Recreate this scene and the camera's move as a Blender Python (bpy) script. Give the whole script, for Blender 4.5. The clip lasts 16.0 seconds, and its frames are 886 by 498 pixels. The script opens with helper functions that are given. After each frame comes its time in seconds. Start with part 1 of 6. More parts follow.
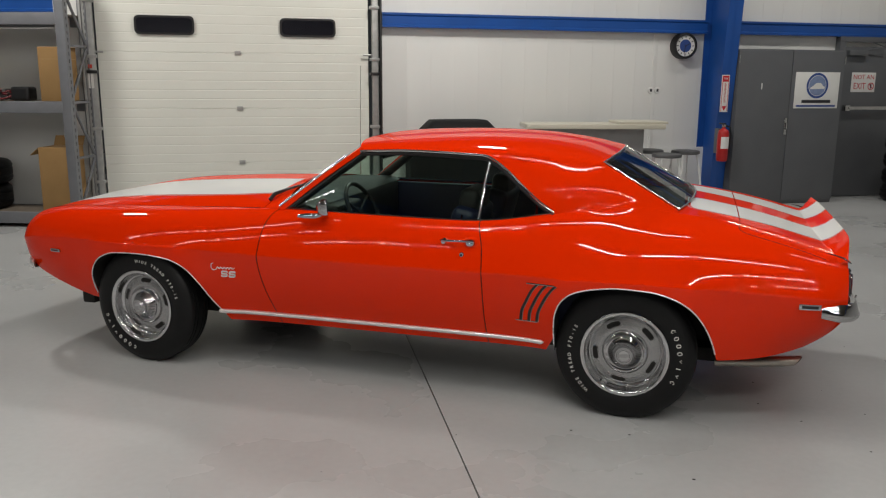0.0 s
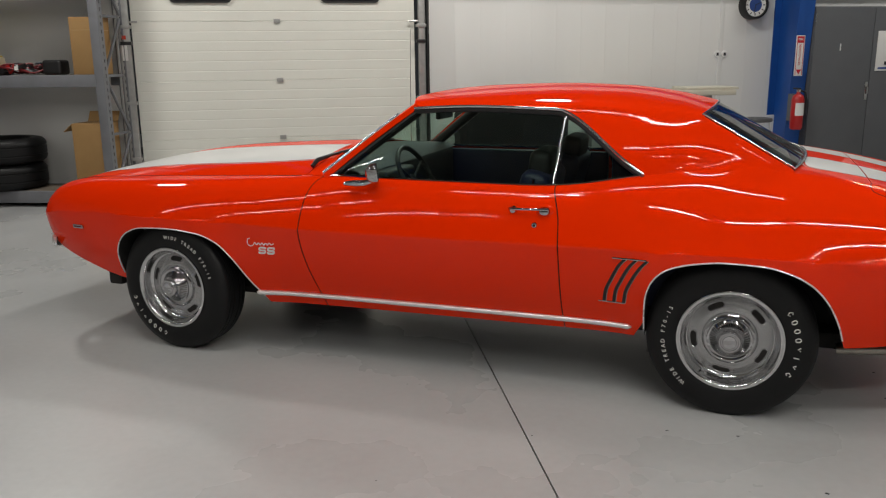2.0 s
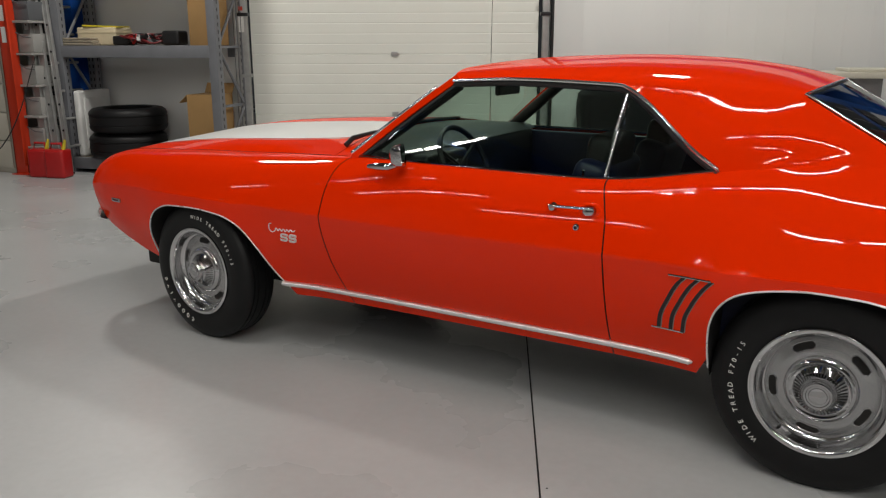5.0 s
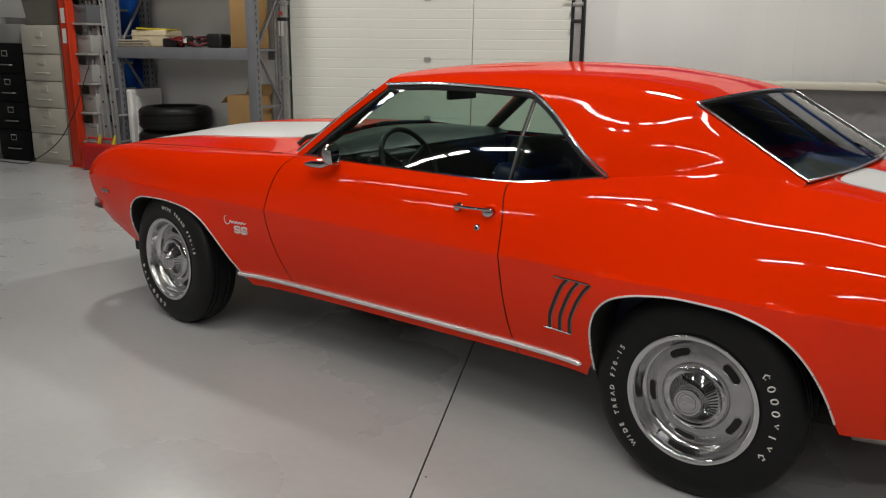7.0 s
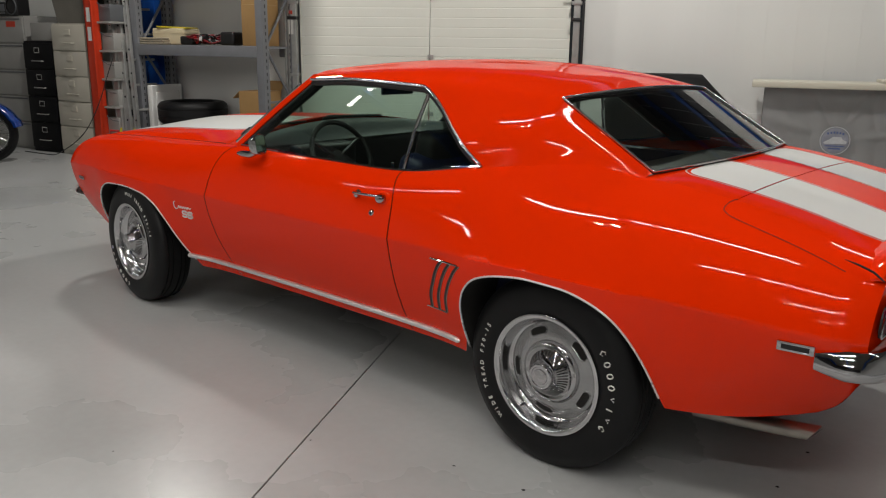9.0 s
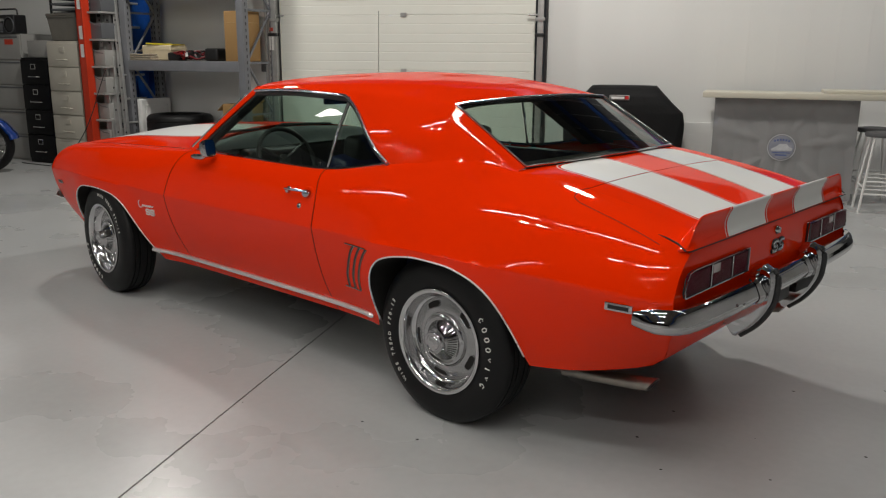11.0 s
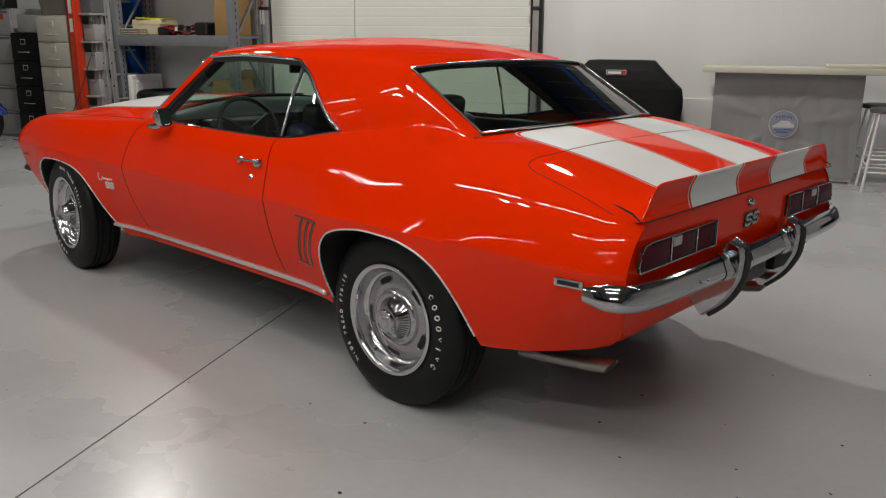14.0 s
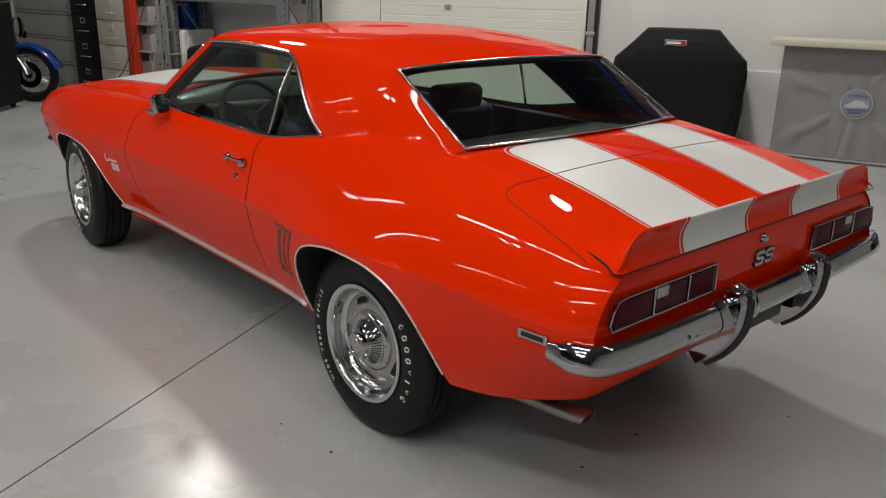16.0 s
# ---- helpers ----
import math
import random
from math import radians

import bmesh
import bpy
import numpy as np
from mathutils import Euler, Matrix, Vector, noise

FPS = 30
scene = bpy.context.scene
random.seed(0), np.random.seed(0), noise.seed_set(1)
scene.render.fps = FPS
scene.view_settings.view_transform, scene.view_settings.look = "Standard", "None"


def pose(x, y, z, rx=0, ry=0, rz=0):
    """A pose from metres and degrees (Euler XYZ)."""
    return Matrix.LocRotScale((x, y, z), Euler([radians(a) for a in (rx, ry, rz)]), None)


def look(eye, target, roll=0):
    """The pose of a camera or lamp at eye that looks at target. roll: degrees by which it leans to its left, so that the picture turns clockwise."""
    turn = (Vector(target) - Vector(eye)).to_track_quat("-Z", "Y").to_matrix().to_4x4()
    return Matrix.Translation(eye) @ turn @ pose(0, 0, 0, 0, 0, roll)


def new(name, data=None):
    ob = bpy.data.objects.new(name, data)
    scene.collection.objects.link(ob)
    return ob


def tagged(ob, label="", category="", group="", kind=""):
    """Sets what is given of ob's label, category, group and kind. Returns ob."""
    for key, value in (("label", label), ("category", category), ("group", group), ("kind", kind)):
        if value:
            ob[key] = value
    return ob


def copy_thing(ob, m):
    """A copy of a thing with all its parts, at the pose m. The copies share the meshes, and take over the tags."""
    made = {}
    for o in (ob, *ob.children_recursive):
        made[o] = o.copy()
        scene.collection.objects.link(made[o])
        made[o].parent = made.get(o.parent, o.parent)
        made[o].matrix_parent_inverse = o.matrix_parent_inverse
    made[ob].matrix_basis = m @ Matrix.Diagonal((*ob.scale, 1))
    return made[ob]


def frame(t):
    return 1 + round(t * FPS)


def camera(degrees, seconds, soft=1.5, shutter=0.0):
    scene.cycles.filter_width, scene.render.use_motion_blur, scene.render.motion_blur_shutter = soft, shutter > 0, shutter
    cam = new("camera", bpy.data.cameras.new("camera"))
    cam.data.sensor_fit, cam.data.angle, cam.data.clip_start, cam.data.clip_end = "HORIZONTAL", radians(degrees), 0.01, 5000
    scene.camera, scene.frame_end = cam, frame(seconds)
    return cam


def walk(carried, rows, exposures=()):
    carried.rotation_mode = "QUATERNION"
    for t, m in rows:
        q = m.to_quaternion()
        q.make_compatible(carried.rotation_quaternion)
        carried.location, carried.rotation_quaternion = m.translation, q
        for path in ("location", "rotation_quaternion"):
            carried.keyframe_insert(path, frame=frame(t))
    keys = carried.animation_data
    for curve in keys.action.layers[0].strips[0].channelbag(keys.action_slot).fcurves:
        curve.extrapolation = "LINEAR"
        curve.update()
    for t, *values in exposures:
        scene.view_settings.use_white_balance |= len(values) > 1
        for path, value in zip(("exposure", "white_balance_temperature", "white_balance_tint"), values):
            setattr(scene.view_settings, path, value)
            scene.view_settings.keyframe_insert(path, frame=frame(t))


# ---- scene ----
cam = camera(57.0, 16.0, soft=1.2)
PATH = [
    (0, (0.251, -0.072, 1.657), (0.131, 1.881, 1.243), 0.4),
    (0.5, (0.215, 0.048, 1.629), (0.083, 1.998, 1.204), 0.3),
    (1, (0.146, 0.188, 1.575), (-0.006, 2.135, 1.143), -0.0),
    (1.5, (0.103, 0.319, 1.521), (-0.079, 2.262, 1.08), -0.4),
    (2, (0.097, 0.465, 1.485), (-0.124, 2.4, 1.03), -0.7),
    (2.5, (0.103, 0.631, 1.451), (-0.167, 2.556, 0.981), -0.9),
    (3, (0.109, 0.812, 1.416), (-0.219, 2.726, 0.936), -0.9),
    (3.5, (0.15, 0.969, 1.406), (-0.245, 2.867, 0.916), -0.9),
    (6, (0.858, 1.205, 1.422), (0.142, 3.007, 0.93), 0.4),
    (6.5, (1.021, 1.254, 1.423), (0.26, 3.037, 0.934), 0.5),
    (7, (1.162, 1.265, 1.414), (0.369, 3.036, 0.931), 0.6),
    (7.5, (1.313, 1.257, 1.422), (0.493, 3.014, 0.935), 0.6),
    (8, (1.468, 1.26, 1.431), (0.624, 3.006, 0.941), 0.7),
    (8.5, (1.647, 1.308, 1.429), (0.768, 3.035, 0.936), 0.8),
    (9, (1.809, 1.326, 1.422), (0.897, 3.037, 0.933), 0.7),
    (9.5, (1.963, 1.322, 1.417), (1.022, 3.021, 0.937), 0.6),
    (10, (2.13, 1.278, 1.439), (1.177, 2.971, 0.966), 0.7),
    (12.5, (2.548, 0.901, 1.378), (1.662, 2.64, 0.942), -0.3),
    (13, (2.569, 1.032, 1.361), (1.66, 2.755, 0.91), 0.0),
    (13.5, (2.553, 1.199, 1.355), (1.619, 2.903, 0.881), 0.2),
    (14, (2.488, 1.363, 1.349), (1.536, 3.05, 0.85), 0.4),
    (14.5, (2.458, 1.509, 1.361), (1.484, 3.175, 0.834), 0.6),
    (15, (2.491, 1.644, 1.419), (1.486, 3.277, 0.854), 0.8),
    (15.5, (2.544, 1.719, 1.483), (1.502, 3.318, 0.886), 1.1),
    (16, (2.602, 1.785, 1.54), (1.523, 3.349, 0.916), 1.3),
]
walk(cam, [(t, look(eye, target, roll)) for t, eye, target, roll in PATH])

# ---- light: a closed shop lit by ceiling strip lights ----
world = bpy.data.worlds.new("World")
scene.world = world
world.use_nodes = True
world.node_tree.nodes["Background"].inputs[0].default_value = (0.9, 0.95, 1.0, 1)
world.node_tree.nodes["Background"].inputs[1].default_value = 0.02
scene.view_settings.exposure = 0.0
CEILING = 5.2
LAMP_Z = 4.7
ROW_TURN = 14.0
# rows of two tubes end to end: x, y of each row's middle, and the watts of its first and second tube
ROWS = [
    # first row is an added fill that brightens the right of the door wall
    (4.4, 9.8, 34, 40),
    (-0.3, 3.2, 25, 25), (4.8, 4.5, 9, 9), (-5.9, 1.7, 12, 17),
    (1.0, 1.1, 36, 36), (-7.0, -0.8, 20, 24),
    (1.3, -1.5, 55, 55), (-6.4, -3.4, 28, 30), (2.0, -4.6, 46, 46),
]
# two round high-bay lamps: x, y, z and watts
BAYS = [(-4.7, 7.2, 4.5, 310), (0.1, 7.8, 4.6, 350)]
TUBE = 1.8

# ---- materials ----
def material(name, base, rough=0.5, metal=0.0, coat=0.0, vary=0.0, scale=6.0, bump=0.0, bump_scale=60.0, rough_vary=0.0, spec=0.5, stretch=(1, 1, 1), fine=0.0):
    m = bpy.data.materials.new(name)
    m.use_nodes = True
    nt = m.node_tree
    b = nt.nodes["Principled BSDF"]
    b.inputs["Base Color"].default_value = (*base, 1)
    b.inputs["Roughness"].default_value = rough
    b.inputs["Metallic"].default_value = metal
    b.inputs["Coat Weight"].default_value = coat
    b.inputs["Coat Roughness"].default_value = 0.028
    b.inputs["Specular IOR Level"].default_value = spec
    if vary or bump or rough_vary:
        tc = nt.nodes.new("ShaderNodeTexCoord")
        mp = nt.nodes.new("ShaderNodeMapping")
        mp.inputs["Scale"].default_value = stretch
        nt.links.new(tc.outputs["Object"], mp.inputs[0])
        big = nt.nodes.new("ShaderNodeTexNoise")
        big.inputs["Scale"].default_value, big.inputs["Detail"].default_value = scale, 6
        nt.links.new(mp.outputs[0], big.inputs["Vector"])
        small = nt.nodes.new("ShaderNodeTexNoise")
        small.inputs["Scale"].default_value, small.inputs["Detail"].default_value = bump_scale, 4
        nt.links.new(mp.outputs[0], small.inputs["Vector"])
        if vary:
            mix = nt.nodes.new("ShaderNodeMath")
            mix.operation = "MULTIPLY_ADD"
            mix.inputs[1].default_value = fine
            nt.links.new(small.outputs["Fac"], mix.inputs[0])
            nt.links.new(big.outputs["Fac"], mix.inputs[2])
            ramp = nt.nodes.new("ShaderNodeValToRGB")
            ramp.color_ramp.elements[0].position, ramp.color_ramp.elements[1].position = 0.22 + fine * 0.5, 0.78 + fine * 0.5
            ramp.color_ramp.elements[0].color = (*[c * (1 - vary) for c in base], 1)
            ramp.color_ramp.elements[1].color = (*[min(1, c * (1 + vary)) for c in base], 1)
            nt.links.new(mix.outputs[0], ramp.inputs[0])
            nt.links.new(ramp.outputs[0], b.inputs["Base Color"])
        if rough_vary:
            rr = nt.nodes.new("ShaderNodeMapRange")
            rr.inputs["From Min"].default_value, rr.inputs["From Max"].default_value = 0.3, 0.7
            rr.inputs["To Min"].default_value, rr.inputs["To Max"].default_value = max(0, rough - rough_vary), rough + rough_vary
            nt.links.new(big.outputs["Fac"], rr.inputs["Value"])
            nt.links.new(rr.outputs[0], b.inputs["Roughness"])
        if bump:
            bp = nt.nodes.new("ShaderNodeBump")
            bp.inputs["Strength"].default_value, bp.inputs["Distance"].default_value = bump, 0.004
            nt.links.new(small.outputs["Fac"], bp.inputs["Height"])
            nt.links.new(bp.outputs[0], b.inputs["Normal"])
    return m


def glass(name, tint):
    m = bpy.data.materials.new(name)
    m.use_nodes = True
    nt = m.node_tree
    nt.nodes.remove(nt.nodes["Principled BSDF"])
    clear, gloss, mix, facing_w, power, scale = (nt.nodes.new("ShaderNode" + k) for k in ("BsdfTransparent", "BsdfGlossy", "MixShader", "LayerWeight", "Math", "Math"))
    clear.inputs[0].default_value = (*tint, 1)
    gloss.inputs["Roughness"].default_value = 0.01
    facing_w.inputs["Blend"].default_value = 0.5
    power.operation, power.inputs[1].default_value = "POWER", 5.0
    scale.operation, scale.inputs[1].default_value, scale.inputs[2].default_value = "MULTIPLY_ADD", 0.92, 0.08
    nt.links.new(facing_w.outputs["Facing"], power.inputs[0])
    nt.links.new(power.outputs[0], scale.inputs[0])
    nt.links.new(scale.outputs[0], mix.inputs[0])
    nt.links.new(clear.outputs[0], mix.inputs[1])
    nt.links.new(gloss.outputs[0], mix.inputs[2])
    nt.links.new(mix.outputs[0], nt.nodes["Material Output"].inputs[0])
    return m


ORANGE = material("orange_paint", (0.84, 0.0275, 0.0003), 0.5, coat=0.54, spec=0.0, vary=0.02, scale=3)
WHITE_PAINT = material("white_stripe_paint", (0.74, 0.74, 0.72), 0.4, coat=0.35, spec=0.2, vary=0.02, scale=4)
PIN = material("stripe_edge_paint", (0.80, 0.55, 0.50), 0.35, coat=1.0)
CHROME = material("chrome", (0.50, 0.50, 0.51), 0.05, 1.0, rough_vary=0.03, scale=20)
BRIGHT = material("bright_moulding", (0.90, 0.89, 0.88), 0.30, 0.6, coat=0.5, rough_vary=0.05, scale=30)
STEEL = material("brushed_steel", (0.55, 0.55, 0.54), 0.22, 1.0, rough_vary=0.06, scale=30)
ARGENT = material("argent_wheel_paint", (0.40, 0.40, 0.405), 0.27, 0.75, vary=0.06, scale=40)
RUBBER = material("tyre_rubber", (0.006, 0.006, 0.0066), 0.5, spec=0.28, vary=0.25, scale=14, bump=0.15, bump_scale=200)
BLACK = material("black_paint", (0.008, 0.008, 0.009), 0.45, vary=0.2, scale=9)
BLACK_TRIM = material("black_rubber_trim", (0.012, 0.012, 0.013), 0.4, vary=0.2, scale=30)
UNDER = material("undercoat", (0.012, 0.011, 0.010), 0.9, vary=0.4, scale=10, bump=0.4)
LETTER = material("raised_white_letter", (0.75, 0.74, 0.70), 0.6, vary=0.06, scale=60)
LAMP_RED = material("tail_lamp_red", (0.070, 0.0015, 0.010), 0.3, spec=0.08, vary=0.25, scale=30, bump=0.4, bump_scale=300)
LAMP_WHITE = material("reverse_lamp_white", (0.42, 0.36, 0.36), 0.15, coat=1.0, bump=0.3, bump_scale=300)
INTERIOR = material("dark_blue_vinyl", (0.005, 0.009, 0.045), 0.45, vary=0.2, scale=8, bump=0.2, bump_scale=300)
INTERIOR_BLACK = material("dark_vinyl", (0.012, 0.011, 0.011), 0.5, vary=0.2, scale=8, bump=0.25, bump_scale=300)
# base colour lifted to grey-green to carry the haze of the tinted windscreen
DASH = material("dash_pad_vinyl", (0.032, 0.037, 0.036), 0.32, vary=0.15, scale=8, bump=0.12, bump_scale=300)
CLEAR = glass("side_glass", (0.69, 0.81, 0.75))
REAR_CLEAR = glass("rear_glass", (0.78, 0.85, 0.81))
RING = material("polished_trim_ring", (0.66, 0.66, 0.67), 0.13, 1.0, rough_vary=0.03, scale=25)
TRIM = material("bright_window_trim", (0.74, 0.74, 0.74), 0.17, 1.0, rough_vary=0.03, scale=30)
SILL = material("polished_sill_moulding", (0.88, 0.87, 0.86), 0.36, 0.85)
PIPE = material("dull_exhaust_steel", (0.36, 0.33, 0.29), 0.32, 0.9, vary=0.12, scale=25)
BADGE = material("bright_badge", (0.82, 0.82, 0.80), 0.3, 0.3, coat=0.5, vary=0.03, scale=40)
MIRROR = material("mirror_glass", (0.36, 0.41, 0.39), 0.015, 1.0)


# ---- mesh helpers ----
def link_mesh(name, bm, mat, parent=None, label="", sharp=38.0):
    bm.normal_update()
    for e in bm.edges:
        if len(e.link_faces) == 2 and e.calc_face_angle(0.0) > radians(sharp):
            e.smooth = False
    for fc in bm.faces:
        fc.smooth = True
    me = bpy.data.meshes.new(name)
    bm.to_mesh(me)
    bm.free()
    me.materials.append(mat)
    ob = new(name, me)
    ob.parent = parent
    if label:
        tagged(ob, label)
    return ob


def part(name, bm, mat, parent, label="", sharp=38.0):
    return link_mesh(name, bm, mat, parent, label, sharp)


def empty(name, m, label="", category="", group="", kind=""):
    ob = new(name)
    ob.empty_display_size = 0.1
    ob.matrix_world = m
    return tagged(ob, label, category, group, kind)


def curve(*pts):
    """A smooth monotone curve through (x, v) points."""
    pts = sorted(pts)
    xs, vs = np.array([p[0] for p in pts], float), np.array([p[1] for p in pts], float)
    h, dl = np.diff(xs), np.diff(vs) / np.diff(xs)
    sl = np.zeros(len(xs))
    sl[0], sl[-1] = dl[0], dl[-1]
    for i in range(1, len(xs) - 1):
        if dl[i - 1] * dl[i] > 0:
            w1, w2 = 2 * h[i] + h[i - 1], h[i] + 2 * h[i - 1]
            sl[i] = (w1 + w2) / (w1 / dl[i - 1] + w2 / dl[i])

    def at(x):
        x = min(max(x, xs[0]), xs[-1])
        i = min(max(int(np.searchsorted(xs, x)) - 1, 0), len(xs) - 2)
        t = (x - xs[i]) / h[i]
        a, b = vs[i], vs[i + 1]
        return float((1 + 2 * t) * (1 - t) ** 2 * a + t * (1 - t) ** 2 * h[i] * sl[i] + t * t * (3 - 2 * t) * b + t * t * (t - 1) * h[i] * sl[i + 1])

    return at


def soft_line(pts, n):
    """n points evenly along a smooth line through pts (any dimension)."""
    p = np.array(pts, float)
    d = np.r_[0, np.cumsum(np.linalg.norm(np.diff(p, axis=0), axis=1))]
    cs = [curve(*zip(d, p[:, k])) for k in range(p.shape[1])]
    dense = np.array([[c(s) for c in cs] for s in np.linspace(0, d[-1], n * 4)])
    return even(dense, n)


def even(pts, n):
    p = np.array(pts, float)
    d = np.r_[0, np.cumsum(np.linalg.norm(np.diff(p, axis=0), axis=1))]
    s = np.linspace(0, d[-1], n)
    return np.stack([np.interp(s, d, p[:, k]) for k in range(p.shape[1])], 1)


def grid_into(bm, rows, flip=False, close=False):
    """Adds a sheet through a grid of points (list of rows)."""
    vs = [[bm.verts.new(p) for p in r] for r in rows]
    for a, b in zip(vs, vs[1:]):
        n = len(a)
        for k in range(n if close else n - 1):
            q = (a[k], a[(k + 1) % n], b[(k + 1) % n], b[k])
            if len({v.co.to_tuple(6) for v in q}) < 3:
                continue
            bm.faces.new(q[::-1] if flip else q)
    return vs


def sheet(rows, flip=False, both=False):
    bm = bmesh.new()
    grid_into(bm, rows, flip)
    if both:
        grid_into(bm, [[(p[0], -p[1], p[2]) for p in r] for r in rows], not flip)
    bmesh.ops.remove_doubles(bm, verts=bm.verts, dist=1e-5)
    return bm


def tube_into(bm, pts, r, n=8, cap=True, squash=1.0):
    """A round bar along pts; r may be a list."""
    p = [Vector(q) for q in pts]
    rings = []
    for i, c in enumerate(p):
        d = (p[min(i + 1, len(p) - 1)] - p[max(i - 1, 0)]).normalized()
        up = Vector((0, 0, 1)) if abs(d.z) < 0.95 else Vector((1, 0, 0))
        a = d.cross(up).normalized()
        b = a.cross(d)
        rr = r[i] if hasattr(r, "__len__") else r
        rings.append([c + a * rr * squash * math.cos(2 * math.pi * k / n) + b * rr * math.sin(2 * math.pi * k / n) for k in range(n)])
    vs = grid_into(bm, rings, close=True)
    if cap:
        bm.faces.new(vs[0][::-1])
        bm.faces.new(vs[-1])
    return vs


def tube(pts, r, n=8, squash=1.0):
    bm = bmesh.new()
    tube_into(bm, pts, r, n, True, squash)
    bmesh.ops.recalc_face_normals(bm, faces=bm.faces)
    return bm


def box_into(bm, x0, y0, z0, x1, y1, z1, bevel=0.0, seg=2, m=None):
    made = bmesh.ops.create_cube(bm, size=1.0)["verts"]
    for v in made:
        v.co = Vector((x0 + (v.co.x + 0.5) * (x1 - x0), y0 + (v.co.y + 0.5) * (y1 - y0), z0 + (v.co.z + 0.5) * (z1 - z0)))
    if bevel:
        es = list({e for v in made for e in v.link_edges})
        out = bmesh.ops.bevel(bm, geom=es, offset=bevel, segments=seg, profile=0.6, affect="EDGES")
        made = list({v for fc in out["faces"] for v in fc.verts} | {v for v in made if v.is_valid})
    if m is not None:
        bmesh.ops.transform(bm, matrix=m, verts=made)
    return made


def box(x0, y0, z0, x1, y1, z1, bevel=0.0, seg=2):
    bm = bmesh.new()
    box_into(bm, x0, y0, z0, x1, y1, z1, bevel, seg)
    return bm


def lathe_into(bm, profile, n=48, axis="y"):
    """Turns (radius, along) points about the y or z axis."""
    rows = []
    for r, a in profile:
        rows.append([((r * math.cos(t), a, r * math.sin(t)) if axis == "y" else (r * math.cos(t), r * math.sin(t), a)) for t in (2 * math.pi * k / n for k in range(n))])
    grid_into(bm, rows, close=True)


def lathe(profile, n=48, axis="y"):
    bm = bmesh.new()
    lathe_into(bm, profile, n, axis)
    bmesh.ops.remove_doubles(bm, verts=bm.verts, dist=1e-5)
    bmesh.ops.recalc_face_normals(bm, faces=bm.faces)
    return bm


def outline_plate(pts, thick, axis="y"):
    """A flat plate with that outline in x and z (axis y) or x and y (axis z)."""
    bm = bmesh.new()
    put = (lambda p, d: (p[0], d, p[1])) if axis == "y" else ((lambda p, d: (p[0], p[1], d)) if axis == "z" else (lambda p, d: (d, p[0], p[1])))
    a = [bm.verts.new(put(p, 0)) for p in pts]
    b = [bm.verts.new(put(p, thick)) for p in pts]
    bm.faces.new(a)
    bm.faces.new(b[::-1])
    for k in range(len(pts)):
        bm.faces.new((a[k], b[k], b[(k + 1) % len(pts)], a[(k + 1) % len(pts)]))
    bmesh.ops.recalc_face_normals(bm, faces=bm.faces)
    return bm


def words_into(bm, text, size, m, depth=0.0015):
    """Built-in font letters as a mesh, centred, lying in the x-y plane of m."""
    cu = bpy.data.curves.new("words", "FONT")
    cu.body, cu.size, cu.extrude, cu.align_x, cu.align_y = text, size, depth, "CENTER", "CENTER"
    cu.resolution_u = 2
    ob = bpy.data.objects.new("words", cu)
    me = ob.to_mesh()
    me.transform(m)
    bm.from_mesh(me)
    ob.to_mesh_clear()
    bpy.data.objects.remove(ob)
    bpy.data.curves.remove(cu)


# ---- the shop ----
FLOOR = material("grey_epoxy_floor", (0.435, 0.441, 0.440), 0.30, vary=0.15, scale=0.7, bump=0.02, bump_scale=25, rough_vary=0.11, fine=0.25, spec=0.32, coat=0.09)
FLOOR.node_tree.nodes["Principled BSDF"].inputs["Coat Roughness"].default_value = 0.17
JOINT = material("floor_joint_filler", (0.02, 0.02, 0.02), 0.9, vary=0.3, scale=20)
LINER = material("white_wall_liner", (0.72, 0.72, 0.70), 0.45, vary=0.04, scale=1.2, stretch=(1, 1, 0.25), bump=0.05, bump_scale=30)
DOOR_WHITE = material("white_door_steel", (0.70, 0.70, 0.64), 0.42, vary=0.03, scale=2, bump=0.1, bump_scale=300)
BLUE = material("blue_frame_paint", (0.009, 0.068, 0.29), 0.38, vary=0.10, scale=4, bump=0.05, bump_scale=120)
GALV = material("galvanised_steel", (0.40, 0.40, 0.39), 0.42, 0.7, vary=0.2, scale=12)
CEIL = material("insulated_ceiling", (0.15, 0.14, 0.12), 0.8, vary=0.2, scale=1)

W = pose(-2.75, 9.53, 0, 0, 0, 17.2)      # the door wall: x along it, y into it
J = pose(0.314, 2.557, 0, 0, 0, 14.0)     # crossing of the floor joints

bm = bmesh.new()
g, far = 0.0035, 16.0
for sx in (-1, 1):
    for sy in (-1, 1):
        q = [(sx * g, sy * g), (sx * far, sy * g), (sx * far, sy * far), (sx * g, sy * far)]
        top = [bm.verts.new(J @ Vector((*p, 0.0))) for p in q]
        low = [bm.verts.new(J @ Vector((*p, -0.012))) for p in q]
        bm.faces.new(top if sx * sy > 0 else top[::-1])
        for k in range(4):
            bm.faces.new((top[k], top[(k + 1) % 4], low[(k + 1) % 4], low[k]))
floor = link_mesh("floor", bm, FLOOR)
tagged(floor, "polished grey epoxy concrete floor with saw-cut joints", "floor", kind="structure")
bm = bmesh.new()
box_into(bm, -far, -far, -0.2, far, far, -0.011, m=J)
tagged(part("joint", bm, JOINT, floor), "dark filler in the saw-cut joints")


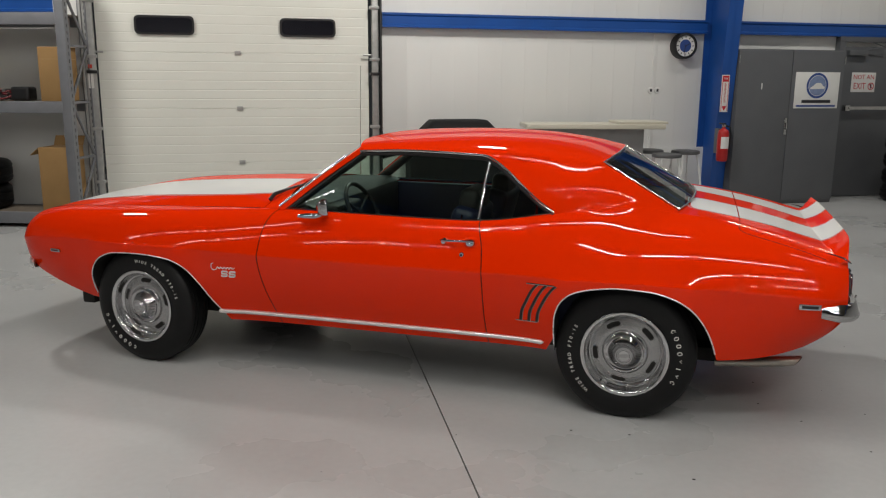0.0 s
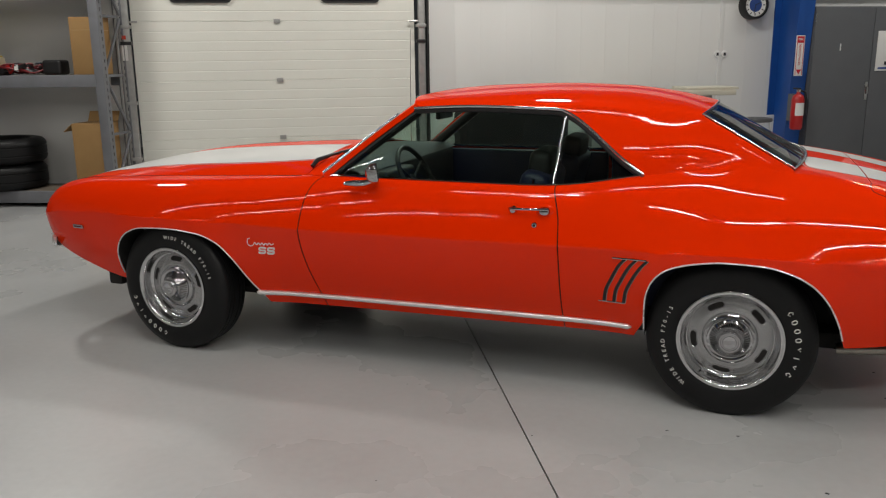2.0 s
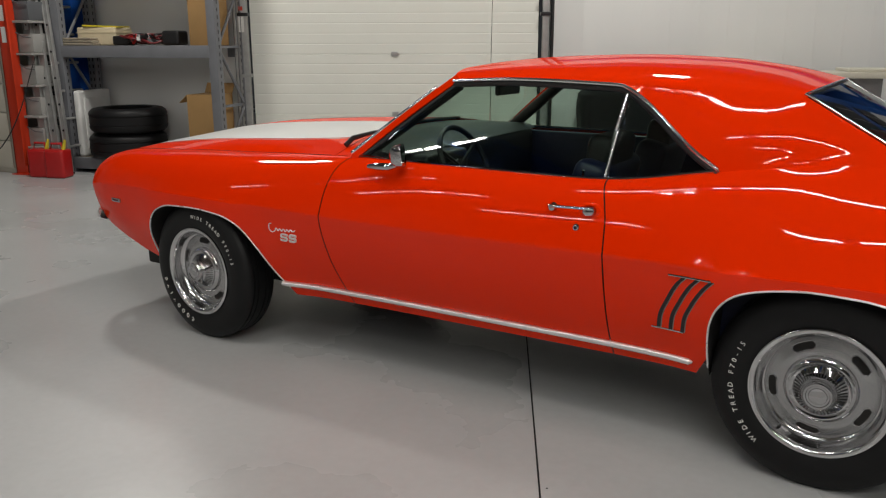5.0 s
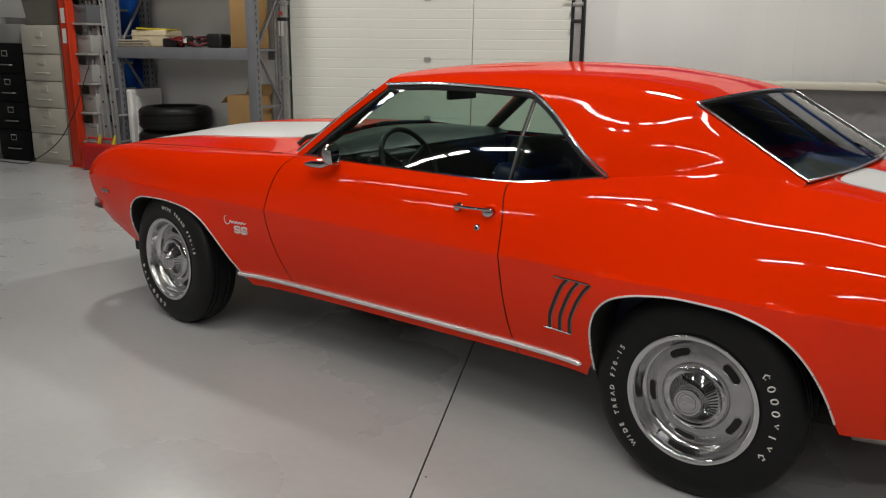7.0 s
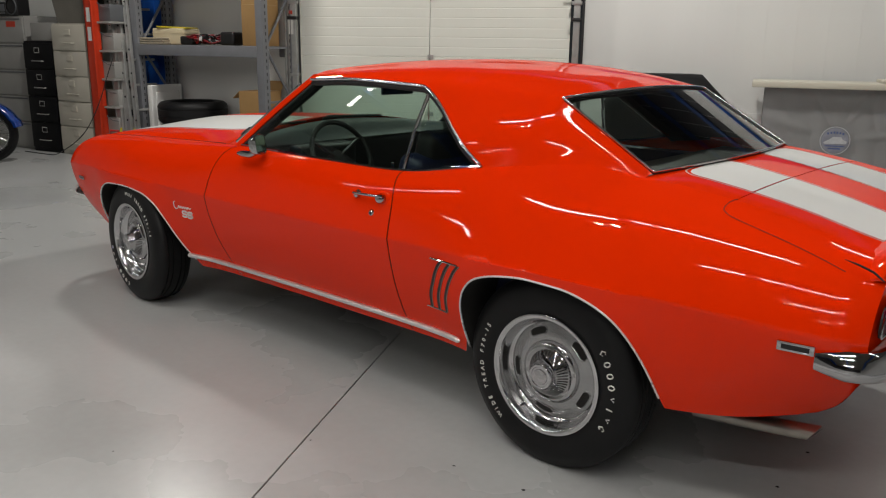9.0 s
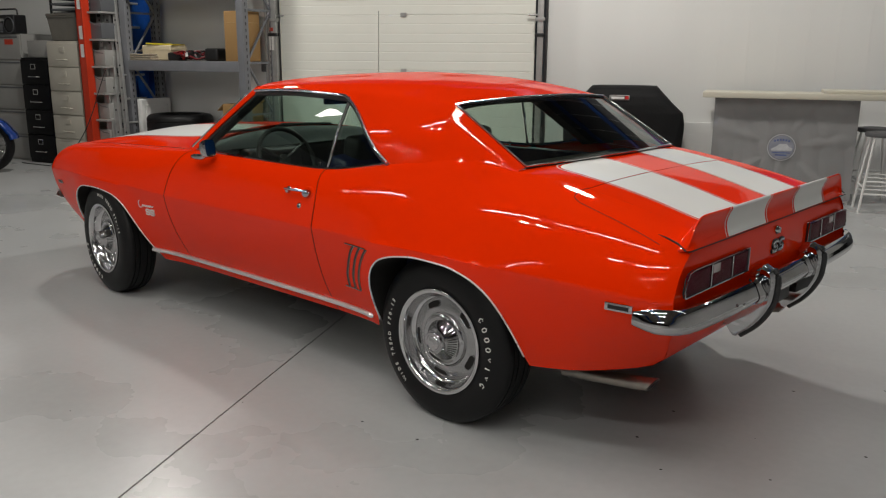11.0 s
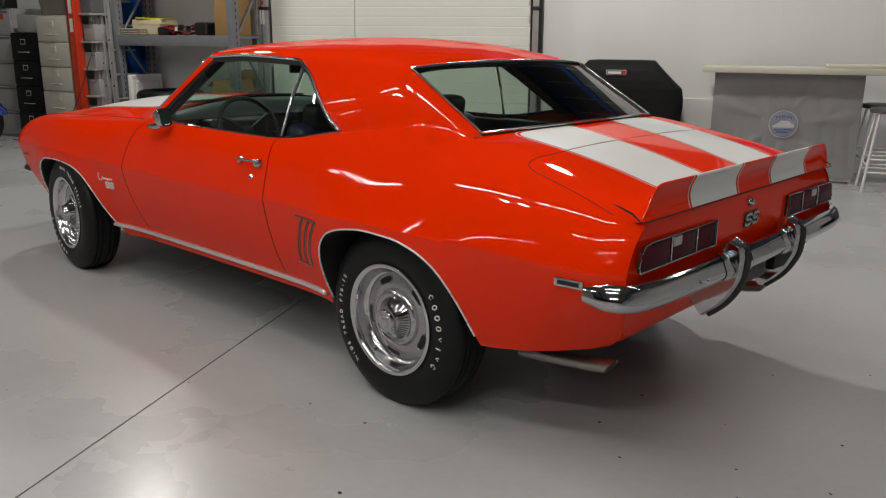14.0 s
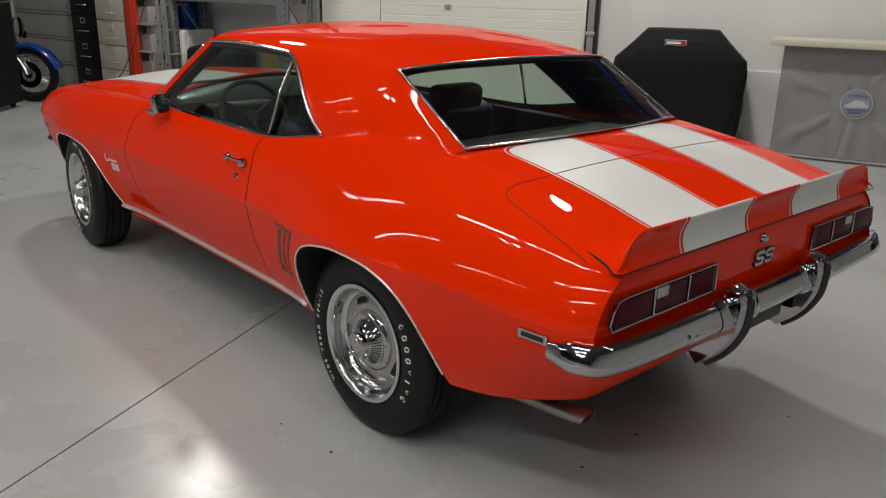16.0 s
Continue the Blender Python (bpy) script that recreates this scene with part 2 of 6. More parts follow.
def wall(name, x0, x1, y0, y1, z0, z1, m, mat=LINER, label="white metal-lined shop wall"):
    bm = bmesh.new()
    box_into(bm, x0, y0, z0, x1, y1, z1)
    ob = link_mesh(name, bm, mat)
    ob.matrix_world = m
    return tagged(ob, label, "wall", kind="structure")


I = Matrix.Identity(4)
LINED = 3.05      # the white liner's height; dark insulation above it
INSUL = material("dark_wall_insulation", (0.06, 0.06, 0.065), 0.75, vary=0.2, scale=1.5, bump=0.3, bump_scale=12)
wall("wall_north", 1.66, 12.0, 0.0, 0.2, 0, LINED, W)
wall("wall_north_pier", -1.95, -1.66, 0.0, 0.2, 0, LINED, W)
wall("wall_north_upper", -1.95, 12.0, 0.0, 0.2, LINED, CEILING, W, INSUL, "dark insulated upper shop wall")
wall("wall_northwest", -12.0, -4.40, 9.15, 9.35, 0, LINED, I)
wall("wall_northwest_upper", -12.0, -4.40, 9.15, 9.35, LINED, CEILING, I, INSUL, "dark insulated upper shop wall")
wall("wall_west", -12.2, -12.0, -8.0, 9.35, 0, CEILING, I)
wall("wall_east", 8.7, 8.9, -8.0, 13.3, 0, CEILING, I)
wall("wall_south", -12.2, 8.9, -8.2, -8.0, 0, LINED, I)
wall("wall_south_upper", -12.2, 8.9, -8.2, -8.0, LINED, CEILING, I, INSUL, "dark insulated upper shop wall")
ceiling = wall("ceiling", -12.2, 8.9, -8.2, 13.6, CEILING, CEILING + 0.15, I, CEIL, "dark insulated shop ceiling")
tagged(ceiling, category="ceiling")

# blue rafters under the ceiling
for x in (-6.0, 0.05, 6.125):
    bm = bmesh.new()
    for z0, z1, w in ((CEILING - 0.62, CEILING - 0.60, 0.12), (CEILING - 0.60, CEILING - 0.02, 0.006), (CEILING - 0.02, CEILING, 0.12)):
        box_into(bm, x - w, -19.0, z0, x + w, -0.02, z1)
    r_ob = link_mesh("trim_rafter", bm, BLUE)
    r_ob.matrix_world = W
    tagged(r_ob, "blue steel roof rafter", "rafter", kind="structure")

# strip lights under the ceiling
HOUSING = material("white_fixture_steel", (0.7, 0.7, 0.7), 0.4, vary=0.03, scale=5)
fixture = None
for x, y, *pair in ROWS:
    for end, watts in zip((-1, 1), pair):
        m = pose(x, y, LAMP_Z, 0, 0, ROW_TURN) @ pose(end * (TUBE / 2 + 0.07), 0, 0)
        if fixture is None:
            h = TUBE / 2
            fixture = empty("strip_light", m, "white ceiling strip light with a long bare tube", "ceiling light", "strip lights under the ceiling")
            part("housing", box(-h - 0.03, -0.055, 0.02, h + 0.03, 0.055, 0.09, 0.01), HOUSING, fixture)
            for hx in (-h * 0.8, h * 0.8):
                part("hanger", tube([(hx, 0, 0.09), (hx, 0, CEILING - LAMP_Z)], 0.006), GALV, fixture)
        else:
            copy_thing(fixture, m)
        lamp = bpy.data.lights.new("strip_tube", "AREA")
        lamp.shape, lamp.size, lamp.size_y, lamp.energy, lamp.color = "RECTANGLE", TUBE, 0.085, watts, (1.0, 0.97, 0.91)
        ob = new("strip_tube", lamp)
        ob.matrix_world = m


# a twin-headed floodlight between the rows
flood = empty("floodlight", pose(-1.3, 2.45, LAMP_Z, 0, 0, ROW_TURN), "white twin-headed ceiling floodlight", "ceiling light")
part("plate", box(-0.16, -0.06, 0.16, 0.16, 0.06, CEILING - LAMP_Z, 0.01), HOUSING, flood)
for end in (-1, 1):
    part("head", lathe([(0.0, 0.14), (0.04, 0.13), (0.075, 0.06), (0.085, 0.004), (0.078, 0.004), (0.07, 0.05), (0.0, 0.06)], 24, "z"), HOUSING, flood).location = (end * 0.17, 0, 0.01)
    part("arm", tube([(end * 0.10, 0, 0.20), (end * 0.17, 0, 0.14)], 0.012), GALV, flood)
    lamp = bpy.data.lights.new("flood_bulb", "AREA")
    lamp.shape, lamp.size, lamp.energy, lamp.color = "DISK", 0.14, 9, (1.0, 0.97, 0.91)
    ob = new("flood_bulb", lamp)
    ob.matrix_world = flood.matrix_world @ pose(end * 0.17, 0, 0.008)


# two round high-bay lamps, the brightest in the shop
for bx, by, bz, watts in BAYS:
    bay = empty("high_bay_lamp", pose(bx, by, bz), "round white high-bay lamp hung from the ceiling", "ceiling light", "high-bay lamps")
    part("shade", lathe([(0.23, 0.0), (0.24, 0.0), (0.20, 0.06), (0.09, 0.14), (0.05, 0.16), (0.0, 0.16)], 32, "z"), HOUSING, bay)
    part("stem", tube([(0, 0, 0.15), (0, 0, CEILING - bz)], 0.012), GALV, bay)
    lamp = bpy.data.lights.new("bay_bulb", "SPOT")
    lamp.shadow_soft_size, lamp.energy, lamp.color = 0.21, watts, (1.0, 0.97, 0.91)
    lamp.spot_size, lamp.spot_blend = math.radians(150), 0.25
    ob = new("bay_bulb", lamp)
    ob.matrix_world = pose(bx, by, bz - 0.03)


# ---- the car: x forward, y to its left, z up, origin between the axles on the floor ----
CAR = empty("car", pose(-0.2285, 4.9208, 0, 0, 0, 166.52), "orange two-door classic muscle coupe with white stripes, parked on the floor", "car")

half_width = curve((2.36, 0.64), (2.338, 0.715), (2.295, 0.762), (2.225, 0.803), (2.12, 0.836), (1.96, 0.866), (1.75, 0.885), (1.37, 0.905), (1.0, 0.895), (0.6, 0.884), (0.0, 0.888), (-0.6, 0.898), (-1.0, 0.906), (-1.37, 0.918), (-1.8, 0.914), (-2.1, 0.902), (-2.26, 0.880), (-2.315, 0.862), (-2.335, 0.838))
crease = curve((2.36, 0.655), (2.1, 0.70), (1.75, 0.715), (1.37, 0.712), (0.9, 0.70), (0.5, 0.69), (-0.6, 0.695), (-1.0, 0.70), (-1.37, 0.715), (-1.8, 0.705), (-2.335, 0.69))
under = curve((2.36, 0.59), (2.335, 0.55), (2.29, 0.510), (2.22, 0.468), (2.14, 0.432), (2.05, 0.400), (1.93, 0.366), (1.8, 0.340), (1.6, 0.325), (0.9, 0.275), (0.0, 0.283), (-1.0, 0.30), (-1.75, 0.340), (-1.95, 0.360), (-2.10, 0.380), (-2.18, 0.395), (-2.215, 0.415), (-2.25, 0.45), (-2.30, 0.53), (-2.335, 0.60))
corner_z = curve((2.36, 0.735), (2.338, 0.775), (2.295, 0.803), (2.23, 0.826), (2.13, 0.846), (2.0, 0.866), (1.87, 0.881), (1.6, 0.895), (1.37, 0.905), (1.0, 0.915), (0.5, 0.925), (-0.6, 0.918), (-1.0, 0.945), (-1.37, 0.965), (-1.7, 0.958), (-2.0, 0.930), (-2.2, 0.890), (-2.335, 0.856))
top_y = curve((2.36, 0.50), (2.2, 0.58), (2.0, 0.62), (0.9, 0.63), (0.65, 0.70), (0.5, 0.765), (-0.6, 0.768), (-1.0, 0.755), (-1.3, 0.70), (-1.57, 0.62), (-1.7, 0.61), (-2.335, 0.61))
top_z = curve((2.36, 0.752), (2.31, 0.800), (2.2, 0.834), (2.0, 0.864), (1.85, 0.870), (1.6, 0.884), (1.25, 0.896), (0.8, 0.918), (0.5, 0.937), (-0.6, 0.932), (-0.8, 0.958), (-1.0, 0.998), (-1.3, 1.008), (-1.57, 1.012), (-1.75, 0.990), (-2.0, 0.950), (-2.2, 0.896), (-2.335, 0.866))
mid_z = curve((2.36, 0.765), (2.15, 0.866), (1.95, 0.912), (1.77, 0.950), (1.55, 0.980), (1.2, 1.006), (0.9, 1.022), (0.7, 1.028), (-1.57, 1.035), (-1.75, 1.010), (-2.0, 0.960), (-2.2, 0.904), (-2.335, 0.871))


def smoothed(fn, wide):
    """The same line with its small waves taken out, save at nose and tail."""
    xs = np.linspace(-2.335, 2.36, 940)
    vs = np.array([fn(x) for x in xs])
    out = vs.copy()
    for i, x in enumerate(xs):
        s = wide * min(1.0, max(0.0, (2.15 - x) / 0.3), max(0.0, (x + 2.3) / 0.3))
        if s > 0.004:
            w = np.exp(-0.5 * ((xs - x) / s) ** 2)
            out[i] = (w * vs).sum() / w.sum()
    return lambda x: float(np.interp(x, xs, out))


half_width, crease = smoothed(half_width, 0.24), smoothed(crease, 0.16)
corner_z, top_z, mid_z = smoothed(corner_z, 0.26), smoothed(top_z, 0.10), smoothed(mid_z, 0.08)
top_y = smoothed(top_y, 0.20)
lean = smoothed(curve((2.36, 0.04), (1.9, 0.044), (1.4, 0.040), (1.1, 0.048), (0.8, 0.063), (0.5, 0.058), (0.0, 0.048), (-0.6, 0.046), (-1.1, 0.060), (-1.8, 0.060), (-2.335, 0.04)), 0.15)

FRONT_ARCH = soft_line([(1.735, 0.33), (1.738, 0.40), (1.733, 0.47), (1.70, 0.55), (1.62, 0.622), (1.52, 0.652), (1.36, 0.658), (1.18, 0.642), (1.075, 0.60), (1.0, 0.52), (0.93, 0.40), (0.885, 0.325), (0.86, 0.27)], 60)
REAR_ARCH = soft_line([(-1.022, 0.30), (-1.022, 0.40), (-1.026, 0.49), (-1.046, 0.565), (-1.11, 0.635), (-1.22, 0.670), (-1.34, 0.684), (-1.47, 0.680), (-1.57, 0.658), (-1.655, 0.615), (-1.72, 0.545), (-1.768, 0.45), (-1.80, 0.34)], 60)


def arch_z(x):
    z = 0.0
    for line in (FRONT_ARCH, REAR_ARCH):
        if line[-1][0] <= x <= line[0][0]:
            z = float(np.interp(-x, -line[:, 0], line[:, 1]))
    return z


ARCHES = np.concatenate([FRONT_ARCH, REAR_ARCH])


def flare(x, z):
    """The sheet metal swells slightly round the wheel openings."""
    d = float(np.min(np.hypot(ARCHES[:, 0] - x, ARCHES[:, 1] - z)))
    haunch = 0.016 if x < 0 else 0.006
    return 0.018 * math.exp(-((d / 0.085) ** 2)) + haunch * math.exp(-((d / 0.21) ** 2))


def side_y(x, z):
    """The flank below the crease: it rolls in towards the sill."""
    yc, zc = half_width(x), crease(x)
    s = max(0.0, (zc - z) / (zc - 0.30))
    roll = 0.057 + (0.25 * max(0.0, x - 1.9) if x > 0 else 3.4 * max(0.0, -1.9 - x) ** 2)
    return yc - 0.058 * s - (roll + 0.018) * s ** 2.4 + flare(x, z)


rail_y = curve((0.10, 0.622), (-0.3, 0.635), (-0.63, 0.632), (-1.0, 0.60), (-1.2, 0.572))
rail_z = curve((0.10, 1.262), (-0.2, 1.274), (-0.63, 1.262), (-1.0, 1.246), (-1.2, 1.236))
roof_z = curve((0.21, 1.306), (0.10, 1.327), (-0.2, 1.348), (-0.5, 1.355), (-0.8, 1.344), (-1.05, 1.312), (-1.26, 1.257))
glass_low = curve((-0.60, 1.262), (-0.66, 1.235), (-0.73, 1.19), (-0.82, 1.118), (-0.91, 1.048), (-0.985, 1.0))
BACK_TOP, BACK_LOW = (-1.20, 0.572, 1.236), (-1.575, 0.59, 1.018)


def roof_section(x):
    b, e, zr = Vector((top_y(x), top_z(x))), Vector((rail_y(x), rail_z(x))), roof_z(x)
    pts = []
    for t in np.linspace(0, 1, 24):
        q = b.lerp(e, t)
        pts.append((q.x + (0.02 + 0.018 * min(1.0, max(0.0, (-0.7 - x) / 0.5))) * math.sin(math.pi * t), q.y))
    k = Vector((e.x - 0.05, zr - 0.015))
    p1, p2, p3 = e + 0.65 * (k - e), Vector((0.36, zr - 0.004)), Vector((0, zr))
    for t in np.linspace(0, 1, 30)[1:]:
        q = e * (1 - t) ** 3 + p1 * 3 * t * (1 - t) ** 2 + p2 * 3 * t * t * (1 - t) + p3 * t ** 3
        pts.append((q.x, q.y))
    return pts


def upper_line(x):
    """The pillar's line (y, z) at x from the flank's top to the roof's edge or the back window's edge."""
    if x > -1.20:
        return roof_section(x)[:24]
    t = min(1.0, (-1.20 - x) / (-1.20 - BACK_LOW[0]))
    e = Vector((BACK_TOP[1] + t * (BACK_LOW[1] - BACK_TOP[1]), BACK_TOP[2] + t * (BACK_LOW[2] - BACK_TOP[2])))
    b = Vector((top_y(x), top_z(x)))
    return [(b.x + (e.x - b.x) * s + 0.038 * math.sin(math.pi * s) * (1 - 0.75 * t), b.y + (e.y - b.y) * s) for s in np.linspace(0, 1, 24)]


def blended(x, lower):
    """Flank and pillar run into one another in a soft hollow: both lines, smoothed where they meet."""
    if x < BACK_LOW[0]:
        return lower, None
    up = upper_line(x)
    n = 120
    low_even, up_even = even(lower, n), even(up, n)
    line = np.concatenate([low_even, up_even[1:]])
    ease = (lambda v: v * v * (3 - 2 * v))
    wide = 0.075 * ease(min(1.0, max(0.0, (-0.985 - x) / 0.40))) * ease(min(1.0, max(0.0, (x - BACK_LOW[0]) / 0.22)))
    if wide > 0.002:
        d = np.r_[0, np.cumsum(np.linalg.norm(np.diff(line, axis=0), axis=1))]
        out = line.copy()
        for i in range(len(line)):
            room = min(d[i], d[-1] - d[i])
            w = np.exp(-0.5 * ((d - d[i]) / max(1e-4, min(wide, room / 2.5))) ** 2)
            out[i] = (line * w[:, None]).sum(0) / w.sum()
        line = out
    return [tuple(p) for p in even(line[:n], len(lower))], [tuple(p) for p in even(line[n - 1:], 24)]


def raw_column(x, lower=12, upper=20):
    """Points (y, z) of the flank at x from its lower edge to the top."""
    yc, zc = half_width(x), crease(x)
    zb = min(max(under(x), arch_z(x)), zc - 0.004)
    pts = [(side_y(x, zc + (zb - zc) * t ** 1.6), zc + (zb - zc) * t ** 1.6) for t in np.linspace(1, 0, lower)]
    k, e = Vector((yc - lean(x), corner_z(x))), Vector((top_y(x), top_z(x)))
    p0 = Vector((yc, zc))
    p1, p2 = p0 + 0.72 * (k - p0), e + 0.62 * (k - e)
    for t in np.linspace(0, 1, upper)[1:] ** 1.3:
        q = p0 * (1 - t) ** 3 + p1 * 3 * t * (1 - t) ** 2 + p2 * 3 * t * t * (1 - t) + e * t ** 3
        pts.append((q.x + flare(x, q.y) * (1 - t) ** 1.5, q.y))
    if x < -0.985 and upper > 2:
        pts[lower - 1:] = blended(x, pts[lower - 1:])[0]
    return pts


TABLE_X = np.linspace(-2.335, 2.36, 471)
TABLE = np.array([raw_column(float(x), 2, 20)[1:] for x in TABLE_X])
_raw = TABLE.copy()


def eased(values, xs, wide, a, b):
    """Rows of points smoothed along the car between a and b, less and less towards both ends."""
    out = values.copy()
    for i, x in enumerate(xs):
        w = wide * min(1.0, max(0.0, (b - x) / (3 * wide)), max(0.0, (x - a) / (3 * wide)))
        if w > 0.002:
            near = np.exp(-0.5 * ((xs - x) / w) ** 2)
            out[i] = np.tensordot(near / near.sum(), values, 1)
    return out


EDGE = eased(_raw[:, -1], TABLE_X, 0.075, BACK_LOW[0], -0.985)
for i, x in enumerate(TABLE_X):
    wide = 0.13 * min(1.0, max(0.0, (2.2 - x) / 0.4), max(0.0, (x + 2.3) / 0.4))
    if wide > 0.004:
        near = np.exp(-0.5 * ((TABLE_X - x) / wide) ** 2)
        TABLE[i] = np.tensordot(near / near.sum(), _raw, 1)
        # the upper edge keeps its own line
        fade = np.clip((np.arange(20) - 9) / 10.0, 0, 1)[:, None] ** 2
        TABLE[i] += fade * (EDGE[i] - TABLE[i, -1])
    else:
        TABLE[i, -1] = EDGE[i]
SAIL_X = np.linspace(BACK_LOW[0], -0.985, 60)
SAIL = np.array([blended(float(x), raw_column(float(x), 2, 20)[1:])[1] for x in SAIL_X])
_sail = SAIL.copy()
SAIL = eased(_sail, SAIL_X, 0.075, BACK_LOW[0], -0.985)
for i, x in enumerate(SAIL_X):
    edge = [float(np.interp(x, TABLE_X, EDGE[:, k])) for k in (0, 1)]
    low, high = np.clip(1 - np.arange(24) / 12.0, 0, 1)[:, None] ** 2, np.clip((np.arange(24) - 11) / 12.0, 0, 1)[:, None] ** 2
    SAIL[i] += low * (np.array(edge) - SAIL[i, 0]) + high * (_sail[i, -1] - SAIL[i, -1])


def sail_line(x):
    """The broad rear pillar at x, from the flank's top to its upper edge."""
    return [tuple(float(np.interp(x, SAIL_X, SAIL[:, j, k])) for k in (0, 1)) for j in range(24)]


def column(x, lower=12, upper=20):
    """The flank at x, its shoulder smoothed along the car."""
    low = raw_column(x, lower, 2)[:lower - 1]
    f = min(max((x - TABLE_X[0]) / (TABLE_X[1] - TABLE_X[0]), 0.0), len(TABLE_X) - 1.001)
    i = int(f)
    up = TABLE[i] * (1 - (f - i)) + TABLE[i + 1] * (f - i)
    return low + [tuple(p) for p in up]


def flank(stations, front=None, rear=None, reach=0.25):
    rows = []
    xa, xb = stations[0], stations[-1]
    for x in stations:
        row = []
        for y, z in column(x):
            dx = 0.0
            if front:
                dx += (front(z) - xa) * max(0.0, 1 - (xa - x) / reach)
            if rear:
                dx += (rear(z) - xb) * max(0.0, 1 - (x - xb) / reach)
            row.append((x + dx, y, z))
        rows.append(row)
    return rows


def flank_mesh(rows, flip, at=11):
    """Two sheets welded along the tight crease of the flank."""
    bm = bmesh.new()
    grid_into(bm, [r[:at + 1] for r in rows], flip)
    grid_into(bm, [r[at:] for r in rows], flip)
    bmesh.ops.remove_doubles(bm, verts=bm.verts, dist=1e-5)
    return bm


def stations(a, b, step=0.045, extra=()):
    xs = set(np.round(np.linspace(a, b, max(3, int(abs(a - b) / step))), 5)) | {round(float(e), 5) for e in extra if min(a, b) < e < max(a, b)}
    xs = sorted(xs, reverse=True)
    out = [xs[0]]
    for x in xs[1:]:
        if out[-1] - x > 0.0012 or x == xs[-1]:
            out.append(x)
    return out


door_front = curve((0.28, 0.545), (0.366, 0.56), (0.515, 0.595), (0.671, 0.615), (0.735, 0.610), (0.83, 0.597), (0.895, 0.575), (0.946, 0.53))
door_rear = curve((0.28, -0.668), (0.40, -0.662), (0.65, -0.655), (0.80, -0.648), (0.93, -0.615))
GAP = 0.0026

for side in (1, -1):
    mir = (lambda rows: rows) if side == 1 else (lambda rows: [[(p[0], -p[1], p[2]) for p in r] for r in rows])
    fender = flank(stations(2.36, 0.58, extra=FRONT_ARCH[:, 0]), rear=lambda z: door_front(z) + GAP)
    part("front_fender", flank_mesh(mir(fender), side == 1), ORANGE, CAR, sharp=50)
    door = flank(stations(0.58, -0.65), front=lambda z: door_front(z) - GAP, rear=lambda z: door_rear(z) + GAP)
    door_ob = part("door", flank_mesh(mir(door), side == 1), ORANGE, CAR, sharp=50)
    quarter = flank(stations(-0.65, -2.335, extra=REAR_ARCH[:, 0]), front=lambda z: door_rear(z) - GAP)
    part("quarter_panel", flank_mesh(mir(quarter), side == 1), ORANGE, CAR, sharp=50)
    # dark shut lines behind the panel gaps
    for name, edge, xe in (("door_seam", door_front, 0.58), ("door_seam", door_rear, -0.65)):
        rows = [[(edge(z) + d, (y - 0.010) * side, z) for y, z in column(xe)] for d in (0.02, -0.02)]
        part(name, sheet(rows, flip=side == 1), UNDER, CAR)
    # wheel openings: inner lips, wells and bright edge mouldings
    for line in (FRONT_ARCH, REAR_ARCH):
        edge = [(x, side_y(x, z), z) for x, z in line]
        rows = [[(x, (y - 0.002) * side, z) for x, y, z in edge], [(x, (y - 0.03) * side, z + 0.004) for x, y, z in edge], [(x, 0.48 * side, z + 0.03) for x, y, z in edge]]
        part("wheel_well", sheet(rows), UNDER, CAR)
        cx = (line[0][0] + line[-1][0]) / 2
        part("wheel_well", box(cx - 0.45, min(0.46 * side, 0.48 * side), 0.28, cx + 0.45, max(0.46 * side, 0.48 * side), 0.72), UNDER, CAR)
        trim = [(x, (y + 0.003) * side, z) for x, y, z in edge[2:-2]]
        part("arch_moulding", tube(trim, 0.0036, 8), BRIGHT, CAR, "thin bright wheel-arch moulding")


# hood, cowl and deck between the flanks
def deck(x, y, lift=0.0):
    yt = top_y(x)
    zt, zm = top_z(x), mid_z(x)
    s = min(1.0, abs(y) / yt)
    return (x, y, zt + (zm - zt) * (1 - s ** (2.1 if x > 0 else 2.3)) + lift)


def deck_sheet(x0, x1, n, m=24):
    rows = []
    for x in np.linspace(x0, x1, n):
        w = top_y(x)
        rows.append([deck(x, w * k / m) for k in range(-m, m + 1)])
    return rows


part("hood", sheet(deck_sheet(2.36, 0.66, 50)), ORANGE, CAR)
rows = []
for k in range(-24, 25):
    y = k / 24 * top_y(0.60)
    end = 0.525 + 0.12 * max(0.0, 1 - (y / 0.725) ** 2) if abs(y) < 0.70 else 0.45
    rows.append([deck(x, y * top_y(x) / top_y(0.60)) for x in np.linspace(0.655, min(end, 0.652), 5)])
part("cowl_panel", sheet(rows), ORANGE, CAR)
rows = []
for u in np.linspace(0, 1, 12):
    rows.append([])
    for k in range(-24, 25):
        v = k / 24
        x0 = -1.568 - 0.073 * max(0.0, 1 - (v / 0.96) ** 2)
        x = x0 + (-1.866 - x0) * u
        rows[-1].append(deck(x, top_y(x) * v))
part("rear_deck", sheet(rows), ORANGE, CAR)
part("deck_lid", sheet(deck_sheet(-1.8695, -2.335, 24)), ORANGE, CAR)

# white stripes over hood and deck, each with a thin outer line
STRIPE_IN, STRIPE_OUT = 0.148, 0.475


def stripe_rows(x0, x1, ya, yb, n, lift, round_at=None, r=0.055):
    rows = []
    for x in np.linspace(x0, x1, n):
        a, b = ya, yb
        if round_at is not None:
            d = abs(x - round_at)
            if d < r:
                cut = r - math.sqrt(max(0.0, r * r - (r - d) ** 2))
                a, b = ya + cut * (1 if yb > ya else -1), yb - cut * (1 if yb > ya else -1)
        rows.append([deck(x, a + (b - a) * k / 8, lift) for k in range(9)])
    return rows


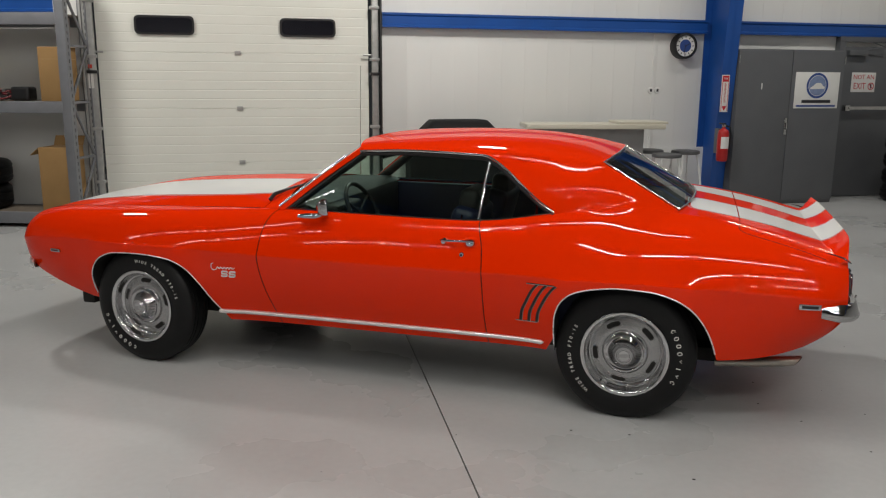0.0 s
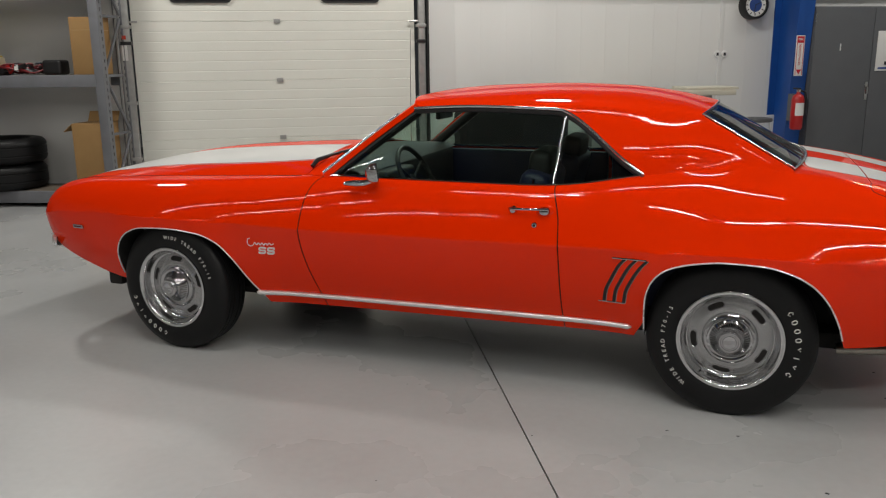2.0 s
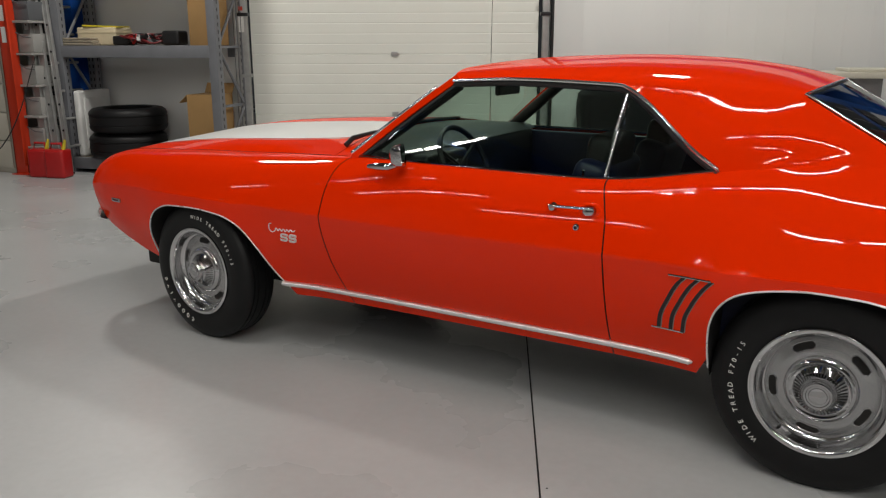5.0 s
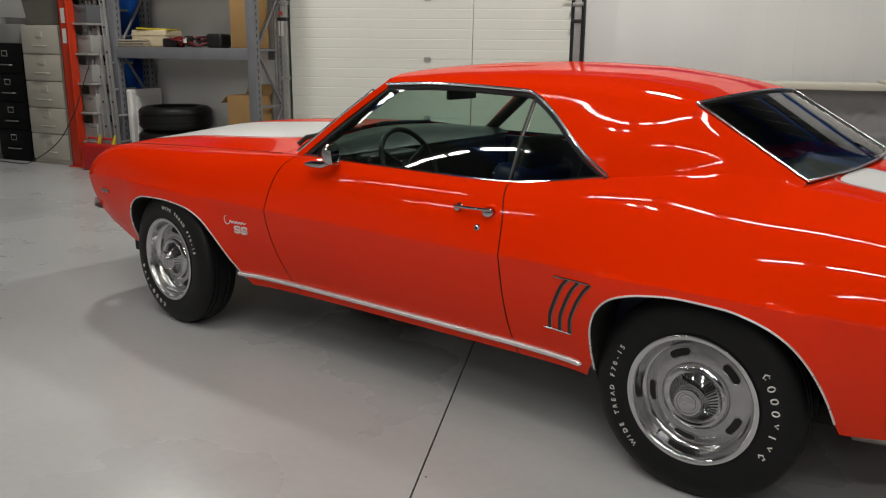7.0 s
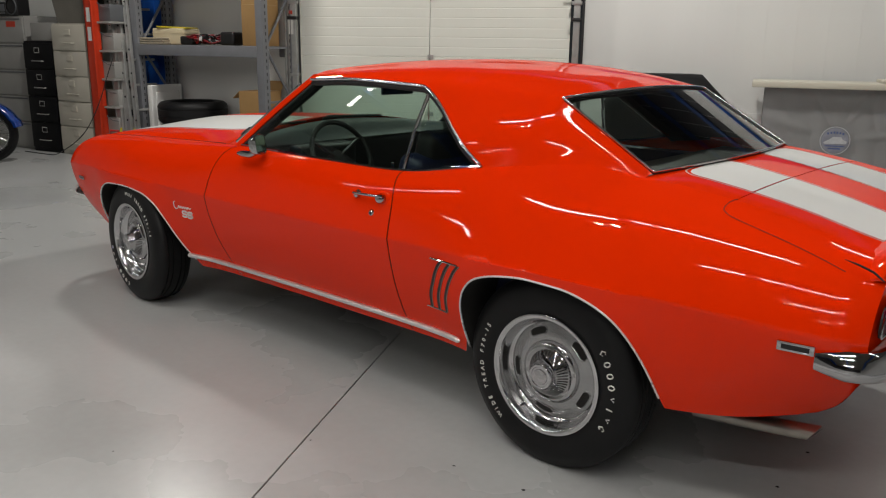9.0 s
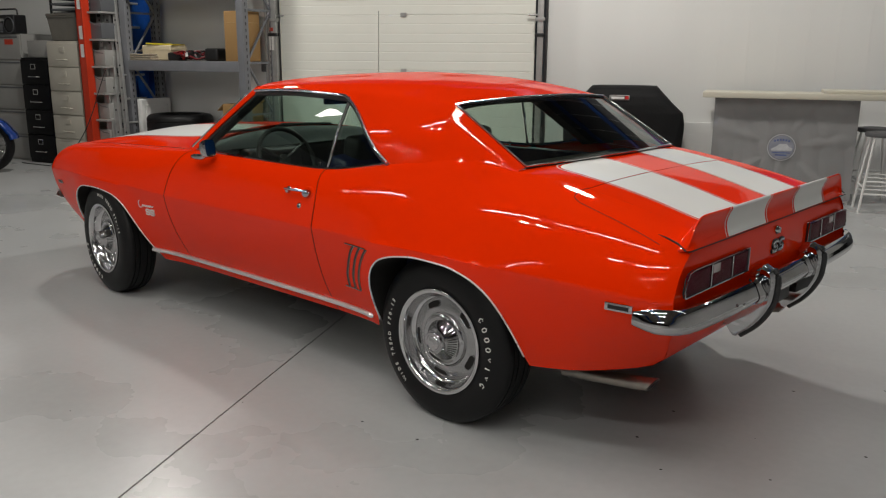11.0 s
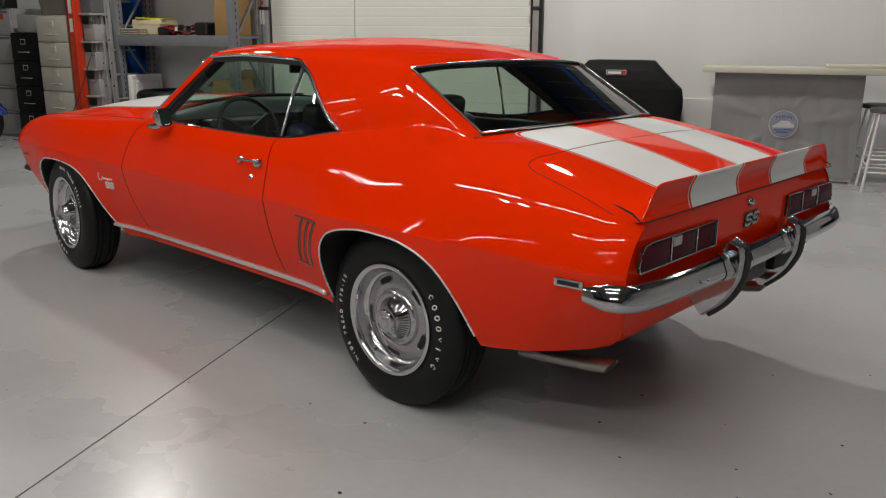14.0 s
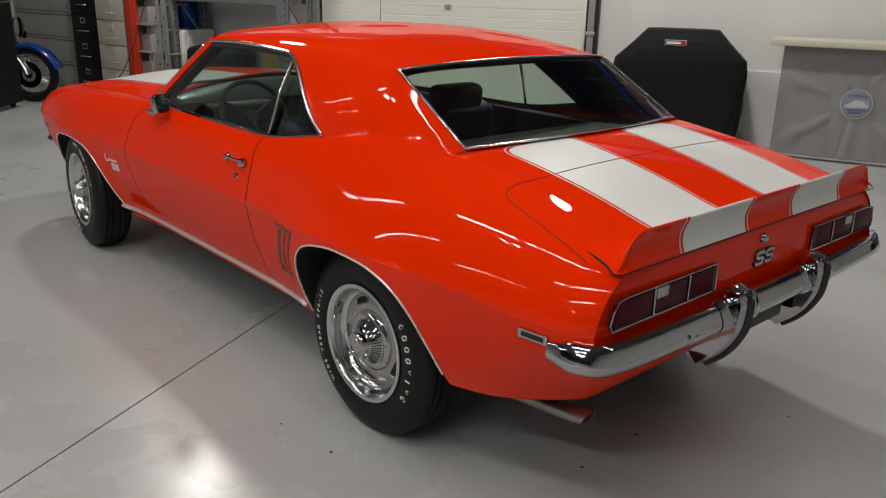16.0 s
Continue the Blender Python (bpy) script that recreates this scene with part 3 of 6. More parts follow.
for side in (1, -1):
    for x0, x1, ra in ((2.30, 0.68, None), (-1.632, -1.865, -1.632), (-1.8705, -2.275, None)):
        n = 40 if abs(x1 - x0) > 1 else 24
        part("stripe", sheet(stripe_rows(x0, x1, side * STRIPE_IN, side * STRIPE_OUT, n, 0.0012, ra), flip=side == -1), WHITE_PAINT, CAR, "white racing stripe")
        if x0 < 0:
            continue
        for ya, yb in ((STRIPE_IN - 0.015, STRIPE_IN - 0.009), (STRIPE_OUT + 0.009, STRIPE_OUT + 0.015)):
            part("stripe_line", sheet(stripe_rows(x0 if ra is None else x0 - 0.03, x1, side * ya, side * yb, n, 0.0012), flip=side == -1), PIN, CAR)

    # the thin line goes round the rounded front end of each deck stripe
    o, r, xf = 0.012, 0.062, -1.620
    a, b = STRIPE_IN - o, STRIPE_OUT + o
    path = [(x, b) for x in np.linspace(-2.275, xf - r, 30)]
    path += [(xf - r + r * math.sin(t), b - r + r * math.cos(t)) for t in np.linspace(0.1, math.pi / 2, 10)]
    path += [(xf, y) for y in np.linspace(b - r - 0.02, a + r + 0.02, 12)]
    path += [(xf - r + r * math.cos(t), a + r - r * math.sin(t)) for t in np.linspace(0, math.pi / 2 - 0.1, 10)]
    path += [(x, a) for x in np.linspace(xf - r, -2.275, 30)]
    rows = []
    for i, p in enumerate(path):
        d = Vector(path[min(i + 1, len(path) - 1)]) - Vector(path[max(0, i - 1)])
        nrm = Vector((-d.y, d.x)).normalized() * 0.003
        rows.append([deck(p[0] + nrm.x * s, (p[1] + nrm.y * s) * side, 0.0014) for s in (-1, 1)])
    part("stripe_line", sheet(rows, flip=side == -1), PIN, CAR)

# ---- roof and glass ----
def trimmed(x, low, n):
    sec = roof_section(x)
    if x < -0.985:
        sec = sail_line(x) + sec[24:]
        low = 0
    k = next(i for i, p in enumerate(sec) if p[1] >= low - 1e-6 or p[0] < 0.5)
    pts = list(sec[k:])
    if k and sec[k][1] > low:
        t = (low - sec[k - 1][1]) / (sec[k][1] - sec[k - 1][1])
        pts.insert(0, (sec[k - 1][0] + t * (sec[k][0] - sec[k - 1][0]), low))
    return even(pts, n)


def roof_rows(n=40):
    rows = []
    for x in np.r_[np.linspace(0.10, -0.60, 20), np.linspace(-0.62, -0.99, 16), np.linspace(-1.02, -1.20, 6)]:
        if x > -0.6:
            low = rail_z(x)
        elif x > -0.986:
            low = glass_low(x)
        else:
            low = top_z(x)
        row = []
        for y, z in trimmed(x, low, n):
            f = max(0.0, 1 - (y / 0.635) ** 2)
            xf = x + 0.11 * f * max(0.0, (x + 0.45) / 0.55) ** 1.5 - 0.05 * f * max(0.0, (-0.9 - x) / 0.3)
            row.append((xf, y, z + (roof_z(xf) - roof_z(x)) * f))
        rows.append(row)
    return rows


rows = roof_rows()
part("roof", sheet(rows, flip=True, both=True), ORANGE, CAR, sharp=45)
# the broad pillars behind, down to the back window's edge
sail = []
for x in np.linspace(-1.20, BACK_LOW[0], 20):
    sail.append([(x, y, z) for y, z in sail_line(x)])
for side in (1, -1):
    part("rear_pillar", sheet([[(p[0], p[1] * side, p[2]) for p in r] for r in sail], flip=side == 1), ORANGE, CAR)

BASE_A, TOP_A = Vector((0.525, 0.742, 0.936)), Vector((0.10, 0.622, 1.262))
for side in (1, -1):
    f = Vector((1, side, 1))
    bm = bmesh.new()
    rows = []
    for t in np.linspace(-0.02, 1.03, 12):
        c = BASE_A.lerp(TOP_A, t)
        c.x += 0.012 * math.sin(math.pi * max(0, min(1, t)))
        w = [(0.020, -0.024, 0.010), (0.006, 0.003, 0.008), (-0.012, 0.002, -0.008), (-0.016, -0.022, -0.014), (0.006, -0.034, 0.0)]
        rows.append([((c.x + a) , (c.y + b) * side, c.z + d) for a, b, d in w])
    vs = grid_into(bm, rows, close=True)
    bmesh.ops.recalc_face_normals(bm, faces=bm.faces)
    part("windscreen_pillar", bm, ORANGE, CAR)
    line = [BASE_A.lerp(TOP_A, t) for t in np.linspace(0, 1, 8)]
    part("pillar_seal", tube([Vector((p.x - 0.018, (p.y - 0.010) * side, p.z - 0.014)) for p in line], 0.010, 8), BLACK_TRIM, CAR)
    part("pillar_moulding", tube([Vector((p.x + 0.019, (p.y - 0.012) * side, p.z + 0.012)) for p in line[:-1]], 0.010, 10), TRIM, CAR)

# drip mouldings along the roof edge and round the quarter glass
for side in (1, -1):
    pts = [(x, rail_y(x) + 0.008, rail_z(x) - 0.004) for x in np.linspace(0.10, -0.58, 16)]
    for x in np.linspace(-0.61, -0.985, 14):
        z = glass_low(x)
        sec = [p for p in roof_section(x)]
        y = float(np.interp(z, [p[1] for p in sec[:24]], [p[0] for p in sec[:24]]))
        pts.append((x, y + 0.011, z))
    part("drip_moulding", tube([(x, y * side, z) for x, y, z in even(pts, 44)], 0.0065, 8), TRIM, CAR, "bright drip-rail moulding")
    part("window_seal", tube([(x + 0.004, (y - 0.016) * side, z - 0.014) for x, y, z in even(pts, 44)], 0.014, 8), BLACK_TRIM, CAR)
    belt = [(x, (top_y(x) - 0.001) * side, top_z(x) + 0.003) for x in np.linspace(0.50, -0.985, 40)]
    part("belt_moulding", tube(belt, 0.0065, 8), CHROME, CAR, "bright belt-line moulding")


def side_glass(x0, x1, slope0, slope1):
    rows = []
    for t in np.linspace(0, 1, 16):
        lo = x0 + (x1 - x0) * t
        hi = slope0 + (slope1 - slope0) * t
        zl = top_z(lo) - 0.01
        if hi > 0.10:
            zh = 0.936 + (0.525 - hi) / 0.425 * 0.326
        elif hi > -0.6:
            zh = rail_z(hi)
        else:
            zh = glass_low(hi)
        yl, k = top_y(lo) - 0.022, (zh - 0.93) / 0.335
        yh = yl + (0.612 - yl) * max(0.0, min(1.0, k))
        rows.append([(lo + (hi - lo) * s, yl + (yh - yl) * s + 0.004 * math.sin(math.pi * s), zl + (zh - zl) * s) for s in np.linspace(0, 1, 8)])
    return rows


for side in (1, -1):
    for name, a in (("door_glass", (0.50, -0.60, 0.50, -0.625)), ("quarter_glass", (-0.605, -0.985, -0.63, -0.985))):
        rows = [[(p[0], p[1] * side, p[2]) for p in r] for r in side_glass(*a)]
        part(name, sheet(rows, flip=side == 1), CLEAR, CAR, "clear side glass")
    part("glass_channel", tube([(-0.600, 0.752 * side, 0.935), (-0.612, 0.70 * side, 1.10), (-0.63, 0.632 * side, 1.25)], 0.008, 8), TRIM, CAR, "bright divider between the side windows")


def bowed(low, top, bow_low, bow_top, n=20, m=10, rise_low=0.0, rise_top=0.0, inset=0.0):
    rows = []
    for k in range(-n, n + 1):
        s = k / n
        f = 1 - s * s
        a = Vector((low[0] + bow_low * f, (low[1] - inset) * s, low[2] + rise_low * f))
        b = Vector((top[0] + bow_top * f, (top[1] - inset) * s, top[2] + rise_top * f))
        rows.append([tuple(a.lerp(b, t)) for t in np.linspace(0, 1, m)])
    return rows


part("windscreen", sheet(bowed((0.53, 0.725, 0.935), (0.115, 0.612, 1.262), 0.12, 0.105, rise_low=0.078, rise_top=0.03)), CLEAR, CAR, "clear curved windscreen")
back = bowed(BACK_LOW, BACK_TOP, -0.075, -0.045, rise_low=0.012, rise_top=0.022)
part("back_window", sheet(back), REAR_CLEAR, CAR, "clear curved back window")
low, top = [r[0] for r in back], [r[-1] for r in back]
ring = low + [tuple(Vector(BACK_LOW).lerp(Vector(BACK_TOP), t)) for t in np.linspace(0.05, 0.95, 12)] + top[::-1] + [(p[0], -p[1], p[2]) for p in [tuple(Vector(BACK_TOP).lerp(Vector(BACK_LOW), t)) for t in np.linspace(0.05, 0.95, 12)]]
part("back_window_moulding", tube([(p[0] - 0.004, p[1], p[2] + 0.006) for p in ring + ring[:1]], 0.0045, 8), TRIM, CAR, "bright back-window surround")
part("back_window_seal", tube([(p[0], p[1] * 0.985, p[2]) for p in ring + ring[:1]], 0.0055, 8), BLACK_TRIM, CAR)

# ---- tail ----
tail_rows = []
end = column(-2.335)
zs, ys = [p[1] for p in end], [p[0] for p in end]
back_x = np.linspace(-2.06, -2.335, 40)
back_z = [under(x) for x in back_x]
for z in np.r_[np.linspace(back_z[0], zs[0], 10)[:-1], np.linspace(zs[0], 0.848, 16)]:
    if z >= zs[0]:
        w, x = float(np.interp(z, zs, ys)) + 0.001, -2.336
    else:
        x = float(np.interp(z, back_z, back_x))
        w = column(x)[0][0] + 0.003
    x -= 0.006 * math.sin(math.pi * min(1, max(0, (z - 0.6) / 0.28)))
    tail_rows.append([(x + 0.012 * (k / 12) ** 4 * (z >= zs[0]), w * k / 12, z) for k in range(-12, 13)])
part("tail_panel", sheet(tail_rows, flip=True), ORANGE, CAR)
part("floor_pan", box(-1.85, -0.60, 0.25, 1.80, 0.60, 0.33, 0.03), UNDER, CAR)
part("rear_valance_pan", box(-2.08, -0.70, 0.43, -1.75, 0.70, 0.50, 0.02), UNDER, CAR)
part("fuel_tank", box(-2.06, -0.42, 0.32, -1.72, 0.42, 0.47, 0.05, 3), UNDER, CAR)
part("rear_axle", tube([(-1.37, -0.6, 0.333), (-1.37, 0.6, 0.333)], 0.045, 12), UNDER, CAR)
part("chin_pan", box(1.83, -0.74, 0.275, 1.92, 0.74, 0.36, 0.015), UNDER, CAR)
part("front_mask", box(2.16, -0.58, 0.52, 2.355, 0.58, 0.74, 0.03), BLACK, CAR, "black front grille")

# rear spoiler: a lip swept up from the deck lid, its ends turned down to the flanks
SPOIL_Z = curve((0.0, 0.951), (0.5, 0.949), (0.66, 0.947), (0.69, 0.941), (0.712, 0.924), (0.732, 0.895), (0.748, 0.866), (0.760, 0.852))


def spoiler_line(y):
    a = abs(y)
    lip = SPOIL_Z(a)
    back = -2.347 + 0.020 * (a / 0.77) ** 4
    base = min(0.885, lip - 0.012) - 0.012 * (a / 0.77) ** 3
    front = -2.238 - 0.035 * (a / 0.77) ** 3
    zf = (deck(front, y)[2] if a < 0.60 else deck(front, 0.60)[2] - 0.32 * (a - 0.60)) - 0.004
    top = Vector((back, lip))
    pts = []
    p0, k = Vector((front, zf)), Vector((back + 0.045, zf - 0.002 + 0.25 * (lip - zf)))
    for t in np.linspace(0, 1, 10):
        q = p0 * (1 - t) ** 2 + k * 2 * t * (1 - t) + top * t * t
        pts.append((q.x, q.y))
    pts += [(back - 0.003, lip - 0.001), (back - 0.004, lip - 0.005)]
    low = Vector((-2.3415, min(0.846, lip - 0.008)))
    s0 = Vector((back - 0.004, lip - 0.005))
    for t in np.linspace(0, 1, 7)[1:]:
        q = s0.lerp(low, t)
        pts.append((q.x + 0.014 * math.sin(math.pi * t), q.y))
    return [(x, y, z) for x, z in pts]


def spoiler_strip(ya, yb, n, lift=0.0):
    rows = []
    for y in np.linspace(ya, yb, n):
        line = spoiler_line(y)
        if lift:
            nl = []
            for i, p in enumerate(line):
                a, b = Vector(line[max(0, i - 1)]), Vector(line[min(len(line) - 1, i + 1)])
                nrm = Vector(((b - a).z, 0, -(b - a).x)).normalized()
                if nrm.z < 0 and i < 9 or (i >= 12 and nrm.x > 0):
                    nrm = -nrm
                nl.append(tuple(Vector(p) + nrm * lift))
            line = nl
        rows.append(line)
    return rows


spoiler = part("spoiler", sheet(spoiler_strip(-0.758, 0.758, 90)), ORANGE, CAR, "orange deck spoiler with white stripe ends", sharp=26)
for y in (-0.758, 0.758):
    line = spoiler_line(y)
    bm = bmesh.new()
    bm.faces.new([bm.verts.new(p) for p in line])
    part("spoiler_end", bm, ORANGE, spoiler)
for side in (1, -1):
    for a, b, mt, nm in ((STRIPE_IN, STRIPE_OUT, WHITE_PAINT, "stripe"), (STRIPE_IN - 0.018, STRIPE_IN - 0.012, PIN, "stripe_line"), (STRIPE_OUT + 0.012, STRIPE_OUT + 0.018, PIN, "stripe_line")):
        part(nm, sheet(spoiler_strip(side * a, side * b, 10, 0.0015), flip=side == -1), mt, spoiler)

    part("spoiler_gap", tube([(-2.235, 0.768 * side, 0.884), (-2.27, 0.776 * side, 0.878), (-2.31, 0.781 * side, 0.866), (-2.338, 0.782 * side, 0.846)], [0.001, 0.003, 0.0035, 0.002], 8), UNDER, spoiler)
part("spoiler_gap", tube([(-2.3435, y, 0.8425) for y in np.linspace(-0.775, 0.775, 12)], 0.0018, 6), UNDER, spoiler)

# tail lamps
X_TAIL = -2.343
for side in (1, -1):
    shape = [(0.300, 0.688), (0.300, 0.770), (0.732, 0.770), (0.766, 0.764), (0.782, 0.745), (0.793, 0.705), (0.786, 0.688)]
    pts = [(y * side, z) for y, z in shape]
    lamp = part("tail_lamp", outline_plate(pts, -0.006, "x"), BLACK, CAR, "dark red tail lamp with bright bezel")
    lamp.location = (X_TAIL, 0.004 * side, 0.010)
    for a, b, mt, nm in ((0.306, 0.440, LAMP_RED, "lens"), (0.452, 0.605, LAMP_RED, "lens"), (0.617, 0.785, LAMP_RED, "lens")):
        part(nm, box(-0.011, min(a * side, b * side), 0.694, -0.004, max(a * side, b * side), 0.764, 0.004), mt, lamp)
    a, b = 0.304 * side, 0.322 * side
    part("lens_shade", box(-0.012, min(a, b), 0.692, -0.004, max(a, b), 0.766, 0.001), BLACK, lamp)
    a, b = 0.545 * side, 0.600 * side
    part("reverse_lens", box(-0.0125, min(a, b), 0.734, -0.006, max(a, b), 0.764, 0.003), LAMP_WHITE, lamp, "white reversing lens")
    for y in (0.446, 0.611):
        part("divider", box(-0.014, y * side - 0.004, 0.690, -0.004, y * side + 0.004, 0.768, 0.001), CHROME, lamp)
    rim = [(-0.009, y, z) for y, z in pts]
    part("bezel", tube(rim + rim[:1], 0.0030, 6), CHROME, lamp, "bright lamp bezel")

# rear bumper, guards, lock, badge, exhausts, markers
plan = soft_line([(-2.225, 0.889), (-2.28, 0.887), (-2.335, 0.870), (-2.375, 0.82), (-2.392, 0.70), (-2.402, 0.35), (-2.405, 0.0)], 40)
prof = [(-0.028, 0.602), (-0.006, 0.592), (0.005, 0.596), (0.013, 0.607), (0.016, 0.619), (0.014, 0.630), (0.009, 0.641), (0.004, 0.653), (-0.003, 0.665), (-0.012, 0.672), (-0.028, 0.670)]
rows = []
full = [tuple(p) for p in plan] + [(p[0], -p[1]) for p in plan[::-1][1:]]
for i, c in enumerate(full):
    a, b = Vector(full[max(0, i - 1)]), Vector(full[min(len(full) - 1, i + 1)])
    t = (b - a).normalized()
    nrm = Vector((t.y, -t.x))
    if nrm.x > 0.3 or (abs(nrm.x) <= 0.3 and nrm.y * c[1] < 0):
        nrm = -nrm
    k = 1.0 if 2 < i < len(full) - 3 else (0.75 if i in (2, len(full) - 3) else (0.5 if i in (1, len(full) - 2) else 0.2))
    rows.append([(c[0] + nrm.x * o * k, c[1] + nrm.y * o * k, 0.628 + (z - 0.628) * (0.45 + 0.55 * k)) for o, z in prof])
bm = sheet(rows)
bmesh.ops.recalc_face_normals(bm, faces=bm.faces)
bumper = part("rear_bumper", bm, CHROME, CAR, "chromed rear bumper with rubber-faced guards")
for y in (0.245, -0.245):
    spine = soft_line([(-2.392, 0.713), (-2.420, 0.704), (-2.438, 0.66), (-2.434, 0.60), (-2.411, 0.54), (-2.372, 0.485), (-2.318, 0.437)], 24)
    bm = bmesh.new()
    rows = []
    for i, (x, z) in enumerate(spine):
        a, b = Vector(spine[max(0, i - 1)]), Vector(spine[min(len(spine) - 1, i + 1)])
        t = (b - a).normalized()
        out = Vector((t.y, -t.x))
        if out.x > 0:
            out = -out
        w = 0.036 + 0.010 * i / 23
        deep = 0.042 + 0.075 * min(1.0, i / 15)
        rows.append([(x + out.x * o, y + s * w, z + out.y * o) for s, o in ((-1, -deep), (-1, -0.008), (-0.6, 0), (0.6, 0), (1, -0.008), (1, -deep))])
    vs = grid_into(bm, rows, close=True)
    bm.faces.new(vs[0]), bm.faces.new(vs[-1][::-1])
    bmesh.ops.recalc_face_normals(bm, faces=bm.faces)
    guard = part("bumper_guard", bm, CHROME, bumper)
    strip = tube([(x - 0.003, y, z) for x, z in spine[2:]], 0.012, 8)
    part("rubber_face", strip, BLACK_TRIM, bumper, "black rubber facing")
    part("guard_top", tube([(-2.362, y, 0.672), (-2.372, y, 0.690), (-2.392, y, 0.694), (-2.412, y, 0.682)], 0.027, 12), RING, bumper)
    for s in (1, -1):
        rows = []
        for dy, grow in ((0.104, 1.02), (0.094, 1.16), (0.080, 1.34), (0.066, 1.40), (0.054, 1.28), (0.047, 1.30), (0.036, 1.34), (0.028, 1.2)):
            rows.append([(-2.404 - o * grow - 0.004 * (grow - 1), y + s * dy, 0.628 + (z - 0.628) * (0.45 + 0.55 * grow)) for o, z in prof[1:]])
        bm = sheet(rows)
        bmesh.ops.recalc_face_normals(bm, faces=bm.faces)
        part("guard_collar", bm, CHROME, bumper)
    part("bumper_bracket", box(-2.34, y - 0.03, 0.47, -2.24, y + 0.03, 0.56, 0.01), BLACK, bumper)
part("bumper_bolt", lathe([(0, -0.008), (0.006, -0.006), (0.009, 0)], 12), TRIM, bumper).matrix_local = pose(-2.425, 0.50, 0.628, 0, 0, -90)
part("trunk_lock", lathe([(0, 0.014), (0.011, 0.012), (0.016, 0.004), (0.017, 0)], 18), CHROME, CAR, "chrome boot lock").matrix_local = pose(X_TAIL, 0.030, 0.803, 0, 0, 90)
part("licence_recess", box(-2.35, -0.16, 0.50, -2.28, 0.16, 0.575, 0.008), BLACK, CAR, "black number-plate recess below the bumper")


def ribbon_into(bm, line, half, m, depth):
    """A flat raised stroke of that half width along a line in the plane of m."""
    rows = []
    for i, p in enumerate(line):
        d = Vector(line[min(i + 1, len(line) - 1)]) - Vector(line[max(0, i - 1)])
        n = Vector((-d.y, d.x)).normalized() * half
        rows.append([m @ Vector((p[0] + n.x * u, p[1] + n.y * u, w)) for u, w in ((-1, -0.002), (-0.8, depth), (0.8, depth), (1, -0.002))])
    vs = grid_into(bm, rows)
    bm.faces.new(vs[0])
    bm.faces.new(vs[-1][::-1])


def double_s_badge(size, parent, m, name):
    bend = [(0.44, 0.26), (0.42, 0.42), (0.30, 0.47), (-0.30, 0.47), (-0.44, 0.40), (-0.46, 0.22), (-0.42, 0.06), (-0.28, 0.01), (0.28, -0.01), (0.42, -0.06), (0.46, -0.22), (0.44, -0.40), (0.30, -0.47), (-0.30, -0.47), (-0.42, -0.42), (-0.44, -0.26)]
    face, back = bmesh.new(), bmesh.new()
    for k in (0, 1):
        line = [((x * 0.92 + z * 0.22 + (k - 0.5) * 1.22) * size, z * size * 0.80) for x, z in soft_line(bend, 44)]
        ribbon_into(face, line, size * 0.115, m, 0.005)
        ribbon_into(back, line, size * 0.20, m, 0.003)
    for b in (face, back):
        bmesh.ops.recalc_face_normals(b, faces=b.faces)
    if name == "tail_badge":
        part("badge_backing", back, BLACK, parent, "black edge of the badge")
    else:
        back.free()
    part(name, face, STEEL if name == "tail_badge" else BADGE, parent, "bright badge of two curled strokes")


def facing(p, right, up):
    r, u = Vector(right).normalized(), Vector(up).normalized()
    n = r.cross(u)
    m = Matrix((r, u, n)).transposed().to_4x4()
    m.translation = p
    return m


double_s_badge(0.048, CAR, facing((X_TAIL - 0.002, 0.015, 0.742), (0, -1, 0), (0, 0, 1)), "tail_badge")

for side in (1, -1):
    pipe = part("exhaust_tip", tube([(-1.80, 0.610 * side, 0.262), (-1.95, 0.615 * side, 0.280), (-2.10, 0.620 * side, 0.300), (-2.20, 0.624 * side, 0.313)], [0.022, 0.024, 0.026, 0.027], 20), PIPE, CAR, "dull steel exhaust tip")
    for v in pipe.data.vertices:
        if v.co.x < -2.18:
            v.co.x += (0.340 - v.co.z) * 0.8
    bm = bmesh.new()
    bmesh.ops.create_circle(bm, cap_ends=True, radius=0.0225, segments=20)
    for v in bm.verts:
        v.co.y *= 1.3
    part("exhaust_mouth", bm, BLACK, pipe).matrix_local = Matrix.Translation((-2.1815, 0.6242 * side, 0.3110)) @ Vector((-1, 0.05 * side, -0.80)).to_track_quat("Z", "Y").to_matrix().to_4x4()
    for x0, x1, z0, z1, mt, name in ((-2.222, -2.128, 0.641, 0.668, BLACK, "rear_side_marker"), (1.955, 2.030, 0.611, 0.631, LAMP_RED, "front_side_marker")):
        bm = bmesh.new()
        y0, y1 = side_y(x0, (z0 + z1) / 2), side_y(x1, (z0 + z1) / 2)
        m = facing((((x0 + x1) / 2), side * ((y0 + y1) / 2 + 0.003), (z0 + z1) / 2), (-(x1 - x0) * side, -(y1 - y0), 0), (0, 0, 1))
        w, h = math.hypot(x1 - x0, y1 - y0) / 2, (z1 - z0) / 2
        box_into(bm, -w, -h, -0.012, w, h, 0.006, 0.003, m=m)
        mk = part(name, bm, CHROME, CAR, "small side marker lamp in a bright frame")
        bm = bmesh.new()
        box_into(bm, -w + 0.012, -h + 0.007, 0.0, w - 0.012, h - 0.007, 0.0075, m=m)
        part("lens", bm, mt, mk)


def on_flank(x, z, out=0.0, side=1):
    zc = crease(x)
    if z <= zc:
        y = side_y(x, z)
    else:
        col = column(x)[11:]
        y = float(np.interp(z, [p[1] for p in col], [p[0] for p in col]))
    return (x, (y + out) * side, z)


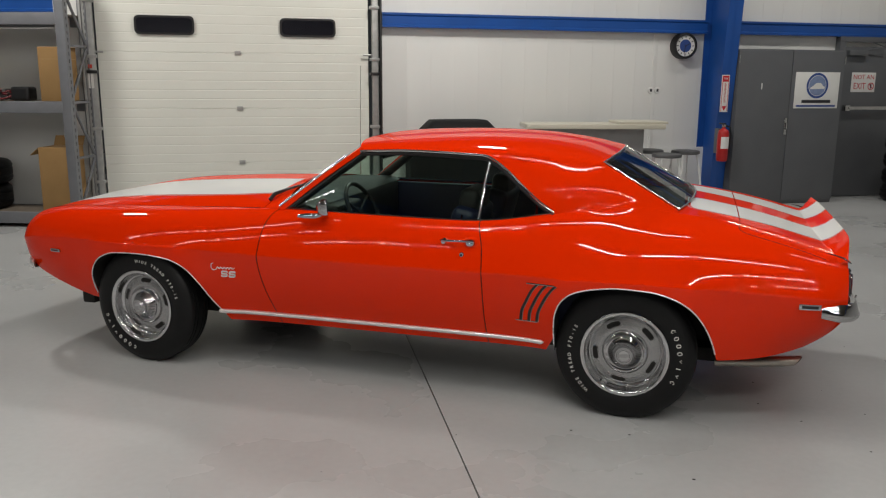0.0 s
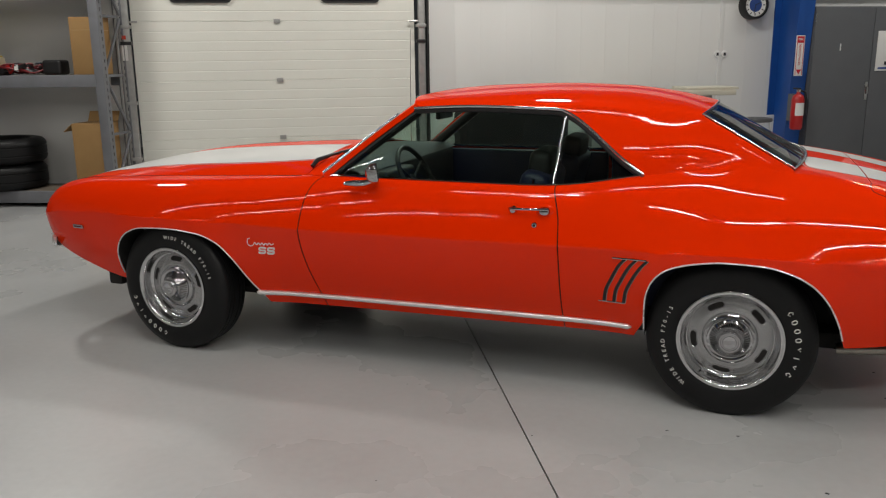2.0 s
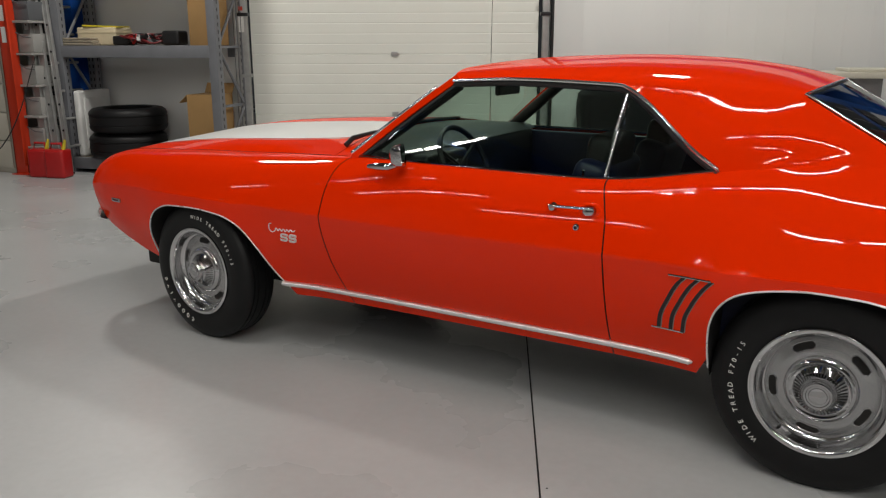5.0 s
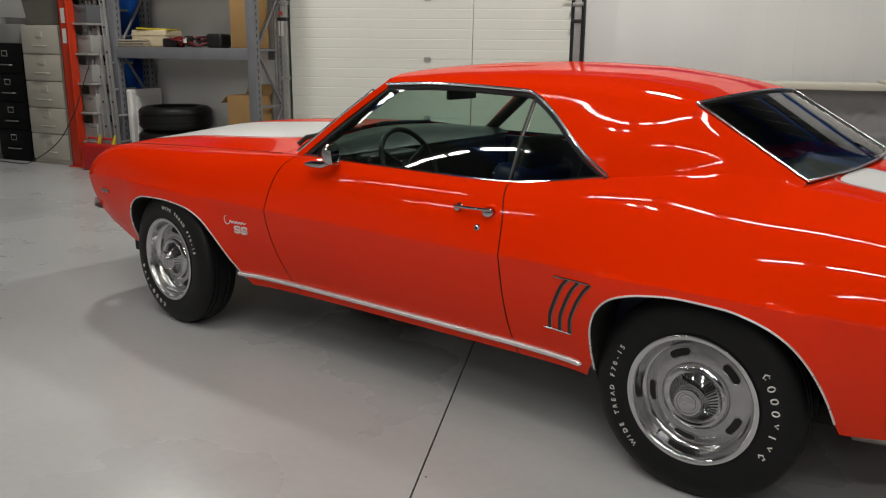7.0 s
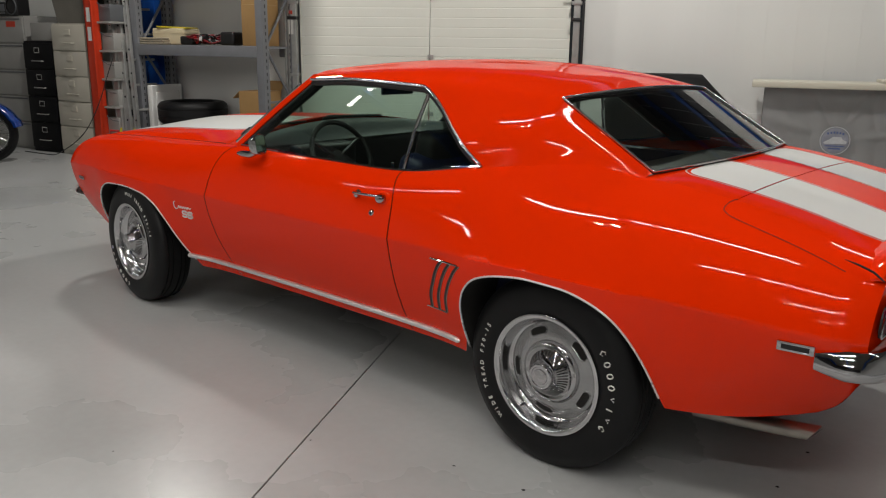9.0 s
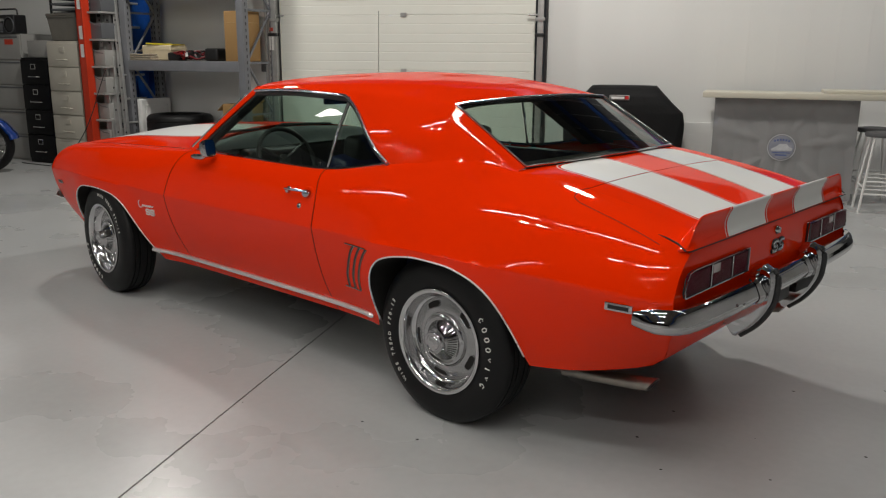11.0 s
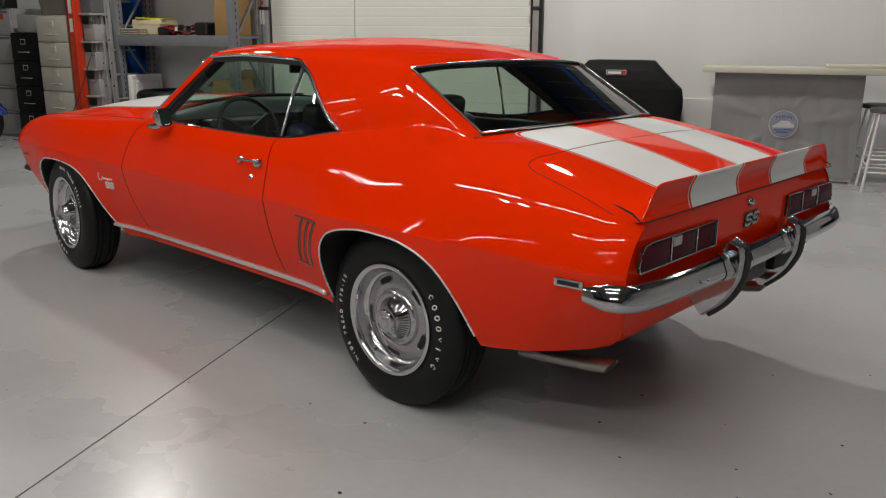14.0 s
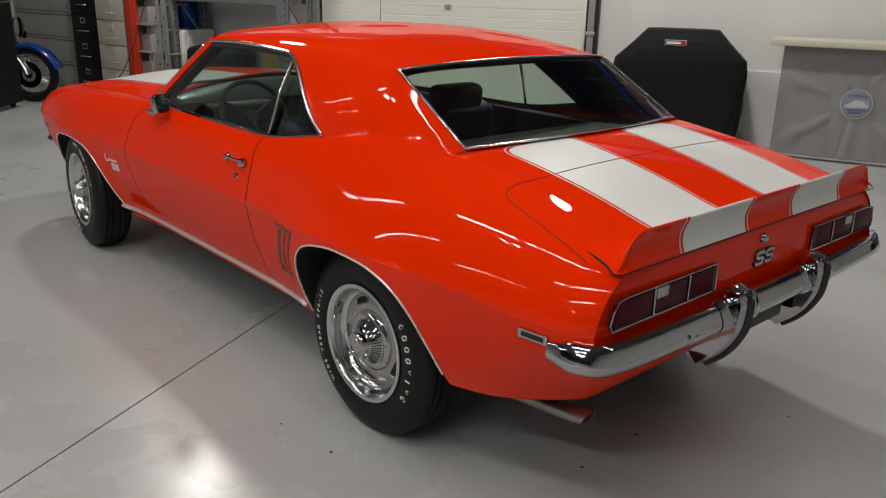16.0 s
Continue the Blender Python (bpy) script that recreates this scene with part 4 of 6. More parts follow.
for side in (1, -1):
    # sill moulding
    rows = []
    for x in np.r_[0.912, 0.908, np.linspace(0.90, -0.955, 40), -0.964, -0.969]:
        z = 0.340 + 0.006 * (-x)
        e = min(1.0, 0.25 + (0.912 - x) / 0.016, 0.25 + (x + 0.969) / 0.018)
        y = on_flank(x, 0.355, 0.0, side)[1]
        rows.append([(x, y + side * 0.016 * e * math.cos(a) - 0.003 * side, z + 0.0125 * e * math.sin(a)) for a in np.linspace(-1.75, 1.75, 13)])
    part("sill_moulding", sheet(rows, flip=side == -1), SILL, CAR, "bright sill moulding")
    # three slanted vent slots on the quarter
    for k in range(3):
        xt, xb = -0.918 - 0.045 * k, -0.852 - 0.042 * k
        line = soft_line([(xt - 0.022, 0.664), (xt, 0.640), (xb - 0.030, 0.57), (xb - 0.006, 0.51), (xb, 0.463)], 20)
        # black sheet on the flank stands for shade in the body-coloured recess
        vent = part("vent_slot", sheet([[on_flank(x + d, z, 0.0015, side) for x, z in line] for d in (0.006, -0.0085)], flip=side == -1), BLACK, CAR, "dark slanted vent slot, its shade a black sheet, with a bright edge")
        part("vent_edge", tube([on_flank(x - 0.0095, z, 0.0022, side) for x, z in line], 0.0017, 6), PIPE, vent)
    part("vent_cap", tube([on_flank(x, 0.667, 0.004, side) for x in np.linspace(-0.888, -1.03, 12)], 0.0034, 6), CHROME, CAR)
    part("vent_foot", tube([on_flank(x, 0.461, 0.003, side) for x in np.linspace(-0.828, -0.942, 10)], 0.0026, 6), STEEL, CAR)
    # door handle and lock
    h = part("door_handle", tube([on_flank(-0.430, 0.843, 0.004, side), on_flank(-0.442, 0.845, 0.022, side), on_flank(-0.50, 0.847, 0.029, side), on_flank(-0.57, 0.849, 0.029, side), on_flank(-0.606, 0.848, 0.020, side)], [0.007, 0.007, 0.0055, 0.0055, 0.008], 10), CHROME, CAR, "chrome pull handle")
    c = Vector(on_flank(-0.587, 0.838, 0.014, side))
    part("handle_button", lathe([(0, 0.012), (0.012, 0.011), (0.017, 0.007), (0.019, 0.0), (0.020, -0.018)], 24), CHROME, h).matrix_local = Matrix.Translation(c) @ pose(0, 0, 0, 10 * side, 0, 0 if side == 1 else 180) @ Matrix.Diagonal((1.25, 1.0, 0.95, 1.0))
    c = Vector(on_flank(-0.587, 0.838, 0.0, side))
    part("handle_seat", lathe([(0.020, 0.006), (0.027, 0.0045), (0.031, 0.001), (0.032, -0.004)], 24), ORANGE, h).matrix_local = Matrix.Translation(c) @ pose(0, 0, 0, 10 * side, 0, 0 if side == 1 else 180) @ Matrix.Diagonal((1.3, 1.0, 1.0, 1.0))
    c = Vector(on_flank(-0.446, 0.838, 0.004, side))
    part("handle_base", lathe([(0, 0.012), (0.012, 0.010), (0.018, -0.006)], 16), CHROME, h).matrix_local = Matrix.Translation(c) @ pose(0, 0, 0, 0, 0, 0 if side == 1 else 180)
    c = Vector(on_flank(-0.545, 0.778, 0.0, side))
    lock = part("door_lock", lathe([(0, 0.006), (0.009, 0.006), (0.0115, 0.004), (0.014, -0.004)], 18), CHROME, CAR)
    lock.matrix_local = Matrix.Translation(c) @ pose(0, 0, 0, 0, 0, 0 if side == 1 else 180)
    part("keyhole", lathe([(0, 0.0075), (0.006, 0.0072), (0.007, 0.005)], 12), BLACK, lock)
    # fender script and badge
    script = soft_line([(0.886, 0.632), (0.898, 0.628), (0.902, 0.606), (0.888, 0.592), (0.872, 0.598), (0.862, 0.612), (0.852, 0.600), (0.842, 0.611), (0.832, 0.600), (0.822, 0.612), (0.812, 0.600), (0.802, 0.612), (0.792, 0.601), (0.782, 0.613), (0.770, 0.604), (0.756, 0.612)], 70)
    part("fender_script", tube([on_flank(x, z, 0.002, side) for x, z in script], 0.0022, 6), BADGE, CAR, "curly bright fender script")
    p = Vector(on_flank(0.803, 0.572, 0.0, side))
    q = Vector(on_flank(0.803, 0.60, 0.0, side))
    double_s_badge(0.040, CAR, facing(p, (-side, 0, 0), q - p), "fender_badge")
# driver's door mirror
stem = part("door_mirror", tube([(0.375, 0.842, 0.918), (0.33, 0.850, 0.922), (0.27, 0.852, 0.925), (0.235, 0.850, 0.935), (0.225, 0.845, 0.955)], [0.010, 0.016, 0.016, 0.012, 0.010], 10), CHROME, CAR, "chrome door mirror")
bm = bmesh.new()
oval = [(0.043 * math.copysign(abs(math.cos(t)) ** 0.55, math.cos(t)), 0.045 * math.copysign(abs(math.sin(t)) ** 0.55, math.sin(t))) for t in np.linspace(0, 2 * math.pi, 32, endpoint=False)]
grid_into(bm, [[(x, 0.845 + y * s, 0.972 + z * s) for y, z in oval] for x, s in ((0.262, 0.05), (0.258, 0.45), (0.248, 0.78), (0.230, 0.97), (0.212, 1.0), (0.206, 0.98), (0.207, 0.93))], close=True)
bmesh.ops.recalc_face_normals(bm, faces=bm.faces)
head = part("mirror_shell", bm, CHROME, stem)
bm = bmesh.new()
bm.faces.new([bm.verts.new((0.2075, 0.845 + y * 0.935, 0.972 + z * 0.935)) for y, z in oval])
part("mirror_pane", bm, MIRROR, stem)
turn = Matrix.Translation((0.225, 0.845, 0.972)) @ pose(0, 0, 0, 0, 7, 22) @ Matrix.Translation((-0.225, -0.845, -0.972))
for ob in stem.children:
    ob.matrix_local = turn

# front bumper end, seen past the nose
rows = []
for x, y in soft_line([(2.215, 0.792), (2.262, 0.765), (2.31, 0.70), (2.35, 0.59), (2.365, 0.3), (2.37, 0.0)], 24):
    fat = min(1.0, 0.08 + 1.3 * len(rows) / 4)
    rows.append([(x - 0.03 * fat, y - 0.01 * fat, 0.503 - 0.038 * fat), (x, y, 0.503 - 0.045 * fat), (x + 0.012 * fat, y + 0.006 * fat, 0.503 - 0.023 * fat), (x + 0.012 * fat, y + 0.006 * fat, 0.503 + 0.017 * fat), (x, y, 0.503 + 0.042 * fat), (x - 0.03 * fat, y - 0.01 * fat, 0.503 + 0.037 * fat)])
bm = sheet(rows, both=True)
bmesh.ops.recalc_face_normals(bm, faces=bm.faces)
part("front_bumper", bm, BRIGHT, CAR, "chromed front bumper")

# radio aerial on the far front fender
aerial = part("aerial", tube([(0.700, -0.800, 0.915), (0.698, -0.800, 1.30), (0.690, -0.798, 1.72)], [0.0030, 0.0025, 0.0016], 8), STEEL, CAR, "thin steel aerial mast")
part("aerial_tip", lathe([(0, -0.004), (0.0035, 0), (0, 0.004)], 10), STEEL, aerial).location = (0.690, -0.798, 1.722)
part("aerial_base", lathe([(0.022, -0.015), (0.021, 0.004), (0.012, 0.016), (0.005, 0.022), (0, 0.023)], 20, "z"), CHROME, aerial).location = (0.700, -0.800, 0.905)

part("wiper_arm", tube([(0.665, 0.62, 0.962), (0.655, 0.58, 0.990), (0.630, 0.46, 1.006), (0.615, 0.25, 1.012)], [0.011, 0.012, 0.008, 0.006], 8), BLACK_TRIM, CAR, "black wiper arm at rest")
part("wiper_arm", tube([(0.655, 0.10, 1.012), (0.650, 0.06, 1.022), (0.63, -0.08, 1.022), (0.615, -0.30, 1.016)], [0.011, 0.012, 0.008, 0.006], 8), BLACK_TRIM, CAR, "black wiper arm at rest")

# hood shut lines, deck lid outline
for side in (1, -1):
    part("hood_seam", tube([(x, side * (top_y(x) + 0.012), column(x)[-1][1] + 0.0005) for x in np.linspace(2.25, 0.68, 30)], 0.0014, 5), UNDER, CAR)
    seam = []
    for x, y in soft_line([(-1.868, 0.600), (-1.860, 0.645), (-1.862, 0.685), (-1.895, 0.712), (-1.97, 0.728), (-2.1, 0.748), (-2.24, 0.768)], 26):
        col = column(x)[11:]
        z = deck(x, y)[2] if y < top_y(x) else float(np.interp(-y, [-p[0] for p in col], [p[1] for p in col]))
        seam.append((x, y * side, z + 0.0004))
    part("deck_seam", tube(seam, 0.0014, 5), UNDER, CAR)

# ---- wheels ----
SLOT_LETTERS = "WIDE TREAD F70-15"


def build_wheel(cx, side, start, out=0.757, toe=0.0):
    """A rally wheel with its tyre; start: the clock angle of the first letter."""
    flip = Matrix.Identity(4) if side == 1 else pose(0, 0, 0, 0, 0, 180)
    rim = part("wheel", lathe([(0.172, 0.0435), (0.160, 0.047), (0.140, 0.052), (0.122, 0.059), (0.108, 0.057), (0.098, 0.052), (0.085, 0.050)], 60), ARGENT, CAR, "slotted rally wheel")
    rim.matrix_local = Matrix.Translation((cx, out * side, 0.3368)) @ pose(0, 0, 0, 0, 0, toe) @ flip
    half = [(0.200, 0.080), (0.206, 0.093), (0.220, 0.1005), (0.245, 0.1035), (0.262, 0.104), (0.285, 0.102), (0.302, 0.096), (0.318, 0.086), (0.328, 0.078), (0.3335, 0.070), (0.336, 0.062), (0.3365, 0.052), (0.330, 0.050), (0.330, 0.046), (0.337, 0.044), (0.337, 0.026), (0.330, 0.024), (0.330, 0.020), (0.3375, 0.018), (0.3375, 0.002)]
    bm = lathe(half + [(r, -a) for r, a in half[::-1]], 72)
    for v in bm.verts:
        if v.co.z < -0.318:
            k = (-0.318 - v.co.z) / 0.0195
            v.co.y *= 1 + 0.05 * k
            v.co.z = max(v.co.z, -0.3325)
    for v in bm.verts:
        v.co.x *= 1.012
        v.co.z *= 1.012
    part("tyre", bm, RUBBER, rim, "black tyre with raised white lettering", sharp=30)
    part("rim_back", lathe([(0.20, 0.02), (0.10, 0.02), (0.0, 0.02)], 40), BLACK, rim)
    part("trim_ring", lathe([(0.209, 0.092), (0.2135, 0.099), (0.213, 0.104), (0.208, 0.1065), (0.200, 0.105), (0.194, 0.099), (0.191, 0.080), (0.186, 0.062), (0.180, 0.050), (0.172, 0.0450)], 72), RING, rim, "chrome trim ring")
    part("centre_cap", lathe([(0.112, 0.057), (0.108, 0.066), (0.101, 0.073), (0.093, 0.075), (0.087, 0.072), (0.082, 0.071), (0.066, 0.085), (0.054, 0.099), (0.050, 0.106), (0.047, 0.112), (0.046, 0.122), (0.042, 0.127), (0.036, 0.127), (0.034, 0.124), (0.028, 0.124), (0.026, 0.127), (0.0, 0.129)], 48), CHROME, rim, "chrome centre cap")
    bm = bmesh.new()
    for k in range(44):
        a0 = 2 * math.pi * k / 44
        for r0, z0, r1, z1, w in ((0.0800, 0.0733, 0.0665, 0.0851, 0.026), (0.0660, 0.0855, 0.0545, 0.0992, 0.026)):
            q = [((r * math.cos(a)), z + 0.0012, r * math.sin(a)) for r, z, a in ((r0, z0, a0 - w), (r0, z0, a0 + w), (r1, z1, a0 + w), (r1, z1, a0 - w))]
            bm.faces.new([bm.verts.new(p) for p in q])
    tagged(part("cap_fluting", bm, BLACK, rim, "dark fluting round the cap"), kind="stuff")
    disc = curve((0.108, 0.057), (0.122, 0.059), (0.140, 0.052), (0.160, 0.047))
    for k in range(5):
        a0 = math.radians(start * 0.2 + 72 * k + 20)
        bm = bmesh.new()
        rows = []
        for t in np.linspace(-1, 1, 15):
            a = a0 + t * 0.25
            w = 0.0135 * math.sqrt(max(0.02, 1 - abs(t) ** 6))
            rows.append([(r * math.cos(a), disc(r) + 0.0012, r * math.sin(a)) for r in (0.146 - w, 0.146 - w * 0.4, 0.146 + w * 0.4, 0.146 + w)])
        grid_into(bm, rows)
        part("slot", bm, UNDER, rim, "dark brake slot")
        bm = bmesh.new()
        edge = [(r[0]) for r in rows] + [r[-1] for r in rows[::-1]]
        tube_into(bm, [(p[0], p[1] + 0.0005, p[2]) for p in edge + edge[:1]], 0.0018, 5, False)
        part("slot_edge", bm, ARGENT, rim)
    a0 = math.radians(start * 0.7 + 150)
    part("valve", tube([(0.186 * math.cos(a0), 0.058, 0.186 * math.sin(a0)), (0.184 * math.cos(a0), 0.078, 0.184 * math.sin(a0))], 0.004, 8), BLACK_TRIM, rim)
    # raised white letters round the sidewall
    bm = bmesh.new()
    for i, ch in enumerate(SLOT_LETTERS + " "):
        if ch == " ":
            part("tyre_word", bm, LETTER, rim, "raised white tyre lettering")
            bm = bmesh.new()
            continue
        a = math.radians(start + 4.7 * i)
        r = 0.267
        m = facing((-r * math.sin(a), 0.1044, r * math.cos(a)), (-math.cos(a), 0, -math.sin(a)), (-math.sin(a), -0.08, math.cos(a)))
        words_into(bm, ch, 0.0235, m, 0.0012)
    for i in range(8):
        a = math.radians(start + 196 + 8.4 * i)
        r = 0.261
        m = facing((-r * math.sin(a), 0.1040, r * math.cos(a)), (-math.cos(a), 0, -math.sin(a)), (-math.sin(a), -0.08, math.cos(a)))
        bm = bmesh.new()
        if i in (1, 2, 3):
            shape = [(0.0065 * math.cos(t), 0.0095 * math.sin(t)) for t in np.linspace(0, 2 * math.pi, 13)]
        elif i in (0, 7):
            shape = [(0.006, 0.006), (0.0, 0.0095), (-0.0065, 0.0), (0.0, -0.0095), (0.006, -0.004)]
        else:
            shape = [(0.0, -0.0095), (0.0, 0.0095)] if i % 2 else [(-0.006, 0.0095), (0.0, 0.0), (0.006, 0.0095)]
        tube_into(bm, [m @ Vector((x * 1.12, y * 1.12, 0.001)) for x, y in shape], 0.0025, 5)
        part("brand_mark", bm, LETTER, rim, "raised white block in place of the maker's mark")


build_wheel(1.376, 1, -2, 0.782, -4)
build_wheel(-1.3715, 1, 222, 0.762)
build_wheel(1.376, -1, 40, 0.782, -4)
build_wheel(-1.3715, -1, 120)

# ---- cabin ----
hl = [[(p[0], p[1] * 0.965, p[2] - 0.022) for p in r] for r in roof_rows(20)]
part("headliner", sheet(hl, both=True), INTERIOR_BLACK, CAR)
for side in (1, -1):
    part("pillar_trim", sheet([[(p[0] + 0.01, (p[1] - 0.025) * side, p[2] - 0.012) for p in r] for r in sail]), INTERIOR_BLACK, CAR)
    card = part("door_card", box(-0.62, min(0.69 * side, 0.735 * side), 0.36, 0.48, max(0.69 * side, 0.735 * side), 0.925, 0.015), INTERIOR, CAR, "dark vinyl door card")
    part("armrest", box(-0.45, min(0.62 * side, 0.70 * side), 0.62, 0.05, max(0.62 * side, 0.70 * side), 0.68, 0.02), INTERIOR_BLACK, card)
    part("lock_knob", tube([(-0.50, 0.715 * side, 0.92), (-0.50, 0.715 * side, 0.955)], [0.004, 0.006], 8), CHROME, card)
    part("window_crank", tube([(-0.05, 0.675 * side, 0.66), (-0.14, 0.665 * side, 0.69)], 0.008, 8), CHROME, card)
    part("quarter_trim", box(-1.32, min(0.63 * side, 0.70 * side), 0.40, -0.65, max(0.63 * side, 0.70 * side), 0.935, 0.02), INTERIOR, CAR)
    part("pillar_lining", tube([(0.517, 0.708 * side, 0.930), (0.095, 0.590 * side, 1.246)], 0.029, 12), INTERIOR_BLACK, CAR)
    seat = part("front_seat", box(-0.42, 0.37 * side - 0.24, 0.42, 0.08, 0.37 * side + 0.24, 0.58, 0.05, 4), INTERIOR, CAR, "dark vinyl bucket seat")
    bm = bmesh.new()
    box_into(bm, -0.07, -0.23, 0.0, 0.07, 0.23, 0.50, 0.055, 4, m=Matrix.Translation((-0.36, 0.37 * side, 0.48)) @ pose(0, 0, 0, 0, -14, 0))
    part("seat_back", bm, INTERIOR, seat)
    bm = bmesh.new()
    box_into(bm, -0.055, -0.15, 0.0, 0.055, 0.15, 0.16, 0.045, 4, m=Matrix.Translation((-0.465, 0.37 * side, 0.90)) @ pose(0, 0, 0, 0, -8, 0))
    part("headrest", bm, INTERIOR_BLACK, seat)
part("rear_bench", box(-1.22, -0.60, 0.40, -0.80, 0.60, 0.60, 0.06, 4), INTERIOR, CAR, "dark vinyl rear bench")
bm = bmesh.new()
box_into(bm, -0.07, -0.60, 0.0, 0.07, 0.60, 0.46, 0.05, 4, m=Matrix.Translation((-1.20, 0, 0.52)) @ pose(0, 0, 0, 0, -20, 0))
part("rear_bench_back", bm, INTERIOR, CAR)
part("parcel_shelf", box(-1.60, -0.60, 0.955, -1.30, 0.60, 0.985, 0.008), INTERIOR_BLACK, CAR)
part("cabin_floor", box(-1.30, -0.70, 0.30, 0.60, 0.70, 0.36, 0.01), INTERIOR_BLACK, CAR)
part("dashboard", box(0.36, -0.70, 0.68, 0.60, 0.70, 0.950, 0.05, 4), INTERIOR_BLACK, CAR, "dark padded dashboard")
pad = []
for k in range(-20, 21):
    f = 1 - (k / 20) ** 2
    a, b = Vector((0.355, 0.695 * k / 20, 0.940)), Vector((0.512 + 0.118 * f, 0.712 * k / 20, 0.942 + 0.070 * f))
    pad.append([tuple(a.lerp(b, t) + Vector((0, 0, 0.022 * math.sin(math.pi * t) ** 0.7))) for t in np.linspace(0, 1, 8)])
part("dash_pad", sheet(pad), DASH, CAR, "satin dark dashboard pad, its grey-green tone taken from the glass haze")
part("instrument_hood", box(0.27, 0.20, 0.80, 0.42, 0.56, 0.935, 0.03, 3), INTERIOR_BLACK, CAR)
part("console", box(-0.40, -0.10, 0.34, 0.35, 0.10, 0.58, 0.03), INTERIOR_BLACK, CAR)
part("gear_lever", tube([(0.0, 0, 0.57), (-0.03, 0, 0.72)], [0.007, 0.016], 8), CHROME, CAR)
ring_m = Matrix.Translation((0.190, 0.375, 0.886)) @ pose(0, 0, 0, 0, -62, 0)
bm = bmesh.new()
tube_into(bm, [ring_m @ Vector((0.174 * math.cos(t), 0.174 * math.sin(t), 0)) for t in np.linspace(0, 2 * math.pi, 41)], 0.013, 8, False)
wheel = part("steering_wheel", bm, INTERIOR_BLACK, CAR, "thin-rimmed dark steering wheel")
for t in (0.5, math.pi - 0.5, -math.pi / 2):
    part("spoke", tube([ring_m @ Vector((0.166 * math.sin(t), 0.166 * math.cos(t), 0)), ring_m @ Vector((0, 0, -0.03))], 0.009, 6), INTERIOR_BLACK, wheel)
part("column", tube([ring_m @ Vector((0, 0, -0.02)), (0.45, 0.375, 0.76)], [0.035, 0.05], 10), INTERIOR_BLACK, wheel)
mir = part("cabin_mirror", box(0.16, -0.10, 1.165, 0.185, 0.12, 1.215, 0.012, 3), BLACK_TRIM, CAR, "dark rear-view mirror below the roof")
part("mirror_arm", tube([(0.18, 0.01, 1.20), (0.205, 0.01, 1.262)], 0.006, 8), CHROME, mir)


# ---- door wall: sectional door, steel frame, fittings ----
GREY_STEEL = material("dark_grey_enamel", (0.105, 0.110, 0.118), 0.42, vary=0.08, scale=3, bump=0.06, bump_scale=200)
RACK_GREY = material("grey_rack_paint", (0.17, 0.175, 0.19), 0.45, vary=0.12, scale=7, bump=0.08, bump_scale=120)
CARD = material("brown_cardboard", (0.34, 0.20, 0.075), 0.75, vary=0.10, scale=5, bump=0.1, bump_scale=150)
BEIGE = material("beige_enamel", (0.50, 0.47, 0.40), 0.42, vary=0.05, scale=4, bump=0.05, bump_scale=200)
PALE_GREY = material("pale_grey_enamel", (0.30, 0.295, 0.28), 0.45, vary=0.08, scale=4)
RED_POST = material("orange_red_enamel", (0.55, 0.035, 0.008), 0.4, vary=0.08, scale=6, bump=0.06, bump_scale=150)
RED = material("red_enamel", (0.42, 0.012, 0.012), 0.35, vary=0.08, scale=10)
WHITE = material("white_plastic", (0.72, 0.72, 0.70), 0.45, vary=0.04, scale=6)
CREAM = material("cream_card", (0.62, 0.53, 0.36), 0.6, vary=0.06, scale=9)
YELLOW = material("yellow_plastic", (0.62, 0.52, 0.03), 0.5, vary=0.06, scale=9)
FABRIC = material("grey_skirt_fabric", (0.25, 0.25, 0.25), 0.8, vary=0.10, scale=3, bump=0.5, bump_scale=90)
COUNTER = material("pale_laminate_top", (0.56, 0.53, 0.44), 0.4, vary=0.05, scale=6, stretch=(0.3, 2, 2))
COVER = material("black_grill_cover", (0.005, 0.005, 0.0055), 0.7, spec=0.25, vary=0.25, scale=6, bump=0.6, bump_scale=25)
SEAT_GREY = material("grey_seat_vinyl", (0.075, 0.075, 0.078), 0.5, vary=0.1, scale=20)
LOGO_BLUE = material("navy_print", (0.03, 0.07, 0.25), 0.4, vary=0.1, scale=30)
SIGN_RED = material("red_print", (0.50, 0.015, 0.03), 0.4, vary=0.05, scale=30)
INK = material("black_print", (0.02, 0.02, 0.025), 0.5, vary=0.1, scale=30)
GRILL_RED = material("red_tag", (0.55, 0.01, 0.01), 0.5, vary=0.05, scale=30)
BIKE_BLUE = material("blue_motorcycle_paint", (0.006, 0.04, 0.22), 0.2, coat=1.0, vary=0.05, scale=8)
ALU = material("dull_aluminium", (0.42, 0.42, 0.41), 0.4, 0.6, vary=0.15, scale=9)


def thing(name, m, label, category, group=""):
    return empty(name, m, label, category, group)


def at_wall(x, y, z=0.0, turn=0.0):
    return W @ pose(x, y, z, 0, 0, turn)


